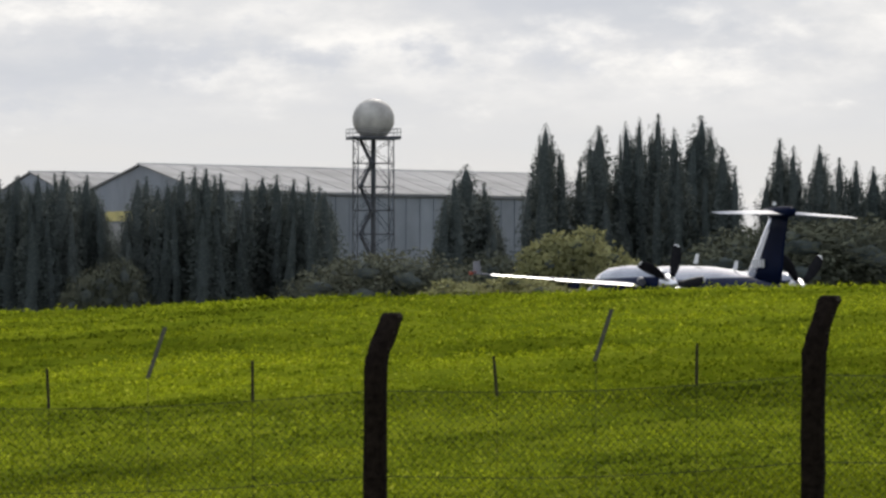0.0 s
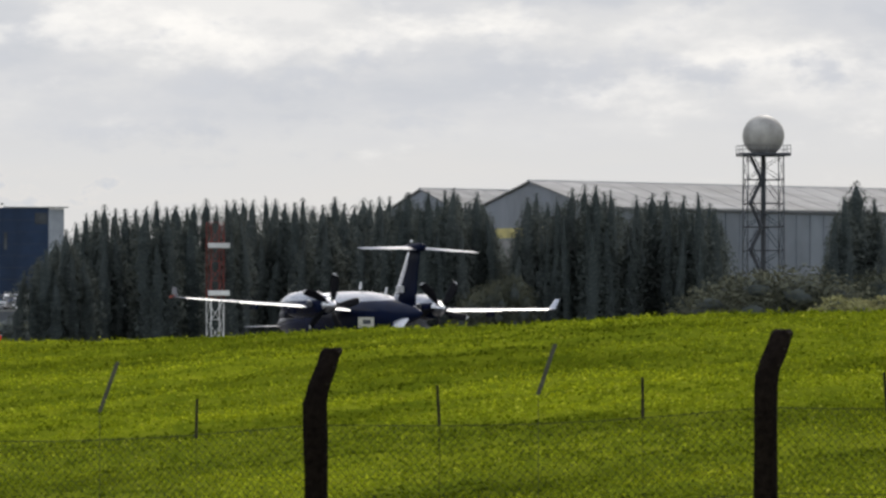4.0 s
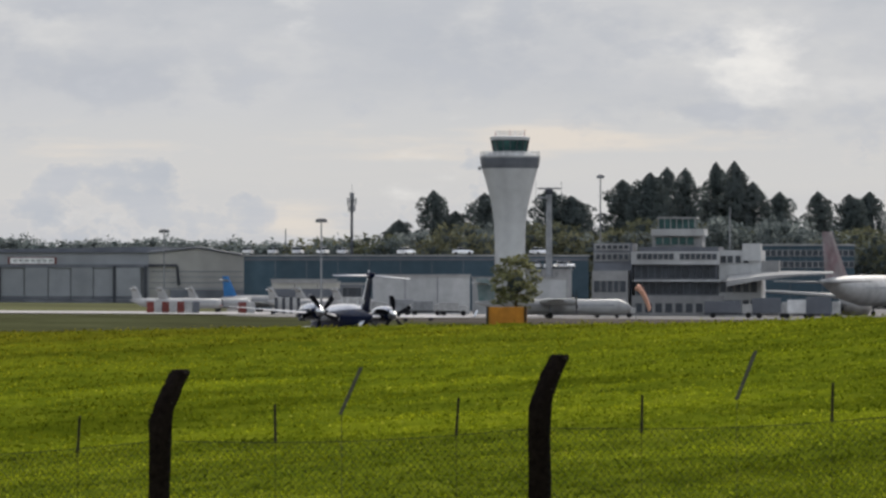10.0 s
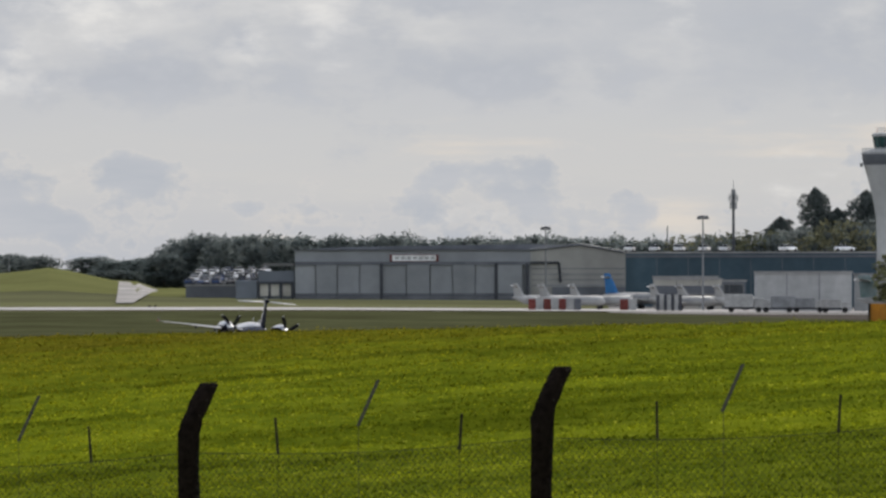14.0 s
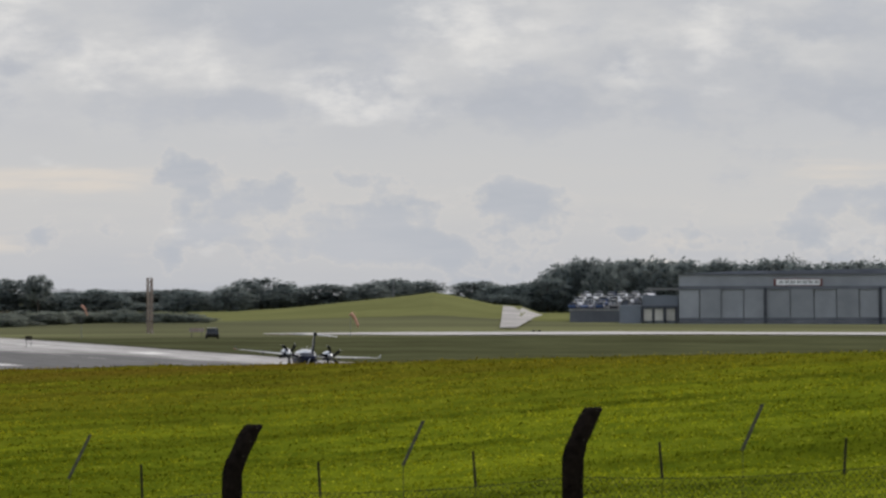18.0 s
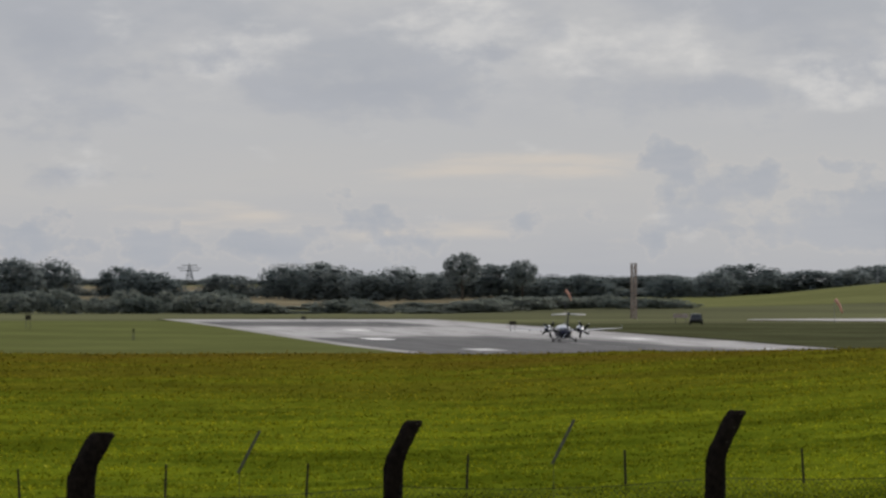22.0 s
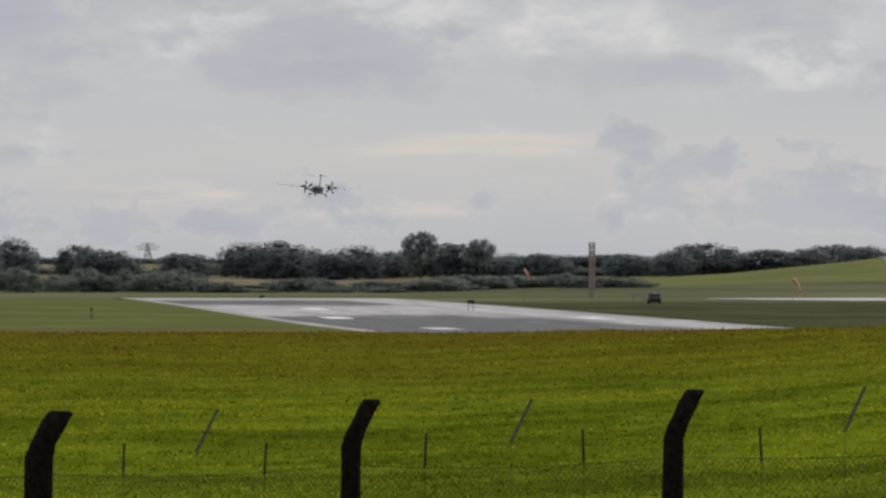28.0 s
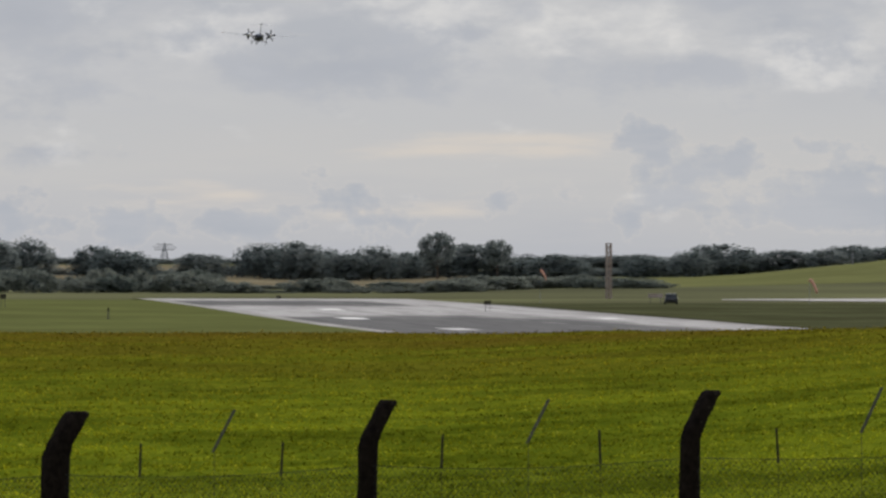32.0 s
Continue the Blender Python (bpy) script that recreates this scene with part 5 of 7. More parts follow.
    for b, e, w in ((-4694, 57, 36), (-4588, 44, 28)):
        tall(SLIM, b, 1990, e, w, 11.0, "tall slender tree standing over the tree line")
    for b in range(-5700, -4580, 21):
        tall(BROADS[rnd.randrange(4)], b + rnd.uniform(-8, 8), 2420 + 80 * rnd.random(), lerp(b, (-5700, -5300, -5100, -4600), (14, 8, 2, 8)) + rnd.uniform(-5, 5), rnd.uniform(40, 66), 11.0, "hazy grey-green tree of the distant wood")
    for b in range(-4560, -4180, 30):
        tall(BROADS[rnd.randrange(4)], b, 2700, 10 + rnd.uniform(-8, 8), 80, 11.0, "hazy blue-green tree on the far ridge")
    b = -5700
    while b < -4650:
        tall(SHRUBS[rnd.randrange(2)], b, 1680 + 130 * rnd.random(), (-18 if b < -5120 else -34) + rnd.uniform(-16, 8), rnd.uniform(22, 66), 4.0)
        b += rnd.uniform(8, 34)
    for b in range(-4650, -4300, 26):
        tall(SHRUBS[rnd.randrange(2)], b, 1700 + 60 * rnd.random(), -26 + rnd.uniform(-8, 8), rnd.uniform(34, 60), 4.0)
    # one tree before the terminal
    tall(APRON_TREE, -2388, 1330, 38, 44, 11.0, "upright olive-green tree standing on the apron edge")


WILLOW = make_broad(71, 9.0, 9.0, M["willow"], "pale yellow-green willow bush", "willow_tree", 0.2, 7000, 0.05, 24, "willows below the poplars")
APRON_TREE = make_broad(75, 11.0, 5.6, M["willow"], "upright olive tree", "broadleaf_tree", 0.3, 1300, 0.05, 18)
BUSHES = [make_broad(91 + i, 11.0, 13.0, M["olive"], "dark olive bushy tree", "broadleaf_tree", 0.17, 15000, 0.02, 26, chunk=(0.26, 0.42)) for i in range(2)]
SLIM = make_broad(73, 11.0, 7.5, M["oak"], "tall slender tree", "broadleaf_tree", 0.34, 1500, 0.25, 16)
WILLOW2 = make_broad(72, 11.0, 11.0, M["faded"], "hazy yellow-olive broadleaf tree", "broadleaf_tree", 0.3, 1700, 0.05, 22)
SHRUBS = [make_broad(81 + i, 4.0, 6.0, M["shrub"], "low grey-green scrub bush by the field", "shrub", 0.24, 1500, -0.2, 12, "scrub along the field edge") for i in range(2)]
plant_all()
for src in POPLARS + BROADS + PINES + [WILLOW, WILLOW2, SLIM, APRON_TREE] + BUSHES + SHRUBS:
    drop(src)

M["glass_pale"] = surf("pale_lit_window_glass", (0.09, 0.11, 0.15), (0.2, 0.22, 0.26), 0.6, 0.2, 0.3, bump=0.0)

# ---------------------------------------------------------------- buildings
def window_row(parent, xs, z0, z1, w, y, glass, frame_mat=None, depth=0.25):
    """Windows set in a wall face at y: a recessed pane with a proud frame."""
    g = fr = None
    for x in xs:
        if g is None:
            ob = part("window", boxes((-w / 2, w / 2, -0.04, 0.12, z0, z1)), glass, parent)
            g = ob.data
            ob.matrix_basis = pose(x, y, 0)
        else:
            ob = shared("window", g, parent, pose(x, y, 0))
        if frame_mat:
            t = 0.09
            if fr is None:
                f = part("window_frame", boxes((-w / 2 - t, w / 2 + t, -0.1, 0.05, z1, z1 + t), (-w / 2 - t, w / 2 + t, -0.16, 0.05, z0 - t, z0), (-w / 2 - t, -w / 2, -0.1, 0.05, z0, z1), (w / 2, w / 2 + t, -0.1, 0.05, z0, z1)), frame_mat, ob)
                fr = f.data
            else:
                shared("window_frame", fr, ob, Matrix())


def shed(name, pts, base, eave, ridge, roof_in, label, category, wall_mat, roof_mat, seams=18):
    """A long gabled shed: pts are the plan corners near-left, near-right, far-left (x, y); ridge along the long side."""
    a, b, c = (Vector((*p, 0)) for p in pts)
    long, cross = b - a, c - a
    ob = thing(name, Matrix.Translation((a.x, a.y, base)), label, category)
    o = Vector((0, 0, 0))
    eh, rh = eave - base, ridge - base
    up = Vector((0, 0, 1))

    def wall(nm, p, q, h, inward, lab=""):
        bm = bmesh.new()
        t = inward.normalized() * 0.3
        vs = [bm.verts.new(v) for v in (p, q, q + up * h, p + up * h, p + t, q + t, q + t + up * h, p + t + up * h)]
        for f in ((0, 1, 2, 3), (7, 6, 5, 4), (0, 4, 5, 1), (3, 2, 6, 7), (1, 5, 6, 2), (0, 3, 7, 4)):
            bm.faces.new([vs[i] for i in f])
        return part(nm, bm, wall_mat, ob, lab)

    side = wall("side_wall", o, long, eh, cross)
    wall("back_wall", cross, cross + long, eh, -cross)
    for nm, s in (("gable_wall", o), ("gable_wall", long)):
        bm = bmesh.new()
        t = (long.normalized() * 0.3) * (1 if s is o else -1)
        ring = [s, s + cross, s + cross + up * eh, s + cross * 0.5 + up * rh, s + up * eh]
        v1, v2 = [bm.verts.new(p) for p in ring], [bm.verts.new(p + t) for p in ring]
        bm.faces.new(v1)
        bm.faces.new(v2[::-1])
        for i in range(5):
            bm.faces.new((v1[i], v2[i], v2[(i + 1) % 5], v1[(i + 1) % 5]))
        part(nm, bm, wall_mat, ob)
    for lo, hi in ((o, cross * 0.5), (cross, cross * 0.5)):
        bm = bmesh.new()
        over = (lo - hi).normalized() * 0.6
        ends = long.normalized() * 0.5
        p = [lo + over + up * (eh + 0.1 - 0.6 * (rh - eh) / (cross.length / 2)) - ends, lo + over + long + ends + up * (eh + 0.1 - 0.6 * (rh - eh) / (cross.length / 2)), hi + long + ends + up * (rh + 0.1), hi - ends + up * (rh + 0.1)]
        v1, v2 = [bm.verts.new(q) for q in p], [bm.verts.new(q + up * 0.25) for q in p]
        bm.faces.new(v1)
        bm.faces.new(v2[::-1])
        for i in range(4):
            bm.faces.new((v1[i], v2[i], v2[(i + 1) % 4], v1[(i + 1) % 4]))
        rf = part("roof_slope", bm, roof_mat, ob)
        for i in range(1, seams):
            bm = bmesh.new()
            q = i / seams
            s0, s1 = p[0].lerp(p[1], q) + up * 0.3, p[3].lerp(p[2], q) + up * 0.3
            rod(bm, s0 - up * 0.02, s1 - up * 0.02, 0.035, 0.035, 4)
            part("roof_seam", bm, roof_mat, rf)
    part("ridge_cap", rod(bmesh.new(), cross * 0.5 - long.normalized() * 0.6 + up * (rh + 0.3), cross * 0.5 + long + long.normalized() * 0.6 + up * (rh + 0.3), 0.25, 0.25, 6), M["conc_grey"], ob)
    return ob, long, cross, eh, rh, side


def flat_xy(b, d):
    return d * math.sin(b * U), d * math.cos(b * U)


def big_hangars():
    for near, right, left, d0, eave, ridge, lab in (((-404, 1230), (330, 1345), (-622, 1300), 1230, 24.8, 29.25, "large grey metal hangar with pale roof and yellow band"), ((-625, 1420), (0, 1520), (-790, 1470), 1400, 25.5, 30.6, "grey metal hangar with a pale ribbed roof")):
        ob, long, cross, eh, rh, side = shed("hangar", (flat_xy(*near), flat_xy(*right), flat_xy(*left)), EYE - 7.0, eave, ridge, 0, lab, "hangar", M["clad_grey"], M["roof_sheet"])
        n = cross.normalized()
        out = -long.normalized()
        if d0 == 1230:
            for lo, hi, mt, nm in ((17.5, 19.1, M["yellow_band"], "yellow_band"), (1, 17.2, M["roof_sheet"], "hangar_door")):
                bm = bmesh.new()
                a, b = cross * 0.05, cross * 0.95
                vs = [a + out * 0.05, b + out * 0.05, b + out * 0.35, a + out * 0.35]
                v1 = [bm.verts.new(v + Vector((0, 0, lo))) for v in vs]
                v2 = [bm.verts.new(v + Vector((0, 0, hi))) for v in vs]
                bm.faces.new(v1[::-1])
                bm.faces.new(v2)
                for i in range(4):
                    bm.faces.new((v1[i], v1[(i + 1) % 4], v2[(i + 1) % 4], v2[i]))
                part(nm, bm, mt, ob)
        for i in range(1, 30):
            bm = bmesh.new()
            q = long * (i / 30) - n * 0.06
            rod(bm, q + Vector((0, 0, 0.2)), q + Vector((0, 0, eh - 0.3)), 0.09, 0.09, 4)
            part("wall_rib", bm, M["clad_grey"], ob)
        bm = bmesh.new()
        rod(bm, -n * 0.3 + Vector((0, 0, eh - 0.1)), long - n * 0.3 + Vector((0, 0, eh - 0.1)), 0.22, 0.22, 6)
        part("gutter", bm, M["clad_dark"], ob)


def radar_tower():
    d = 1000
    u = d * U
    m = facing(-103, d, 8)
    base = m.translation.z
    top = EYE + 260 * u - base
    ob = thing("radar_tower", m, "dark steel lattice tower carrying a pale spherical radome", "radar tower")
    w = 32.6 * u
    for sx in (-1, 1):
        for sy in (-1, 1):
            bm = bmesh.new()
            rod(bm, (sx * w * 1.02, sy * w * 1.02, 0), (sx * w * 0.97, sy * w * 0.97, top), 0.085, 0.075, 6)
            part("leg", bm, M["steel_dark"], ob)
    levels = [top * i / 9 for i in range(1, 10)]
    for i, z in enumerate(levels):
        zl = levels[i - 1] if i else 0.3
        bm = bmesh.new()
        for a, b in (((-w, -w), (w, -w)), ((w, -w), (w, w)), ((w, w), (-w, w)), ((-w, w), (-w, -w))):
            rod(bm, (*a, z), (*b, z), 0.055, 0.055, 5)
        part("ring_beam", bm, M["steel_lattice"], ob)
        for a, b in (((-w, -w), (w, -w)), ((w, -w), (w, w)), ((w, w), (-w, w)), ((-w, w), (-w, -w))):
            c = ((a[0] + b[0]) / 2, (a[1] + b[1]) / 2)
            for e, f in ((a, b), (b, a)):
                bm = bmesh.new()
                rod(bm, (*e, zl), (*(c if i % 2 else f), z), 0.036, 0.036, 4)
                part("brace", bm, M["steel_lattice"], ob)
        # stair flight
        s = 1 if i % 2 else -1
        bm = bmesh.new()
        rod(bm, (-w * 0.75 if s > 0 else -w * 0.15, -w * 0.3, zl), (-w * 0.15 if s > 0 else -w * 0.75, -w * 0.3, z), 0.22, 0.22, 4)
        rod(bm, (-w * 0.75 if s > 0 else -w * 0.15, -w * 0.34, zl + 1.0), (-w * 0.15 if s > 0 else -w * 0.75, -w * 0.34, z + 1.0), 0.05, 0.05, 4)
        part("stair_flight", bm, M["steel_dark"], ob)
        part("landing", boxes((-w * 0.8, -w * 0.1, -w * 0.4, w * 0.1, z - 0.06, z)), M["steel_dark"], ob)
    bm = bmesh.new()
    rod(bm, (0, 0, 0), (0, 0, top), 0.32, 0.32, 12)
    part("central_column", bm, M["steel_dark"], ob)
    pw = 43.5 * u
    deck = part("platform", boxes((-pw, pw, -pw, pw, top, top + 0.4), bevel=0.05), M["steel_dark"], ob)
    for sx in (-1, 1):
        for q in (-1, 0, 1):
            for a in ((sx * pw * 0.98, q * pw * 0.98), (q * pw * 0.98, sx * pw * 0.98)):
                bm = bmesh.new()
                rod(bm, (*a, top + 0.4), (*a, top + 1.35), 0.045, 0.045, 5)
                part("rail_post", bm, M["steel_grey"], deck)
    for z in (0.85, 1.35):
        bm = bmesh.new()
        k = pw * 0.98
        for a, b in (((-k, -k), (k, -k)), ((k, -k), (k, k)), ((k, k), (-k, k)), ((-k, k), (-k, -k))):
            rod(bm, (*a, top + z), (*b, top + z), 0.035, 0.035, 4)
        part("handrail", bm, M["steel_grey"], deck)
    bm = bmesh.new()
    r = 37 * u
    rows = [(r * math.sin(t), top + 0.3 + r * 0.86 - r * math.cos(t)) for t in np.linspace(0.5, math.pi - 0.02, 26)]
    lathe(bm, rows, 40)
    part("radome", bm, M["radome"], ob, "pale grey fibreglass radome ball", smooth=True)


def lattice_mast(b, d, e_top, w, colours, lights, name="lattice_mast", label="red and white banded lattice mast with light bars"):
    u = d * U
    m = facing(b, d, 20)
    h = EYE + e_top * u - m.translation.z
    w = w * u / 2
    ob = thing(name, m, label, "mast")
    n = max(6, int(h / (2.6 * w)))
    k_ = 2.4 if d > 1000 else 1.0
    for i in range(n):
        z0, z1 = h * i / n, h * (i + 1) / n
        mt = M[colours(1 - (i + 0.5) / n)]
        cs = ((-w, -w), (w, -w), (w, w), (-w, w))
        for k, c in enumerate(cs):
            c2 = cs[(k + 1) % 4]
            part("leg", rod(bmesh.new(), (*c, z0), (*c, z1), 0.045 * k_, 0.045 * k_, 5), mt, ob)
            part("cross_bar", rod(bmesh.new(), (*c, z1), (*c2, z1), 0.025 * k_, 0.025 * k_, 4), mt, ob)
            part("brace", rod(bmesh.new(), (*c, z0), (*c2, z1), 0.025 * k_, 0.025 * k_, 4), mt, ob)
    for e, lw, lh in lights:
        z = EYE + e * u - m.translation.z
        part("light_bar", boxes((-lw * u / 2, lw * u / 2, -w - 0.5, -w - 0.1, z - lh * u / 2, z + lh * u / 2), bevel=0.03), M["white_paint"], ob, "white horizontal light bar")
    return ob


def control_tower():
    d = 1340
    u = d * U
    m = facing(-2399, d)
    z = lambda e: EYE + e * u - m.translation.z
    ob = thing("control_tower", m, "tall pale concrete control tower with a flared head and glazed cab", "control tower")
    bm = bmesh.new()
    lathe(bm, [(27.5 * u, -0.5), (27 * u, z(40)), (27.2 * u, z(70)), (28 * u, z(90)), (29.6 * u, z(105)), (32 * u, z(120)), (35.2 * u, z(136)), (38.8 * u, z(150)), (44 * u, z(170)), (49.4 * u, z(189)), (51 * u, z(196))], 40)
    part("shaft", bm, M["conc_white"], ob, "smooth flared concrete shaft", smooth=True)
    bm = bmesh.new()
    lathe(bm, [(49.6 * u, z(189)), (51.6 * u, z(196)), (53 * u, z(206)), (52.5 * u, z(208))], 40)
    part("dark_band", bm, M["clad_dark"], ob, "dark grey band round the head")
    bm = bmesh.new()
    lathe(bm, [(53.5 * u, z(208)), (53.5 * u, z(211)), (48 * u, z(213)), (36 * u, z(217))], 40)
    part("gallery_deck", bm, M["conc_white"], ob)
    for i in range(28):
        a = i * math.tau / 28
        bm = bmesh.new()
        rod(bm, (52 * u * math.cos(a), 52 * u * math.sin(a), z(210)), (52 * u * math.cos(a), 52 * u * math.sin(a), z(219)), 0.05, 0.05, 4)
        part("gallery_post", bm, M["white_paint"], ob)
    for e in (214, 218):
        bm = bmesh.new()
        pts = [Vector((52 * u * math.cos(i * math.tau / 28), 52 * u * math.sin(i * math.tau / 28), z(e))) for i in range(29)]
        for i in range(28):
            rod(bm, pts[i], pts[i + 1], 0.05, 0.05, 4)
        part("gallery_rail", bm, M["white_paint"], ob)
    n = 16
    for i in range(n):
        a0, a1 = i * math.tau / n, (i + 1) * math.tau / n
        bm = bmesh.new()
        q = [(29 * u, a0, z(216)), (29 * u, a1, z(216)), (33.5 * u, a1, z(240)), (33.5 * u, a0, z(240))]
        v1 = [bm.verts.new((r * math.cos(a), r * math.sin(a), zz)) for r, a, zz in q]
        v2 = [bm.verts.new(((r - 0.15) * math.cos(a), (r - 0.15) * math.sin(a), zz)) for r, a, zz in q]
        bm.faces.new(v1)
        bm.faces.new(v2[::-1])
        for k in range(4):
            bm.faces.new((v1[k], v2[k], v2[(k + 1) % 4], v1[(k + 1) % 4]))
        part("cab_pane", bm, M["glass_green"], ob)
        bm = bmesh.new()
        rod(bm, (29.2 * u * math.cos(a0), 29.2 * u * math.sin(a0), z(216)), (33.7 * u * math.cos(a0), 33.7 * u * math.sin(a0), z(240)), 0.09, 0.09, 5)
        part("cab_mullion", bm, M["steel_dark"], ob)
    bm = bmesh.new()
    lathe(bm, [(24 * u, z(213)), (24 * u, z(228)), (12 * u, z(229))], 16)
    part("cab_consoles", bm, M["clad_dark"], ob)
    bm = bmesh.new()
    lathe(bm, [(35 * u, z(239)), (35.5 * u, z(244)), (30 * u, z(246)), (6 * u, z(247))], 32)
    part("cab_roof", bm, M["conc_white"], ob)
    for i in range(16):
        a = i * math.tau / 16
        bm = bmesh.new()
        rod(bm, (26 * u * math.cos(a), 26 * u * math.sin(a), z(245)), (26 * u * math.cos(a), 26 * u * math.sin(a), z(254 + 3 * (i % 3 == 0))), 0.05, 0.04, 4)
        part("roof_rail_post", bm, M["red_paint"] if i % 4 == 0 else M["white_paint"], ob)
    for e in (250, 254):
        bm = bmesh.new()
        pts = [Vector((26 * u * math.cos(i * math.tau / 16), 26 * u * math.sin(i * math.tau / 16), z(e))) for i in range(17)]
        for i in range(16):
            rod(bm, pts[i], pts[i + 1], 0.04, 0.04, 4)
        part("roof_rail", bm, M["white_paint"], ob)
    part("equipment_box", boxes((-56 * u, -51 * u, -2, 2, z(186), z(192))), M["conc_grey"], ob)


def hotel():
    d = 2200
    u = d * U
    m = facing(-1588, d, 4)
    z = lambda e: EYE + e * u - m.translation.z
    ob = thing("hotel_building", m, "white and navy seven-storey hotel block with rows of small windows", "hotel")
    x = lambda b: (b + 1588) * u
    z0 = -0.5
    wall = part("wall", boxes((x(-1720), x(-1456), 0, 16, z0, z(150))), M["render_backlit"], ob, "white rendered wall")
    for a, b, lo, hi in ((-1720, -1687, 32, 128), (-1669, -1516, 33, 128)):
        part("navy_cladding", boxes((x(a) - (0.05 if a == -1720 else 0), x(b), -0.2, 0.02, z(lo), z(hi))), M["blue_panel"], ob, "navy blue cladding panels")
    part("stair_glazing", boxes((x(-1686), x(-1671), -0.35, 0.02, z(76), z(138))), M["glass_dark"], ob)
    part("sign_bar", boxes((x(-1682), x(-1675), -0.5, -0.36, z(86), z(130))), M["steel_grey"], ob, "vertical bar of unreadable sign lettering")
    part("parapet", boxes((x(-1721), x(-1455), -0.25, 16.2, z(150), z(152))), M["conc_grey"], ob)
    part("plant_room", boxes((x(-1690), x(-1670), 4, 12, z(152), z(155))), M["conc_grey"], ob)
    rows = [139, 119.5, 99.5, 79.5, 59.5, 40.5]
    for r in rows:
        navy = r < 130
        window_row(ob, [x(b) for b in (-1708, -1695)], z(r - 4), z(r + 4), 0.95, -0.2 if navy else 0, M["glass_pale"] if navy else M["glass_dark"], None if navy else M["render_backlit"])
        window_row(ob, [x(-1660 + 16.4 * i) for i in range(9)], z(r - 4), z(r + 4), 0.95, -0.2 if navy else 0, M["glass_pale"] if navy else M["glass_dark"], None if navy else M["render_backlit"])
        window_row(ob, [x(b) for b in (-1506, -1490, -1470)], z(r - 4.5), z(r + 4.5), 1.2, 0, M["conc_grey"], M["render_backlit"])
    window_row(ob, [x(b) for b in (-1506, -1490, -1470)], z(15), z(24), 1.3, 0, M["glass_dark"], M["conc_grey"])
    window_row(ob, [x(-1700 + 20 * i) for i in range(9)], z(12), z(22), 1.6, 0, M["glass_dark"], M["conc_grey"])
    part("entrance_canopy", boxes((x(-1590), x(-1530), -3, -0.1, z(23), z(26))), M["blue_panel"], ob)
    tw = part("corner_tower", boxes((x(-1455), x(-1368), -2, 15, z0, z(169))), M["blue_panel"], ob, "navy blue corner tower")
    part("tower_end", boxes((x(-1368), x(-1340), -1.5, 14.5, z0, z(167))), M["render_backlit"], ob, "white end wall of the tower")
    part("tower_roof", boxes((x(-1440), x(-1333), -2.5, 15.5, z(169), z(171))), M["conc_grey"], ob)
    part("tower_glazing", boxes((x(-1447), x(-1441), -2.15, -1.9, z(95), z(125))), M["glass_dark"], ob)
    part("tower_glazing", boxes((x(-1392), x(-1370), -2.15, -1.9, z(140), z(160))), M["glass_dark"], ob)
    for i in range(1, 8):
        part("panel_joint", boxes((x(-1455), x(-1368), -2.04, -1.98, z(i * 21), z(i * 21) + 0.08)), M["steel_dark"], ob)


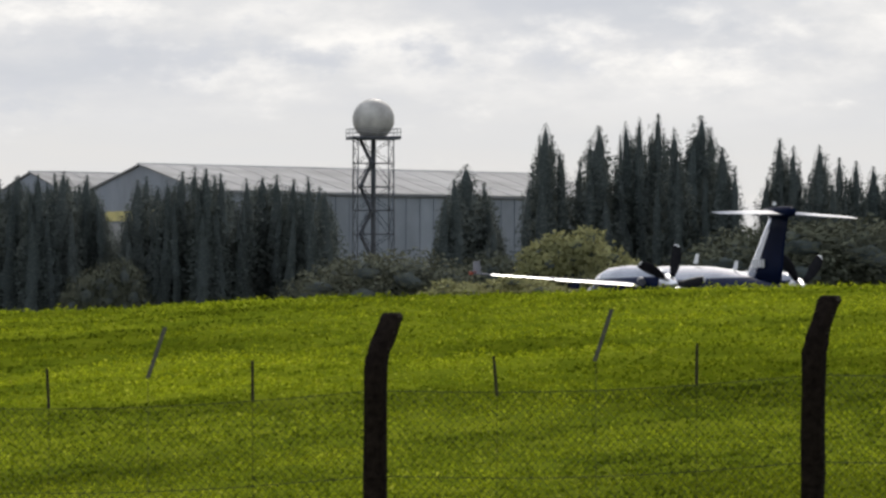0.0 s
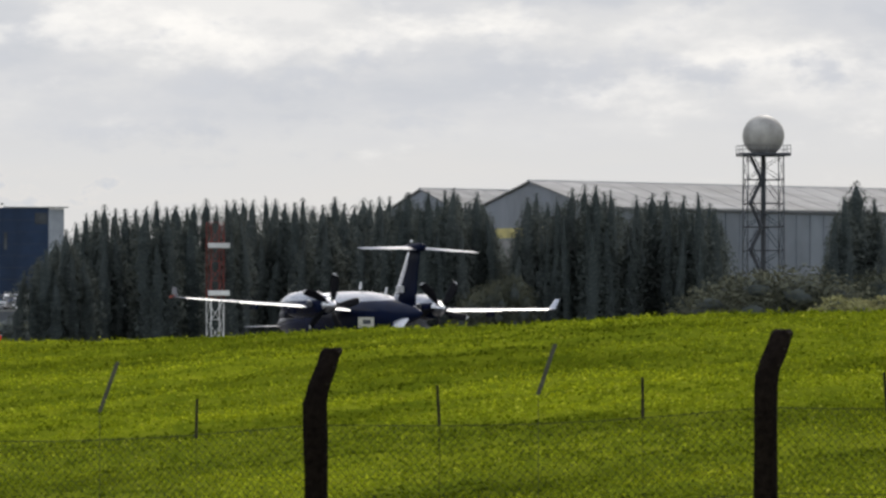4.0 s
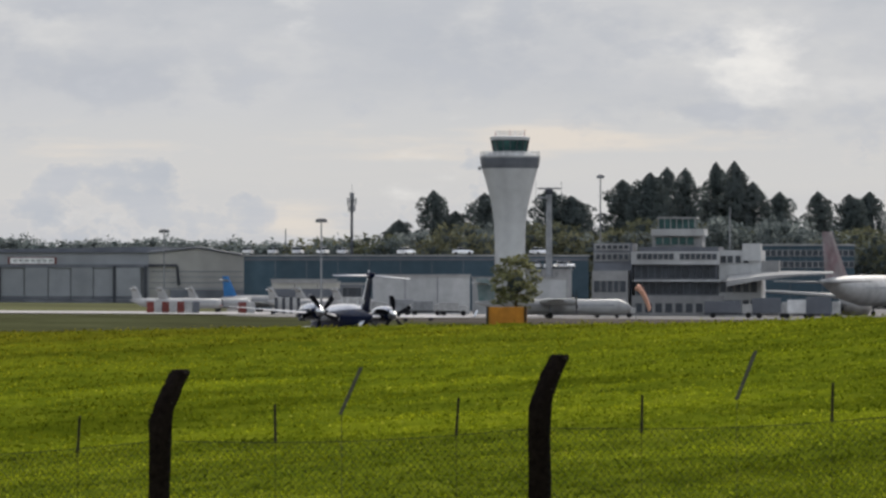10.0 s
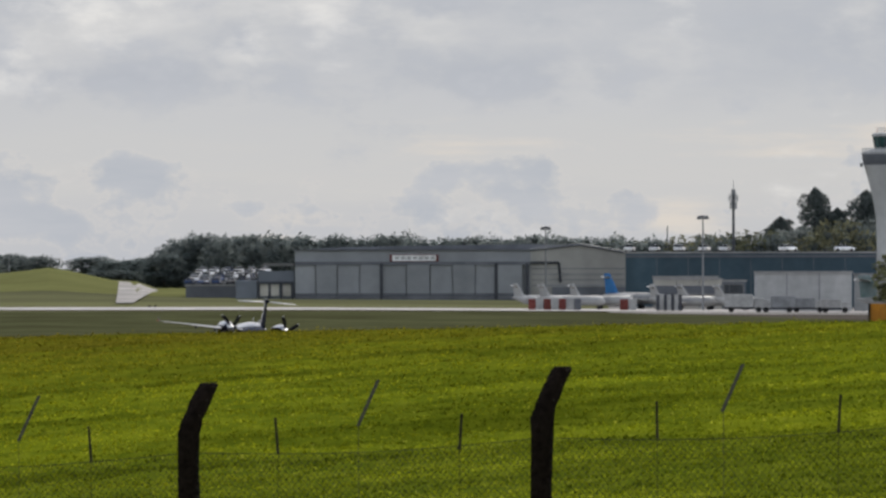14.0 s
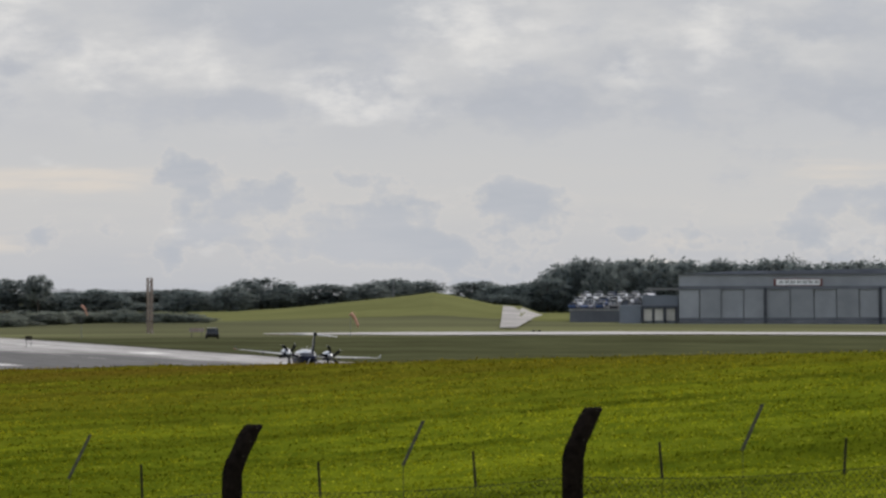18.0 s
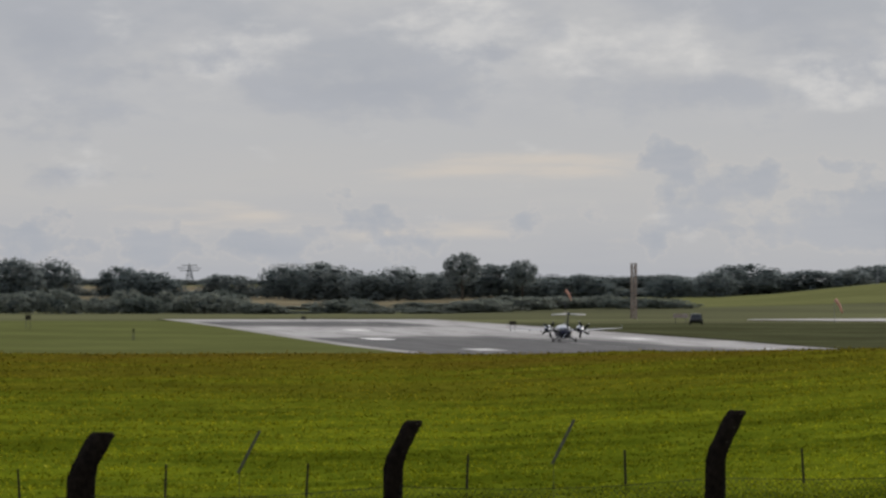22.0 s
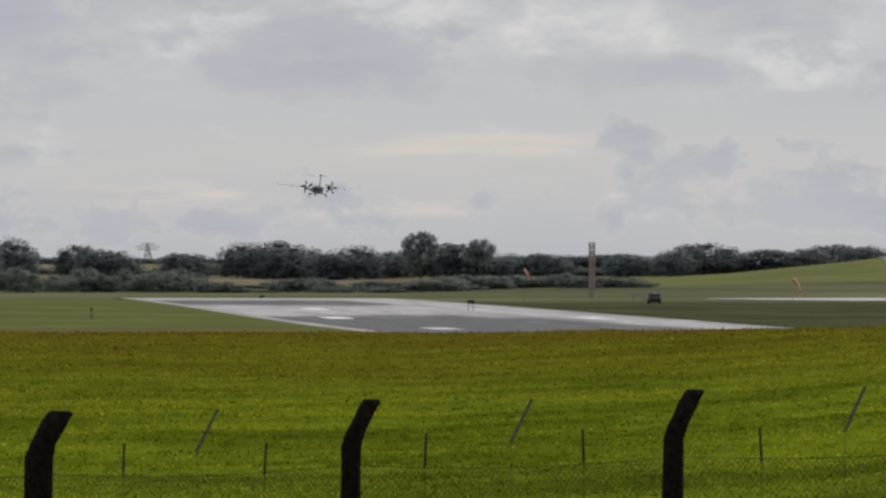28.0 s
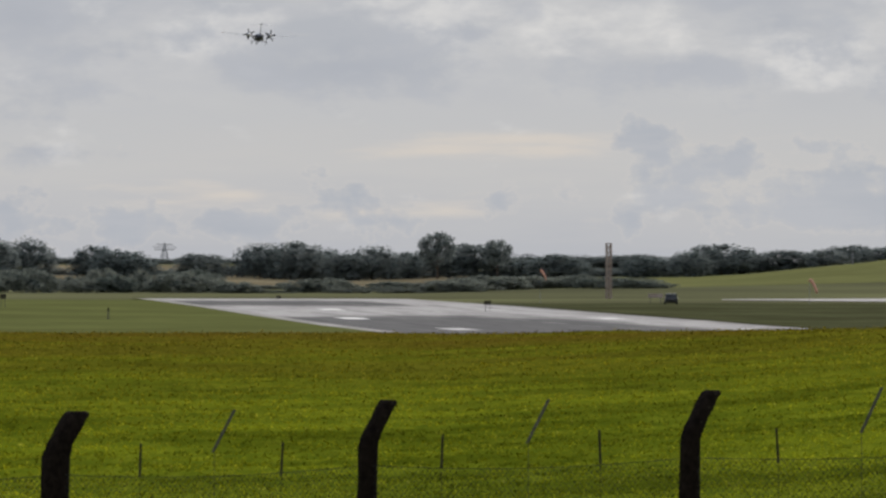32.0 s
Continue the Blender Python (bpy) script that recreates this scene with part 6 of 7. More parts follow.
def terminal():
    d = 1450
    u = d * U
    m = facing(-2100, d, -3)
    z = lambda e: EYE + e * u - m.translation.z
    x = lambda b: (b + 2100) * u
    ob = thing("terminal_building", m, "old white stepped airport terminal with a small glazed control room", "terminal")
    lo = -0.5
    part("base_storey", boxes((x(-2184), x(-2020), 0, 22, lo, z(-36))), M["render_old"], ob)
    window_row(ob, [x(b) for b in range(-2172, -2030, 18)], z(-66), z(-50), 1.3, 0, M["glass_dark"], M["render_old"])
    part("glazed_storey", boxes((x(-2178), x(-2030), 0.6, 21, z(-36), z(-10))), M["clad_dark"], ob)
    for i in range(12):
        a = -2176 + 12 * i
        part("glazing_pane", boxes((x(a), x(a + 10.5), 0.45, 0.62, z(-33), z(-13))), M["glass_dark"], ob)
    part("balcony", boxes((x(-2182), x(-2024), -1.6, 3, z(-11), z(-8))), M["render_white"], ob)
    part("glazed_storey", boxes((x(-2180), x(-2032), 0.4, 21, z(-8), z(19))), M["clad_dark"], ob)
    for i in range(12):
        a = -2178 + 12 * i
        part("glazing_pane", boxes((x(a), x(a + 10.5), 0.25, 0.42, z(-5), z(16))), M["glass_dark"], ob)
    part("white_storey", boxes((x(-2184), x(-2028), -1.2, 21, z(19), z(42))), M["render_white"], ob, "white rendered upper storey with a band of windows")
    window_row(ob, [x(-2170 + 9.5 * i) for i in range(7)] + [x(-2094 + 9.5 * i) for i in range(7)], z(28), z(38), 0.8, -1.2, M["glass_dark"], M["conc_grey"])
    part("flat_roof", boxes((x(-2170), x(-2030), -0.6, 20, z(42), z(50))), M["clad_dark"], ob)
    part("upper_storey", boxes((x(-2148), x(-2060), 1, 14, z(50), z(70))), M["render_old"], ob)
    window_row(ob, [x(-2136 + 14 * i) for i in range(5)], z(54), z(67), 1.2, 1, M["glass_green"], M["render_old"])
    part("roof_terrace", boxes((x(-2150), x(-2056), 0, 15, z(70), z(82))), M["render_white"], ob)
    cab = part("old_control_cab", boxes((x(-2138), x(-2072), 2, 12, z(82), z(100))), M["glass_green"], ob, "green glazed control cab")
    for i in range(7):
        part("cab_mullion", boxes((x(-2138 + 10.7 * i), x(-2136.5 + 10.7 * i), 1.9, 2.05, z(82), z(100))), M["render_old"], cab)
    part("cab_roof", boxes((x(-2140), x(-2070), 1.6, 12.4, z(100), z(103))), M["conc_grey"], ob)
    # right wing and its stair block
    part("right_wing", boxes((x(-2030), x(-1955), 1, 20, lo, z(44))), M["render_white"], ob)
    window_row(ob, [x(b) for b in (-2022, -2010, -1996, -1982)], z(22), z(34), 0.9, 1, M["glass_dark"], M["conc_grey"])
    window_row(ob, [x(b) for b in (-2022, -2010, -1996, -1982, -1968)], z(-30), z(-12), 1.1, 1, M["glass_dark"], M["conc_grey"])
    window_row(ob, [x(b) for b in (-2022, -2010, -1996, -1982, -1968)], z(-62), z(-44), 1.1, 1, M["glass_dark"], M["conc_grey"])
    part("stair_block", boxes((x(-1988), x(-1956), 0.2, 9, z(26), z(56))), M["render_white"], ob)
    part("side_parapet", boxes((x(-1956), x(-1924), 2, 9, z(4), z(26))), M["render_old"], ob)
    # cantilevered canopy like a wing
    bm = bmesh.new()
    ring = lambda xx, h, t: [Vector((xx, y, h + dz)) for y, dz in ((-9, 0), (6, 0), (6, t), (-9, t * 0.4))]
    loft(bm, [ring(x(-2012), z(-20), 2.6), ring(x(-1960), z(-10), 1.8), ring(x(-1900), z(-2), 1.0), ring(x(-1828), z(2), 0.5)])
    part("wing_canopy", bm, M["conc_grey"], ob, "grey concrete canopy reaching out like a wing")
    # left offices
    part("left_office", boxes((x(-2254), x(-2185), 4, 20, lo, z(57))), M["clad_dark"], ob)
    for lo_, hi_ in ((44, 56), (25, 40)):
        part("white_band", boxes((x(-2252), x(-2190), 3.7, 4.02, z(lo_), z(hi_))), M["render_old"], ob)
        for i in range(6):
            part("window", boxes((x(-2249 + 10 * i), x(-2242 + 10 * i), 3.6, 3.75, z(lo_ + 3), z(hi_ - 3))), M["glass_dark"], ob)
    part("left_low_block", boxes((x(-2254), x(-2190), -1, 5, lo, z(8))), M["conc_grey"], ob)
    window_row(ob, [x(-2244 + 11 * i) for i in range(5)], z(-30), z(-10), 1.3, -1, M["glass_dark"], M["conc_grey"])


def long_block(name, b0, b1, d, e_top, label, mat_, depth=14, bands=(), turn=0.0, wins=(), category="building"):
    u = d * U
    c = (b0 + b1) / 2
    m = facing(c, d, turn)
    z = lambda e: EYE + e * u - m.translation.z
    ob = thing(name, m, label, category)
    h = (b1 - b0) * u / 2
    part("wall", boxes((-h, h, 0, depth, -0.6, z(e_top))), mat_, ob)
    part("roof_edge", boxes((-h - 0.2, h + 0.2, -0.2, depth + 0.2, z(e_top), z(e_top) + 0.35)), M["conc_grey"], ob)
    n = max(3, int(2 * h / 6))
    for i in range(1, n):
        xx = -h + 2 * h * i / n
        part("panel_joint", boxes((xx - 0.06, xx + 0.06, -0.08, 0.02, -0.4, z(e_top) - 0.1)), M["clad_dark"], ob)
    for lo, hi, mt in bands:
        part("band", boxes((-h, h, -0.16, 0.02, z(lo), z(hi))), M[mt], ob)
    for lo, hi, count, w in wins:
        window_row(ob, [-h + 2 * h * (i + 0.5) / count for i in range(count)], z(lo), z(hi), w, 0, M["glass_dark"], M["conc_grey"])
    return ob


def grey_hangar():
    d = 1700
    u = d * U
    m = facing(-3244, d, 0)
    z = lambda e: EYE + e * u - m.translation.z
    x = lambda b: (b + 3244) * u
    ob = thing("hangar", m, "low wide grey hangar with sliding doors and a red-framed sign", "hangar")
    part("front_wall", boxes((x(-3455), x(-3038), 0, 40, -0.5, z(39))), M["door_panel"], ob, "grey panelled front")
    part("roof_edge", boxes((x(-3457), x(-3036), -0.4, 40, z(39), z(41))), M["clad_dark"], ob)
    bm = bmesh.new()
    pr = [(x(-3452), z(40)), (x(-3370), z(45)), (x(-3040), z(50)), (x(-2952), z(48)), (x(-3038), z(40))]
    v1, v2 = [bm.verts.new((a, 6, b)) for a, b in pr], [bm.verts.new((a, 40, b)) for a, b in pr]
    bm.faces.new(v1[::-1])
    bm.faces.new(v2)
    for i in range(5):
        bm.faces.new((v1[i], v1[(i + 1) % 5], v2[(i + 1) % 5], v2[i]))
    part("roof", bm, M["clad_dark"], ob, "shallow grey roof")
    part("door_rail", boxes((x(-3455), x(-3038), -0.9, 0.02, z(13), z(19))), M["clad_dark"], ob)
    edges = [-3455, -3418, -3380, -3340, -3300, -3258, -3216, -3176, -3136, -3098, -3052]
    for i in range(len(edges) - 1):
        part("sliding_door", boxes((x(edges[i]) + 0.12, x(edges[i + 1]) - 0.12, -0.6 - 0.25 * (i % 2), -0.05, 0.1, z(13))), M["door_panel"], ob)
    for b in (-3302, -3099, -3044):
        part("door_post", boxes((x(b) - 0.35, x(b) + 0.35, -1.1, -0.02, 0, z(16))), M["steel_dark"], ob)
    for e in (-40, -47):
        part("door_stripe", boxes((x(-3455), x(-3052), -0.98, -0.9, z(e) - 0.35, z(e) + 0.35)), M["clad_dark"], ob)
    part("sign_frame", boxes((x(-3287), x(-3201), -0.4, 0.02, z(19), z(31.5)), bevel=0.03), M["barrier_red"], ob, "red sign frame")
    part("sign_board", boxes((x(-3283), x(-3205), -0.5, -0.38, z(20.2), z(30.4))), M["white_paint"], ob, "pale sign with faint bars of lettering")
    for i in range(7):
        part("letter_bar", boxes((x(-3278 + 10.5 * i), x(-3271 + 10.5 * i), -0.53, -0.49, z(24), z(27))), M["render_old"], ob)
    # gabled end, paler
    bm = bmesh.new()
    pr = [(x(-3038), -0.5), (x(-3038), z(40)), (x(-2950), z(49)), (x(-2862), z(34)), (x(-2862), z(18)), (x(-2827), z(-22)), (x(-2827), -0.5)]
    v1, v2 = [bm.verts.new((a, 0.4, b)) for a, b in pr], [bm.verts.new((a, 38, b)) for a, b in pr]
    bm.faces.new(v1[::-1])
    bm.faces.new(v2)
    for i in range(7):
        bm.faces.new((v1[i], v1[(i + 1) % 7], v2[(i + 1) % 7], v2[i]))
    part("gable_end", bm, M["gable"], ob, "paler concrete gable end")
    bm = bmesh.new()
    for p, q in zip(pr[1:3], pr[2:4]):
        rod(bm, (p[0], 0.2, p[1]), (q[0], 0.2, q[1]), 0.3, 0.3, 5)
    part("verge", bm, M["clad_dark"], ob)
    bm = bmesh.new()
    for p, q in (((-3038, 17), (-2988, 17)), ((-2988, 17), (-2985, -18))):
        rod(bm, (x(p[0]), 0.1, z(p[1])), (x(q[0]), 0.1, z(q[1])), 0.3, 0.3, 5)
    part("door_surround", bm, M["steel_dark"], ob)
    for i in range(4):
        part("cladding_rail", boxes((x(-3036), x(-2866), 0.3, 0.41, z(-24 + 10 * i), z(-24 + 10 * i) + 0.12)), M["clad_grey"], ob)
    part("lean_to", boxes((x(-3000), x(-2830), -3, 0.38, -0.3, z(-26))), M["clad_dark"], ob)
    # annexe with dark-framed bays
    part("annexe", boxes((x(-3520), x(-3456), 1, 20, -0.4, z(3))), M["clad_grey"], ob)
    part("annexe_roof", boxes((x(-3512), x(-3456), 0.5, 20, z(12), z(16))), M["roof_sheet"], ob)
    for a in (-3521, -3502, -3481, -3461):
        part("bay_post", boxes((x(a), x(a + 4), 0.3, 1.02, -0.3, z(-18))), M["steel_dark"], ob)
    part("bay_beam", boxes((x(-3521), x(-3457), 0.25, 1.03, z(-20), z(-16))), M["steel_dark"], ob)
    for a in (-3517, -3498, -3477):
        part("bay_panel", boxes((x(a), x(a + 15), 0.7, 1.01, z(-42), z(-21))), M["render_cream"], ob)
    part("white_cabin", boxes((x(-3560), x(-3522), 0, 6, -0.3, z(-14)), bevel=0.1), M["clad_grey"], ob)


def lamp_mast(b, d, e, head, name="floodlight_mast", label="slim grey floodlight mast with a ring of lamps"):
    u = d * U
    m = facing(b, d)
    h = EYE + e * u - m.translation.z
    ob = thing(name, m, label, "light mast", "floodlight masts")
    bm = bmesh.new()
    rod(bm, (0, 0, -0.2), (0, 0, h), 0.22, 0.12, 8)
    part("pole", bm, M["steel_grey"], ob)
    if head:
        bm = bmesh.new()
        lathe(bm, [(0.2, h - 0.2), (head * u * 0.5, h), (head * u * 0.5, h + 0.15), (0.2, h + 0.25)], 12)
        part("lamp_ring", bm, M["steel_dark"], ob)
        for i in range(6):
            a = i * math.tau / 6
            r = head * u * 0.45
            part("floodlight", boxes((r * math.cos(a) - 0.25, r * math.cos(a) + 0.25, r * math.sin(a) - 0.25, r * math.sin(a) + 0.25, h - 0.5, h), bevel=0.04), M["steel_grey"], ob)


def antenna_mast():
    u = 1600 * U
    m = facing(-2679, 1600)
    z = lambda e: EYE + e * u - m.translation.z
    ob = thing("telecom_mast", m, "slim grey telecom mast with panel antennas", "mast")
    bm = bmesh.new()
    rod(bm, (0, 0, 0), (0, 0, z(140)), 0.36, 0.24, 8)
    part("pole", bm, M["steel_dark"], ob)
    bm = bmesh.new()
    rod(bm, (0, 0, z(140)), (0, 0, z(162)), 0.06, 0.04, 5)
    part("whip", bm, M["steel_grey"], ob)
    for e, r in ((131, 8), (118, 6), (140, 3)):
        for i in range(6):
            a = i * math.tau / 6
            bm = bmesh.new()
            rr = r * u * 0.9
            box(bm, rr * math.cos(a) - 0.12, rr * math.cos(a) + 0.12, rr * math.sin(a) - 0.12, rr * math.sin(a) + 0.12, z(e) - 0.7, z(e) + 0.7, bevel=0.02)
            rod(bm, (0, 0, z(e)), (rr * math.cos(a), rr * math.sin(a), z(e)), 0.06, 0.06, 4)
            part("panel_antenna", bm, M["steel_grey"], ob)


def surface_radar():
    u = 1500 * U
    m = facing(-2330, 1500)
    z = lambda e: EYE + e * u - m.translation.z
    ob = thing("surface_radar", m, "grey steel radar pylon with a long rotating bar antenna", "radar")
    bm = bmesh.new()
    rod(bm, (0, 0, 0), (0, 0, z(145)), 0.75, 0.5, 8)
    part("column", bm, M["steel_grey"], ob)
    part("antenna_bar", boxes((-20 * u, 21 * u, -0.5, 0.5, z(152), z(155)), bevel=0.1), M["steel_grey"], ob)
    part("gearbox", boxes((-6 * u, 6 * u, -0.8, 0.8, z(143), z(152)), bevel=0.1), M["steel_dark"], ob)
    part("gallery", boxes((-22 * u, 4 * u, -1.5, 1.5, z(136), z(139))), M["steel_grey"], ob)
    for a in (-23, 22):
        bm = bmesh.new()
        rod(bm, (a * u, 0, z(138)), (a * u, 0, z(166)), 0.05, 0.04, 4)
        part("lightning_rod", bm, M["steel_grey"], ob)


def windsock(b, d, e, length, droop, tall_=True):
    u = d * U
    m = facing(b, d)
    z = EYE + e * u - m.translation.z
    ob = thing("windsock", m, "faded orange windsock drooping from a thin pole", "windsock", "windsocks on the airfield")
    bm = bmesh.new()
    rod(bm, (0, 0, -0.2), (0, 0, z), 0.035, 0.03, 6)
    part("pole", bm, M["steel_grey"], ob)
    bm = bmesh.new()
    rings = []
    for i in range(8):
        q = i / 7
        a = droop * q
        cx, cz = length * u * (q * 0.62), z - length * u * (0.9 * q * q + 0.15 * q)
        r = (0.3 - 0.1 * q) * length * u * 0.55
        rings.append([Vector((cx + r * 0.55 * math.cos(t), r * math.sin(t), cz + r * 0.75 * math.cos(t))) for t in [k * math.tau / 10 for k in range(10)]])
    loft(bm, rings)
    part("sock", bm, M["orange"], ob, "orange fabric cone", smooth=True)


big_hangars()
radar_tower()
lattice_mast(-1073, 560, 143, 24, lambda q: "barrier_red" if q < 0.5 else "white_paint", ((102, 38, 9), (18, 37, 9)))
lattice_mast(-4391, 1500, 36, 7.5, lambda q: "mast_faded", (), label="slim faded red-brown lattice mast on the airfield")
control_tower()
hotel()
terminal()
grey_hangar()
long_block("equipment_shed", -2821, -2707, 1530, -10, "low pale grey apron shed", M["conc_grey"], 10)
long_block("equipment_shed", -2744, -2657, 1515, -17, "low grey apron shed with a brown shutter", M["clad_grey"], 8, wins=((-38, -22, 2, 3.6),))
long_block("teal_shed", -2870, -2260, 1560, 33, "long low dark teal cladded shed", M["teal_clad"], 20, ((26, 30, "clad_dark"),))
long_block("office_block", -1960, -1790, 1560, 52, "teal glazed office block with white window bands", M["teal_clad"], 16, (), 0, ((34, 44, 16, 1.0), (14, 24, 16, 1.0)))
long_block("white_store", -2642, -2470, 1440, -2, "low white cargo store with panelled walls", M["render_white"], 12)
long_block("white_store", -2466, -2300, 1450, -6, "low white cargo store with panelled walls", M["render_white"], 12)
long_block("low_office", -2820, -2700, 1500, -14, "low brown and white airside office", M["render_cream"], 10, ((-40, -24, "clad_dark"),), 0, ((-38, -26, 10, 1.2),))
long_block("brick_store", -2370, -2290, 1500, 8, "low pale store beside parked cars", M["conc_grey"], 10)
antenna_mast()
surface_radar()
lamp_mast(-2733, 1450, 98, 18)
lamp_mast(-3011, 1620, 79, 16)
lamp_mast(-2239, 1500, 176, 10)
lamp_mast(-2010, 1560, 120, 0)
lamp_mast(-2796, 1700, 82, 0)
lamp_mast(-3960, 1900, 30, 0)
windsock(-2176, 690, -20, 40, 1)
windsock(-4512, 1300, -12, 17, 1)
windsock(-4036, 1330, -28, 22, 1)

# ---------------------------------------------------------------- parked aircraft
def airliner(b, d, nose, length, dia, span, fin_h, kind, label, fin_mat, centre, sink=0.0):
    """A parked aircraft: nose is the compass turn of its nose from straight away, clockwise."""
    m = facing(b, d, -nose)
    m.translation.z -= sink
    ob = thing("parked_aircraft", m, label, "aircraft", "aircraft parked on the apron")
    L, R = length, dia / 2
    # local: +y is forward
    def ring(q, cz, r):
        return [Vector((r * math.cos(t), L * q, cz + r * math.sin(t))) for t in [k * math.tau / 18 for k in range(18)]]
    bm = bmesh.new()
    loft(bm, [ring(0.5, centre - 0.25 * R, 0.04 * R), ring(0.485, centre - 0.2 * R, 0.4 * R), ring(0.455, centre - 0.1 * R, 0.75 * R), ring(0.41, centre, R), ring(-0.2, centre, R), ring(-0.32, centre + 0.15 * R, 0.8 * R), ring(-0.42, centre + 0.4 * R, 0.45 * R), ring(-0.5, centre + 0.6 * R, 0.1 * R)])
    part("fuselage", bm, M["jet_white"], ob, smooth=True)
    wz = centre - 0.55 * R if kind != "prop" else centre + 0.8 * R
    for sgn in (1, -1):
        def slab(y0, y1, z, x0, c0, x1, c1, dy, dz, th):
            bm_ = bmesh.new()
            rings = []
            for x, y, zz, c, t in ((x0, y0, z, c0, th), (x1, y0 + dy, z + dz, c1, th * 0.4)):
                rings.append([Vector((sgn * x, y + c * a, zz + t * h)) for a, h in ((0.5, 0), (0.3, 0.5), (0, 0.55), (-0.5, 0), (0, -0.4), (0.3, -0.4))])
            return loft(bm_, rings)
        sw = -0.25 * span * 0.5 * 2 if kind == "wide" else (-0.16 * span if kind == "biz" else -0.01 * span)
        part("wing", slab(0.0, 0, wz, R * 0.7, L * 0.16, span / 2, L * 0.045, sw, span * (0.035 if kind != "prop" else 0.01), dia * 0.16), M["jet_white"], ob, smooth=True)
        tz = centre + 0.5 * R if kind == "wide" else centre + fin_h * 0.92
        part("tailplane", slab(-L * 0.44, 0, tz, 0.1, L * 0.09, span * 0.17, L * 0.05, -L * 0.05, 0.3, dia * 0.08), M["jet_white"], ob, smooth=True)
        if kind == "biz":
            bm = bmesh.new()
            loft(bm, [[Vector((sgn * (R + 0.55) + r * math.cos(t), y, centre + 0.3 * R + r * math.sin(t))) for t in [k * math.tau / 12 for k in range(12)]] for y, r in ((-0.14 * L, 0.3), (-0.18 * L, 0.42), (-0.3 * L, 0.36))])
            part("engine", bm, M["jet_white"], ob, smooth=True)
        else:
            ex, er = span * (0.19 if kind == "wide" else 0.17), (R * 0.68 if kind == "wide" else 0.6)
            ez = wz - (R * 0.55 if kind == "wide" else 0.2)
            ys = (0.19, 0.165, 0.06, 0.015) if kind == "wide" else (0.13, 0.1, -0.02, -0.1)
            bm = bmesh.new()
            loft(bm, [[Vector((sgn * ex + er * k * math.cos(t), L * y, ez + er * k * math.sin(t))) for t in [i * math.tau / 14 for i in range(14)]] for y, k in zip(ys, (0.85, 1.0, 0.95, 0.55))])
            eng = part("engine", bm, [M["jet_white"]], ob, smooth=True)
            if kind == "wide":
                bm = bmesh.new()
                loft(bm, [[Vector((sgn * ex + er * k * math.cos(t), L * y, ez + er * k * math.sin(t))) for t in [i * math.tau / 14 for i in range(14)]] for y, k in ((0.02, 0.5), (-0.01, 0.3))])
                part("exhaust", bm, M["steel_dark"], eng)
                part("pylon", boxes((sgn * ex - 0.2, sgn * ex + 0.2, -0.03 * L, 0.15 * L, ez + er * 0.8, wz + 0.4)), M["jet_white"], ob)
            else:
                for k in range(6):
                    bm = bmesh.new()
                    box(bm, -0.16, 0.16, -0.04, 0.04, 0.2, 2.0, bevel=0.02)
                    bl = part("blade", bm, M["blade"], eng)
                    bl.matrix_basis = pose(sgn * ex, 0.135 * L, ez) @ pose(0, 0, 0, 0, 60 * k, 0)
        # main wheels
        bm = bmesh.new()
        gx = (R * 0.9 if kind != "prop" else span * 0.15)
        rod(bm, (sgn * gx, -0.03 * L, 0.4), (sgn * gx, -0.03 * L, wz), 0.18, 0.2, 7)
        leg = part("gear_leg", bm, M["steel_grey"], ob)
        bm = bmesh.new()
        lathe(bm, [(0.3, -0.25), (0.5, -0.2), (0.5, 0.2), (0.3, 0.25)], 14)
        part("tyre", bm, M["tyre"], leg).matrix_basis = pose(sgn * gx, -0.03 * L, 0.5, 0, 90, 0)
    bm = bmesh.new()
    f0, f1 = -0.30 * L, -0.47 * L
    rings = []
    for z, y0, y1, t in ((centre + 0.7 * R, f0, f1, 0.3), (centre + 0.5 * R + fin_h, f0 - 0.12 * L, f1 - 0.02 * L, 0.15)):
        rings.append([Vector((t * a, y0 + (y1 - y0) * q, z)) for a, q in ((0, 0), (1, 0.3), (0.6, 0.7), (0, 1), (-0.6, 0.7), (-1, 0.3))])
    loft(bm, rings)
    part("fin", bm, fin_mat, ob, smooth=False)
    n = int(L * 0.6 / 1.3)
    for sgn in (1, -1):
        part("window_line", boxes((sgn * R * 0.995 - 0.02, sgn * R * 0.995 + 0.02, -0.28 * L, 0.38 * L, centre + 0.12 * R, centre + 0.12 * R + 0.28)), M["jet_trim"], ob)
    bm = bmesh.new()
    rod(bm, (0, 0.4 * L, 0.3), (0, 0.4 * L, centre), 0.12, 0.12, 6)
    leg = part("nose_gear", bm, M["steel_grey"], ob)
    bm = bmesh.new()
    lathe(bm, [(0.2, -0.18), (0.36, -0.15), (0.36, 0.15), (0.2, 0.18)], 12)
    part("tyre", bm, M["tyre"], leg).matrix_basis = pose(0, 0.4 * L, 0.36, 0, 90, 0)
    return ob


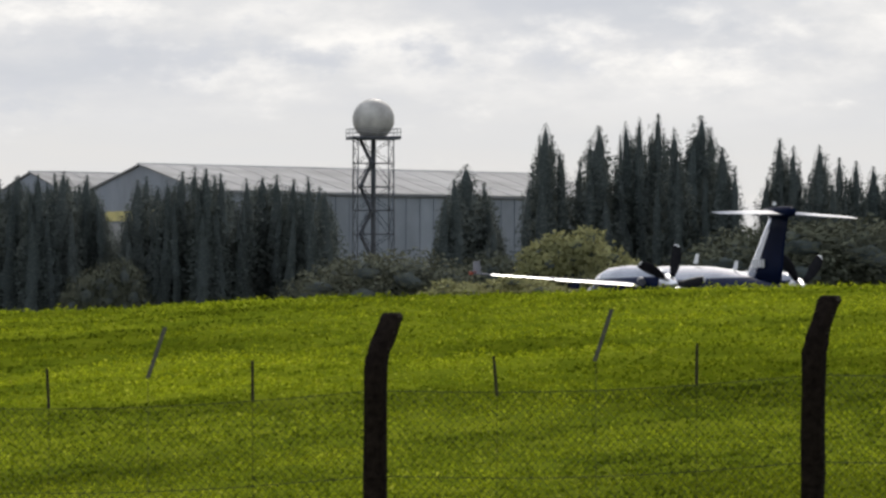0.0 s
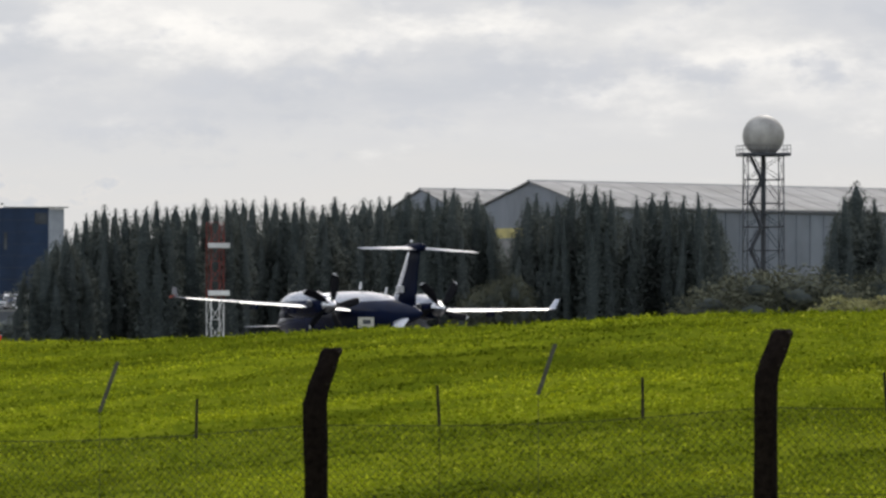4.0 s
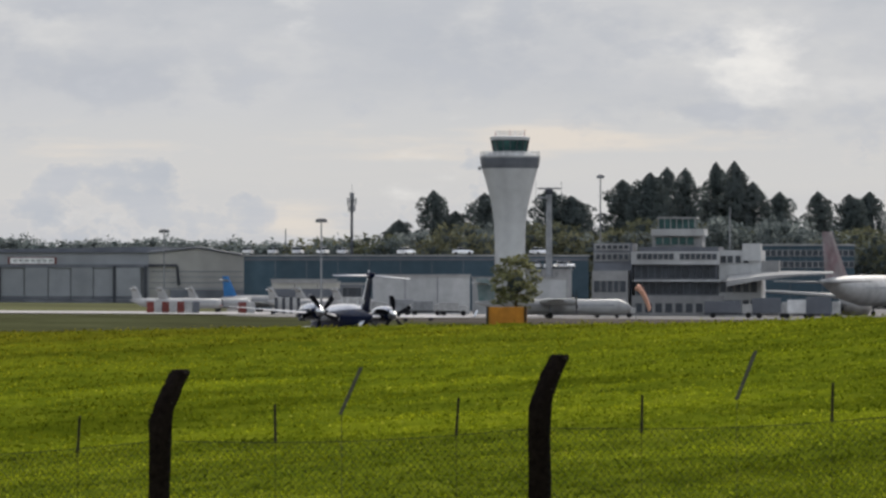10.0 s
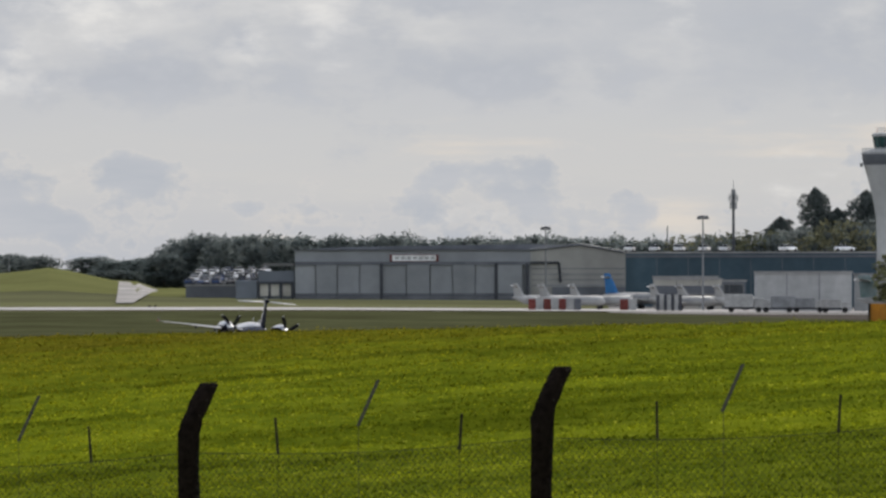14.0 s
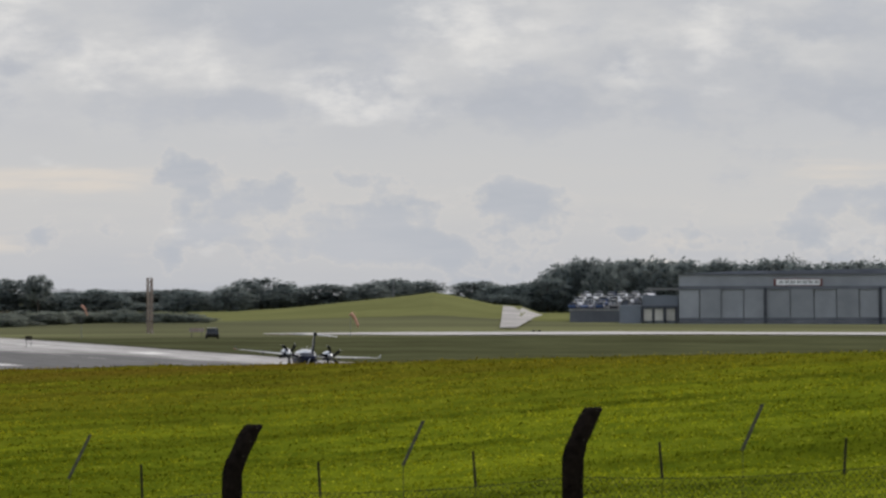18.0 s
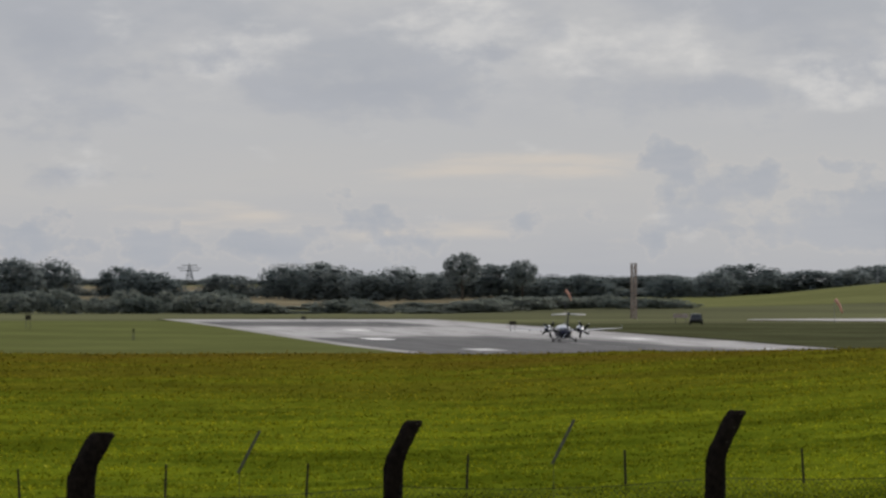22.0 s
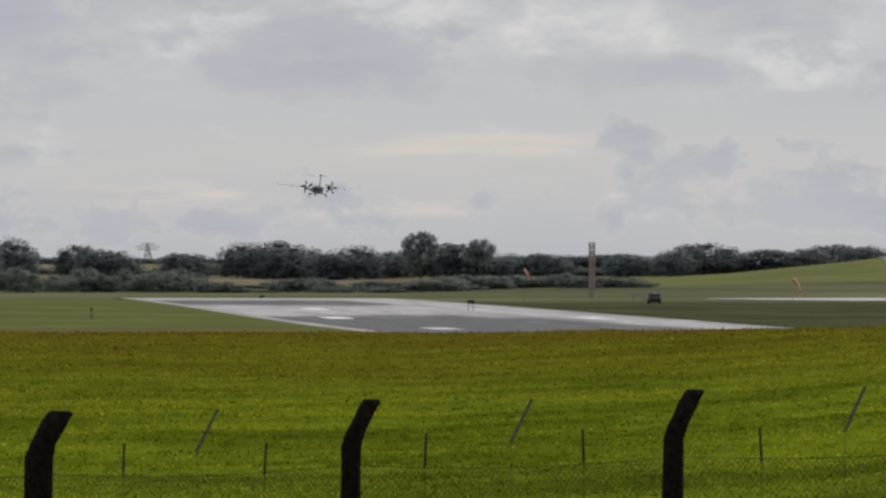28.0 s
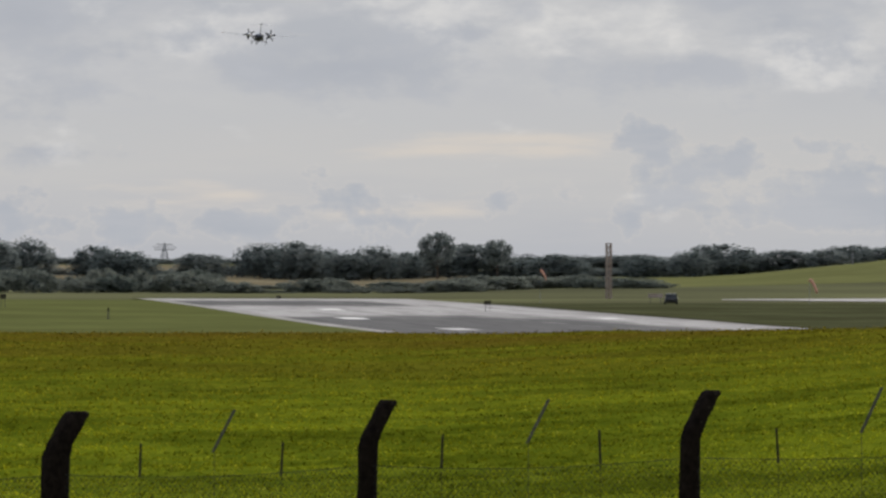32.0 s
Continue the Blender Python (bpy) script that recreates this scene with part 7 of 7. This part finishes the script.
M["jet_white"] = surf("airliner_white_paint", (0.36, 0.36, 0.355), (0.43, 0.43, 0.42), 0.6, 0.15, 0.4, bump=0.0, spread=0.05)
M["jet_trim"] = surf("airliner_grey_trim", (0.3, 0.31, 0.33), (0.38, 0.39, 0.4), 0.6, 0.2, 0.4, bump=0.0)
M["fin_maroon"] = surf("grey_and_maroon_fin_paint", (0.3, 0.27, 0.28), (0.11, 0.035, 0.05), 0.18, 0.3, 0.4, bump=0.0, spread=0.0)
M["fin_blue"] = surf("bright_blue_fin_paint", (0.03, 0.16, 0.42), (0.05, 0.22, 0.5), 0.5, 0.3, 0.4, bump=0.0)
M["fin_teal"] = surf("grey_green_fin_paint", (0.3, 0.36, 0.36), (0.12, 0.2, 0.2), 0.5, 0.3, 0.4, bump=0.0)

airliner(-1727, 1500, 25, 61, 5.9, 58, 9.5, "wide", "large white airliner with a maroon-marked grey fin, parked", M["fin_maroon"], 4.9)
airliner(-2322, 1345, 86, 27, 2.7, 26, 4.2, "prop", "white turboprop airliner with a grey-green fin, parked", M["fin_teal"], 1.9)
for b, nose, ln, fm, lab in ((-3012, 82, 12.5, M["jet_white"], "small white business jet parked on the apron"), (-2912, 84, 12.5, M["jet_white"], "small white business jet parked on the apron"), (-2715, 84, 14.0, M["jet_white"], "small white business jet parked on the apron")):
    airliner(b, 1480, nose, ln, 1.9, 13, 2.7, "biz", lab, fm, 1.7)
for b, nose in ((-2965, 86), (-2770, 80), (-2655, 85)):
    airliner(b, 1465, nose, 12.5, 1.9, 13, 2.7, "biz", "small white business jet parked on the apron", M["jet_white"], 1.7)
airliner(-2838, 1500, 80, 15.5, 2.3, 16, 4.2, "biz", "white jet with a bright blue tail, parked", M["fin_blue"], 2.1)


# ---------------------------------------------------------------- vehicles
def car_paint(name, c):
    return surf(name, c, tuple(min(1, x * 1.15) for x in c), 1.5, 0.5, 0.3, 0.75, 0.0, spread=0.05, coat=1.0, spec=0.6)


PAINTS = [car_paint("silver_car_paint", (0.75, 0.76, 0.78)), car_paint("black_car_paint", (0.02, 0.02, 0.023)), car_paint("white_car_paint", (0.9, 0.9, 0.9)), car_paint("blue_car_paint", (0.03, 0.06, 0.16)), car_paint("red_car_paint", (0.25, 0.03, 0.03))]
M["car_glass"] = surf("car_glass", (0.02, 0.025, 0.03), (0.03, 0.035, 0.04), 1, 0.5, 0.05, bump=0.0)


def make_car(paint, label, tall_=0.0):
    ob = thing("car", Matrix(), label, "car", "parked cars")
    bm = bmesh.new()
    prof = [(-2.1, 0.45, 0.75), (-2.05, 0.3, 0.92), (-1.2, 0.25, 0.98), (0.9, 0.25, 0.98), (1.9, 0.3, 0.82), (2.12, 0.4, 0.6)]
    loft(bm, [[Vector((x, y, z)) for y, z in ((-0.85, lo), (0.85, lo), (0.88, (lo + hi) / 2), (0.8, hi), (-0.8, hi), (-0.88, (lo + hi) / 2))] for x, lo, hi in prof])
    part("body", bm, paint, ob, smooth=False)
    bm = bmesh.new()
    t = 1.46 + tall_
    loft(bm, [[Vector((x, -w, z)) for x, z in ((-1.7, 0.93), (1.1, 0.95), (0.35, t - 0.04), (-1.25, t - 0.03))] for w in (0.78,)] + [[Vector((x, 0.78, z)) for x, z in ((-1.7, 0.93), (1.1, 0.95), (0.35, t - 0.04), (-1.25, t - 0.03))]])
    part("cabin_glass", bm, M["car_glass"], ob)
    part("roof", boxes((-1.22, 0.3, -0.68, 0.68, t - 0.05, t + 0.02), bevel=0.03), paint, ob)
    for x in (-1.3, 1.35):
        for y in (-0.8, 0.8):
            bm = bmesh.new()
            lathe(bm, [(0.2, -0.1), (0.32, -0.09), (0.32, 0.09), (0.2, 0.1)], 12)
            part("wheel", bm, M["tyre"], ob).matrix_basis = pose(x, y, 0.32, 90, 0, 0)
    return ob


CARS = [make_car(p, f"{n} hatchback car in a packed car park") for p, n in zip(PAINTS, ("silver", "black", "white", "dark blue", "dark red"))]


def park(k, b, d, z, turn):
    x, y = flat_xy(b, d)
    return copy_thing(CARS[k], pose(x, y, z, 0, 0, turn))


def deck(b0, b1, d, e_top, depth, mat_, label):
    u = d * U
    ob = long_block("car_park_deck", b0, b1, d, e_top, label, mat_, depth, category="car park")
    return EYE + e_top * u + 0.35


def car_parks():
    rnd = random.Random(9)
    for row in range(6):
        e = -14 + 4.2 * row
        top = deck(-1835, -1330, 1900 + 9 * row, e, 8.5, M["clad_dark"], "dark low car park tier crowded with cars")
        b = -1832.0 + rnd.uniform(0, 12)
        while b < -1338:
            park(rnd.choice((0, 0, 0, 1, 2, 2, 2, 3)), b, 1904 + 9 * row + rnd.uniform(-1, 1), top, 90 - b * U * 57.3 + rnd.choice((0, 180)) + rnd.uniform(-14, 14))
            b += rnd.uniform(17, 27)
    for i in range(5):
        top = deck(-3648 + 7 * i, -3500, 1725 + 9 * i, -24 + 5 * i, 8.5, M["clad_dark"], "low dark tier of a storage compound with cars")
        b = -3646.0 + 7 * i + rnd.uniform(0, 9)
        while b < -3506:
            park(rnd.choice((0, 0, 1, 2, 2, 3)), b, 1729 + 9 * i + rnd.uniform(-1, 1), top, 90 - b * U * 57.3 + rnd.choice((0, 180)) + rnd.uniform(-20, 20))
            b += rnd.uniform(17, 25)
    z = EYE + 33 * 1560 * U + 0.35
    for b in range(-2862, -2700, 44):
        park(rnd.choice((0, 1, 2, 2)), b, 1566, z, 90 + rnd.uniform(-4, 4))
    for b in range(-2690, -2280, 110):
        park(rnd.choice((0, 2)), b + rnd.uniform(-20, 20), 1566, z, rnd.uniform(0, 180))
    for b, e in ((-2372, 10), (-2352, 10), (-2332, 9), (-2310, 9), (-2298, 9)):
        park(rnd.choice((0, 2)), b, 1504, EYE + 8 * 1500 * U + 0.36, rnd.uniform(60, 120))
    # on the far airfield and by the trees
    ob = copy_thing(CARS[1], pose(*at(-4281, 1300), 0, 0, 110))
    tagged(ob, "dark off-road patrol car on the far grass", "car")
    ob.scale = (0.95, 1.2, 1.25)
    roof = next(o for o in ob.children if o.name.startswith("roof"))
    roof.data = roof.data.copy()
    roof.data.materials[0] = M["white_paint"]
    for b in (-1440, -1416):
        tagged(copy_thing(CARS[0], pose(*at(b, 900), 0, 0, 60)), "silver car by the edge of the trees")


car_parks()
for c in CARS:
    drop(c)


def truck(b, d, turn, mat_, label, long=7.0, high=3.2):
    p = at(b, d)
    ob = thing("airport_truck", pose(p.x, p.y, p.z, 0, 0, turn - b * U * 57.3), label, "truck", "ground vehicles on the apron")
    part("cargo_body", boxes((-long / 2, long * 0.22, -1.2, 1.2, 0.9, high), bevel=0.06), mat_, ob)
    part("cab", boxes((long * 0.24, long / 2, -1.1, 1.1, 0.7, high * 0.8), bevel=0.12), M["barrier_white"], ob)
    part("windscreen", boxes((long / 2 - 0.04, long / 2 + 0.02, -0.95, 0.95, high * 0.48, high * 0.72)), M["car_glass"], ob)
    part("chassis", boxes((-long / 2, long / 2, -0.9, 0.9, 0.55, 0.88)), M["steel_dark"], ob)
    for x in (-long * 0.33, long * 0.36):
        for y in (-1.0, 1.0):
            bm = bmesh.new()
            lathe(bm, [(0.3, -0.15), (0.5, -0.13), (0.5, 0.13), (0.3, 0.15)], 14)
            part("wheel", bm, M["tyre"], ob).matrix_basis = pose(x, y, 0.5, 90, 0, 0)


for b, d, t, mt, lab, ln, hg in ((-2660, 1400, 0, "barrier_white", "white box truck parked on the apron", 7, 3.2), (-2600, 1400, 180, "steel_grey", "grey box truck parked on the apron", 6, 2.9), (-2548, 1405, 0, "steel_grey", "grey tanker truck parked on the apron", 6, 2.6), (-2500, 1400, 0, "barrier_white", "white service truck parked on the apron", 5, 2.4),
                                 (-1935, 1380, 0, "clad_dark", "dark ground service truck below the airliner", 7, 3.6), (-1895, 1380, 180, "white_paint", "white catering truck below the airliner", 6, 3.3), (-1845, 1375, 0, "clad_dark", "dark ground service truck below the airliner", 6, 3.8), (-2218, 1370, 0, "steel_grey", "grey tug beside the terminal", 8, 2.2), (-2010, 1390, 0, "clad_dark", "dark bus in front of the terminal", 9, 3.0)):
    truck(b, d, t, M[mt], lab, ln, hg)


def barrier(b0, b1, d, cols, label, h=2.1):
    u = d * U
    m = facing((b0 + b1) / 2, d)
    ob = thing("striped_barrier", m, label, "barrier", "striped barriers on the apron")
    n = len(cols)
    w = (b1 - b0) * u
    for i, c in enumerate(cols):
        part("barrier_panel", boxes((-w / 2 + w * i / n + 0.03, -w / 2 + w * (i + 1) / n - 0.03, -0.15, 0.15, 0.1, h), bevel=0.03), M[c], ob)
    part("foot_rail", boxes((-w / 2, w / 2, -0.3, 0.3, 0, 0.1)), M["steel_dark"], ob)


barrier(-3042, -2948, 1440, ("barrier_red", "barrier_white", "barrier_red", "barrier_white", "barrier_red", "barrier_white", "clad_dark"), "red and white striped blast barrier on the apron")
barrier(-2880, -2850, 1440, ("barrier_red", "barrier_white"), "red and white striped blast barrier on the apron")
barrier(-2816, -2770, 1430, ("steel_dark", "barrier_white", "steel_dark", "barrier_white", "steel_dark", "barrier_white", "steel_dark"), "dark and white striped blast barrier on the apron", 3.0)


# ---------------------------------------------------------------- small things at the edge of the grass
def grass_edge():
    u = 290 * U
    m = facing(-2405, 290)
    top = EYE - 56 * u - m.translation.z
    ob = thing("yellow_cabinet", m, "yellow-orange box sign with dark posts on the grass", "sign")
    part("board", boxes((-36 * u, 36 * u, -0.15, 0.15, top - 0.8, top), bevel=0.01), M["yellow_box"], ob)
    for x in (-36, 31):
        part("post", boxes((x * u, (x + 4) * u, -0.2, 0.2, -0.2, top + 0.01)), M["rust"], ob)
    m = facing(-806, 186)
    u = 186 * U
    z = EYE - 25 * u - m.translation.z
    ob = thing("marker_box", m, "small pale marker box with a dark opening", "marker")
    part("case", boxes((-14 * u, 14 * u, 0, 0.2, z - 18 * u, z)), M["render_cream"], ob)
    part("opening", boxes((-6 * u, 8 * u, -0.01, 0.05, z - 12 * u, z - 4 * u)), M["steel_dark"], ob)
    part("stand", boxes((-0.02, 0.02, 0.08, 0.12, -0.2, z - 18 * u)), M["steel_dark"], ob)
    m = facing(-1456, 188)
    z = EYE - 54 * 188 * U - m.translation.z
    ob = thing("runway_light", m, "small red obstruction lamp on the grass edge", "lamp")
    bm = bmesh.new()
    lathe(bm, [(0.05, z - 0.16), (0.075, z - 0.13), (0.075, z - 0.05), (0.03, z)], 12)
    part("lens", bm, M["red_lens"], ob)
    bm = bmesh.new()
    rod(bm, (0, 0, -0.1), (0, 0, z - 0.16), 0.03, 0.03, 6)
    part("stem", bm, M["steel_dark"], ob)
    m = facing(255, 152)
    z = EYE - 8 * 152 * U - m.translation.z
    ob = thing("marker_cone", m, "small orange marker on the grass edge", "marker")
    bm = bmesh.new()
    lathe(bm, [(0.09, 0), (0.06, z * 0.6), (0.03, max(0.1, z))], 10)
    part("cone", bm, M["orange"], ob)
    for b, d, e, w, h in ((-5462, 1180, -56, 10, 8), (-4975, 1450, -58, 8, 6), (-4605, 1150, -66, 12, 7), (-4308, 1320, -53, 26, 7), (-3712, 1500, -58, 5, 14), (-3702, 1500, -58, 5, 14), (-3690, 1480, -62, 7, 6), (-5276, 1000, -80, 3, 6)):
        u = d * U
        m = facing(b, d)
        z = EYE + e * u - m.translation.z
        red = -4400 < b < -4300
        ob = thing("marker_board", m, "dark red low marker board on the airfield grass" if red else "small dark marker board on the airfield grass", "marker", "marker boards on the airfield")
        part("board", boxes((-w * u / 2, w * u / 2, -0.05, 0.05, z - h * u, z), bevel=0.01), M["mast_faded"] if red else M["rust"], ob)
        for x in (-0.35, 0.35):
            part("leg", boxes((x * w * u - 0.04, x * w * u + 0.04, -0.04, 0.04, -0.2, z - h * u * 0.5)), M["steel_dark"], ob)


M["red_lens"] = surf("red_lamp_glass", (0.6, 0.03, 0.01), (0.75, 0.05, 0.02), 8, 2, 0.2, bump=0.0)
grass_edge()


def pylon(b, d, e):
    u = d * U
    m = facing(b, d, 15)
    h = EYE + e * u - m.translation.z
    ob = thing("power_pylon", m, "distant grey lattice power pylon", "pylon", "power pylons on the skyline")
    bm = bmesh.new()
    for sx in (-1, 1):
        for sy in (-1, 1):
            rod(bm, (sx * 1.9, sy * 1.9, 0), (sx * 0.6, sy * 0.6, h * 0.7), 0.16, 0.14, 4)
            rod(bm, (sx * 0.6, sy * 0.6, h * 0.7), (0, 0, h), 0.14, 0.1, 4)
    for i in range(7):
        q0, q1 = i / 7, (i + 1) / 7
        w0, w1 = 1.9 - 1.3 * q0, 1.9 - 1.3 * q1
        rod(bm, (-w0, -w0, h * 0.7 * q0), (w1, -w1, h * 0.7 * q1), 0.1, 0.1, 4)
        rod(bm, (w0, -w0, h * 0.7 * q0), (-w1, -w1, h * 0.7 * q1), 0.1, 0.1, 4)
    part("lattice", bm, M["steel_grey"], ob)
    for q, w in ((0.72, 5), (0.82, 6), (0.92, 4)):
        bm = bmesh.new()
        rod(bm, (-w * 0.75, 0, h * q), (w * 0.75, 0, h * q), 0.14, 0.14, 4)
        part("cross_arm", bm, M["steel_grey"], ob)


for b, d, e in ((-5177, 2900, 36), (-4568, 3600, 20), (-4535, 3600, 18)):
    pylon(b, d, e)

# ---------------------------------------------------------------- grass blades
def blade_mat():
    m, n, l, b = node_mat("grass_blades")
    n.remove(b)
    geo = n.new("ShaderNodeNewGeometry")
    tc = n.new("ShaderNodeTexCoord")
    patch = noise_node(n, l, tc.outputs["Object"], 0.12, 4)
    ln = n.new("ShaderNodeVectorMath")
    ln.operation = "LENGTH"
    l.new(tc.outputs["Object"], ln.inputs[0])
    mr = n.new("ShaderNodeMapRange")
    mr.inputs["From Min"].default_value, mr.inputs["From Max"].default_value = 170, 380
    l.new(ln.outputs["Value"], mr.inputs[0])
    green = ramp(n, l, geo.outputs["Random Per Island"], [(0, (0.12, 0.16, 0.008)), (0.6, (0.19, 0.235, 0.012)), (0.94, (0.235, 0.28, 0.02)), (1, (0.29, 0.32, 0.05))])
    dry = ramp(n, l, geo.outputs["Random Per Island"], [(0, (0.095, 0.078, 0.006)), (0.7, (0.15, 0.122, 0.012)), (1, (0.21, 0.175, 0.03))])
    sep = n.new("ShaderNodeSeparateXYZ")
    l.new(tc.outputs["Object"], sep.inputs[0])
    west = n.new("ShaderNodeMapRange")
    west.inputs["From Min"].default_value, west.inputs["From Max"].default_value, west.inputs["To Max"].default_value = -12, -70, 0.75
    l.new(sep.outputs[0], west.inputs[0])
    green = blend(n, l, west.outputs[0], green, ramp(n, l, geo.outputs["Random Per Island"], [(0, (0.15, 0.148, 0.006)), (0.6, (0.225, 0.215, 0.01)), (0.94, (0.28, 0.265, 0.02)), (1, (0.33, 0.31, 0.05))]))
    col = blend(n, l, mr.outputs[0], green, dry)
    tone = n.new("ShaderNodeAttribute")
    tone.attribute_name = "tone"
    # Low tone darkens the gaps between tussocks as shade would.
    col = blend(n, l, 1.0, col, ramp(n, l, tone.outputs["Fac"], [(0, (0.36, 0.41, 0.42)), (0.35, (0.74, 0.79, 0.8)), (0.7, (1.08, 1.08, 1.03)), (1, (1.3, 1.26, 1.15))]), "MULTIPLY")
    col = blend(n, l, 1.0, col, ramp(n, l, patch, [(0.36, (0.66, 0.67, 0.58)), (0.5, (1.08, 1.05, 1.0)), (0.64, (1.46, 1.37, 1.12))]), "MULTIPLY")
    df, tr, mx = n.new("ShaderNodeBsdfDiffuse"), n.new("ShaderNodeBsdfTranslucent"), n.new("ShaderNodeMixShader")
    l.new(col, df.inputs[0])
    l.new(col, tr.inputs[0])
    mx.inputs[0].default_value = 0.3
    l.new(df.outputs[0], mx.inputs[1])
    l.new(tr.outputs[0], mx.inputs[2])
    l.new(mx.outputs[0], n["Material Output"].inputs[0])
    return m


def make_grass(count=430000):
    """A close cover of small leaves and short blades, heaped into tussocks with gaps between."""
    rng = np.random.default_rng(3)
    bs = rng.uniform(-5650, 1650, count)
    dc = np.interp(bs, CREST_B, CREST_D)
    near = FENCE_D / np.cos(bs * U - FENCE_TURN) + 8
    d = 1 / (1 / near + (1 / (dc * 1.04) - 1 / near) * rng.random(count))
    x, y = d * np.sin(bs * U), d * np.cos(bs * U)
    xs, ys = x.tolist(), y.tolist()

    def lumps(sx, sy, seed):
        return np.array([noise.noise(Vector((a * sx, b * sy, seed))) for a, b in zip(xs, ys)])

    clump = lumps(3.4, 2.2, 5) + 0.6 * lumps(7.5, 5.0, 8)
    drift = lumps(0.45, 0.3, 0) + 0.5 * lumps(0.12, 0.09, 4)
    z = np.array([land(a, b) for a, b in zip(xs, ys)])
    deep = (0.02 + 0.095 * np.clip(clump + 0.25, 0, 1.1) * np.clip(1 + 1.1 * drift, 0.4, 1.9)) * np.interp(d, (60, 130, 400), (1, 0.8, 1.2))
    up_ = deep * np.sqrt(rng.random(count))
    size = rng.uniform(0.012, 0.024, count) * np.interp(d, (55, 120, 400), (1.15, 1.55, 3.4))
    a = rng.normal(size=(count, 3)) * (1, 1, 0.9)
    a /= np.linalg.norm(a, axis=1)[:, None]
    b = rng.normal(size=(count, 3))
    b -= (b * a).sum(1)[:, None] * a
    b /= np.linalg.norm(b, axis=1)[:, None]
    p = np.stack([x, y, z + up_], 1)
    s = size[:, None]
    verts = np.stack([p - a * s * 0.8 - b * s * 0.6, p - a * s * 0.4 + b * s * 0.7, p + a * s * 1.3], axis=1)
    turn = np.cross(verts[:, 1] - verts[:, 0], verts[:, 2] - verts[:, 0])[:, 2] < 0
    verts[turn] = verts[turn][:, ::-1]
    face = rng.normal(0, 0.42, (count, 3))
    face[:, 2] = 1
    face /= np.linalg.norm(face, axis=1)[:, None]
    # Low spots between tussocks get shade as colour; drifts vary the turf.
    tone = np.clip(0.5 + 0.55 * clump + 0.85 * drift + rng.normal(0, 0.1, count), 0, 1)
    me = bpy.data.meshes.new("grass")
    me.vertices.add(count * 3)
    me.vertices.foreach_set("co", verts.reshape(-1))
    me.loops.add(count * 3)
    me.loops.foreach_set("vertex_index", np.arange(count * 3, dtype=np.int32))
    me.polygons.add(count)
    me.polygons.foreach_set("loop_start", np.arange(0, count * 3, 3, dtype=np.int32))
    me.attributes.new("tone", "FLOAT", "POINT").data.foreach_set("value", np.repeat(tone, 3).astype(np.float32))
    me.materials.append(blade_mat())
    me.update(calc_edges=True)
    me.normals_split_custom_set_from_vertices(np.repeat(face, 3, axis=0).tolist())
    return tagged(new("grass", me), "rough tufted yellow-green grass", "grass", kind="stuff")


make_grass()

# ---------------------------------------------------------------- what moves
# seconds, metres along the runway, metres off its line, height of the wheels over the tarmac, pitch, bank
ROLL = [
    (0, 200.8, 0, 0, 0, 1.5), (1, 211.1, 0, 0, 0, 1.5), (2, 224.0, 0, 0, 0, 1.6), (3, 239.9, 0, 0, 0, 1.6), (4, 258.3, 0, 0, 0, 1.7), (5, 279.5, 0, 0, 0, 1.7),
    (6, 302.0, 0, 0, 0, 1.7), (7, 326.8, 0, 0, 0, 1.7), (8, 355.7, 0, 0, 0, 1.7), (9, 386.7, 0, 0, 0, 1.8), (10, 419.6, 0, 0, 0, 2.4), (11, 454.4, 0, 0, 0, 3.0),
    (12, 492.0, 0, 0, 0, 3.5), (13, 531.8, 0, 0, 0, 4.0), (14, 573.0, 0, 0, 0, 4.2), (15, 617.0, 0, 0, 0, 4.3), (16, 663.5, 0, 0, 0, 4.4), (17, 711.6, 0, 0, 0, 4.4),
    (18, 762, 0, 0, 0, 3.8), (19, 814.0, 0, 0, 0, 3.0), (20, 869, 0, 0, 0, 2.0), (21, 927.0, 0, 0, 0, 1.0), (22, 981.5, 0, 0, 0.8, 0), (23, 1037.8, 0, 0.25, 3.0, -1),
    (24, 1093, 0, 1.8, 4.5, -2), (25, 1148, 0, 4.35, 4.5, -2), (26, 1207, 0, 7.8, 4, 0), (27, 1268, 0, 12.5, 3.0, 2), (28, 1328, 0, 18.3, 2.2, 3),
    (29, 1387.8, 0, 25.3, 1.6, 3), (30, 1438.6, 0, 32.9, 1.0, 3), (31, 1482, 0, 41.0, 0.8, 3), (32, 1527, 0, 49.6, 0.8, 3)]


def plane_row(t, s, side, h, pitch, bank):
    s -= 0.7
    x, y = on_runway(s, side)
    z = land(*on_runway(min(s, 1040))) - 0.1
    x2, y2 = on_runway(s + 3)
    slope = math.degrees(math.atan2(land(*on_runway(s + 4)) - land(*on_runway(s - 4)), 8)) if h == 0 else 0
    m = pose(x, y, z + h, 0, 0, 90 - math.degrees(RUN_BEARING)) @ pose(0, 0, 0, bank, -pitch - slope, 0)
    return t, m


def motions():
    walk(aircraft, [plane_row(*r) for r in ROLL])
    for prop, sgn in PROPS:
        base = pose(-1.95, sgn * 2.02, 1.71)
        walk(prop, [(i * 0.2, base @ pose(0, 0, 0, 23 * sgn + 61.0 * i, 0, 0)) for i in range(161)])


motions()
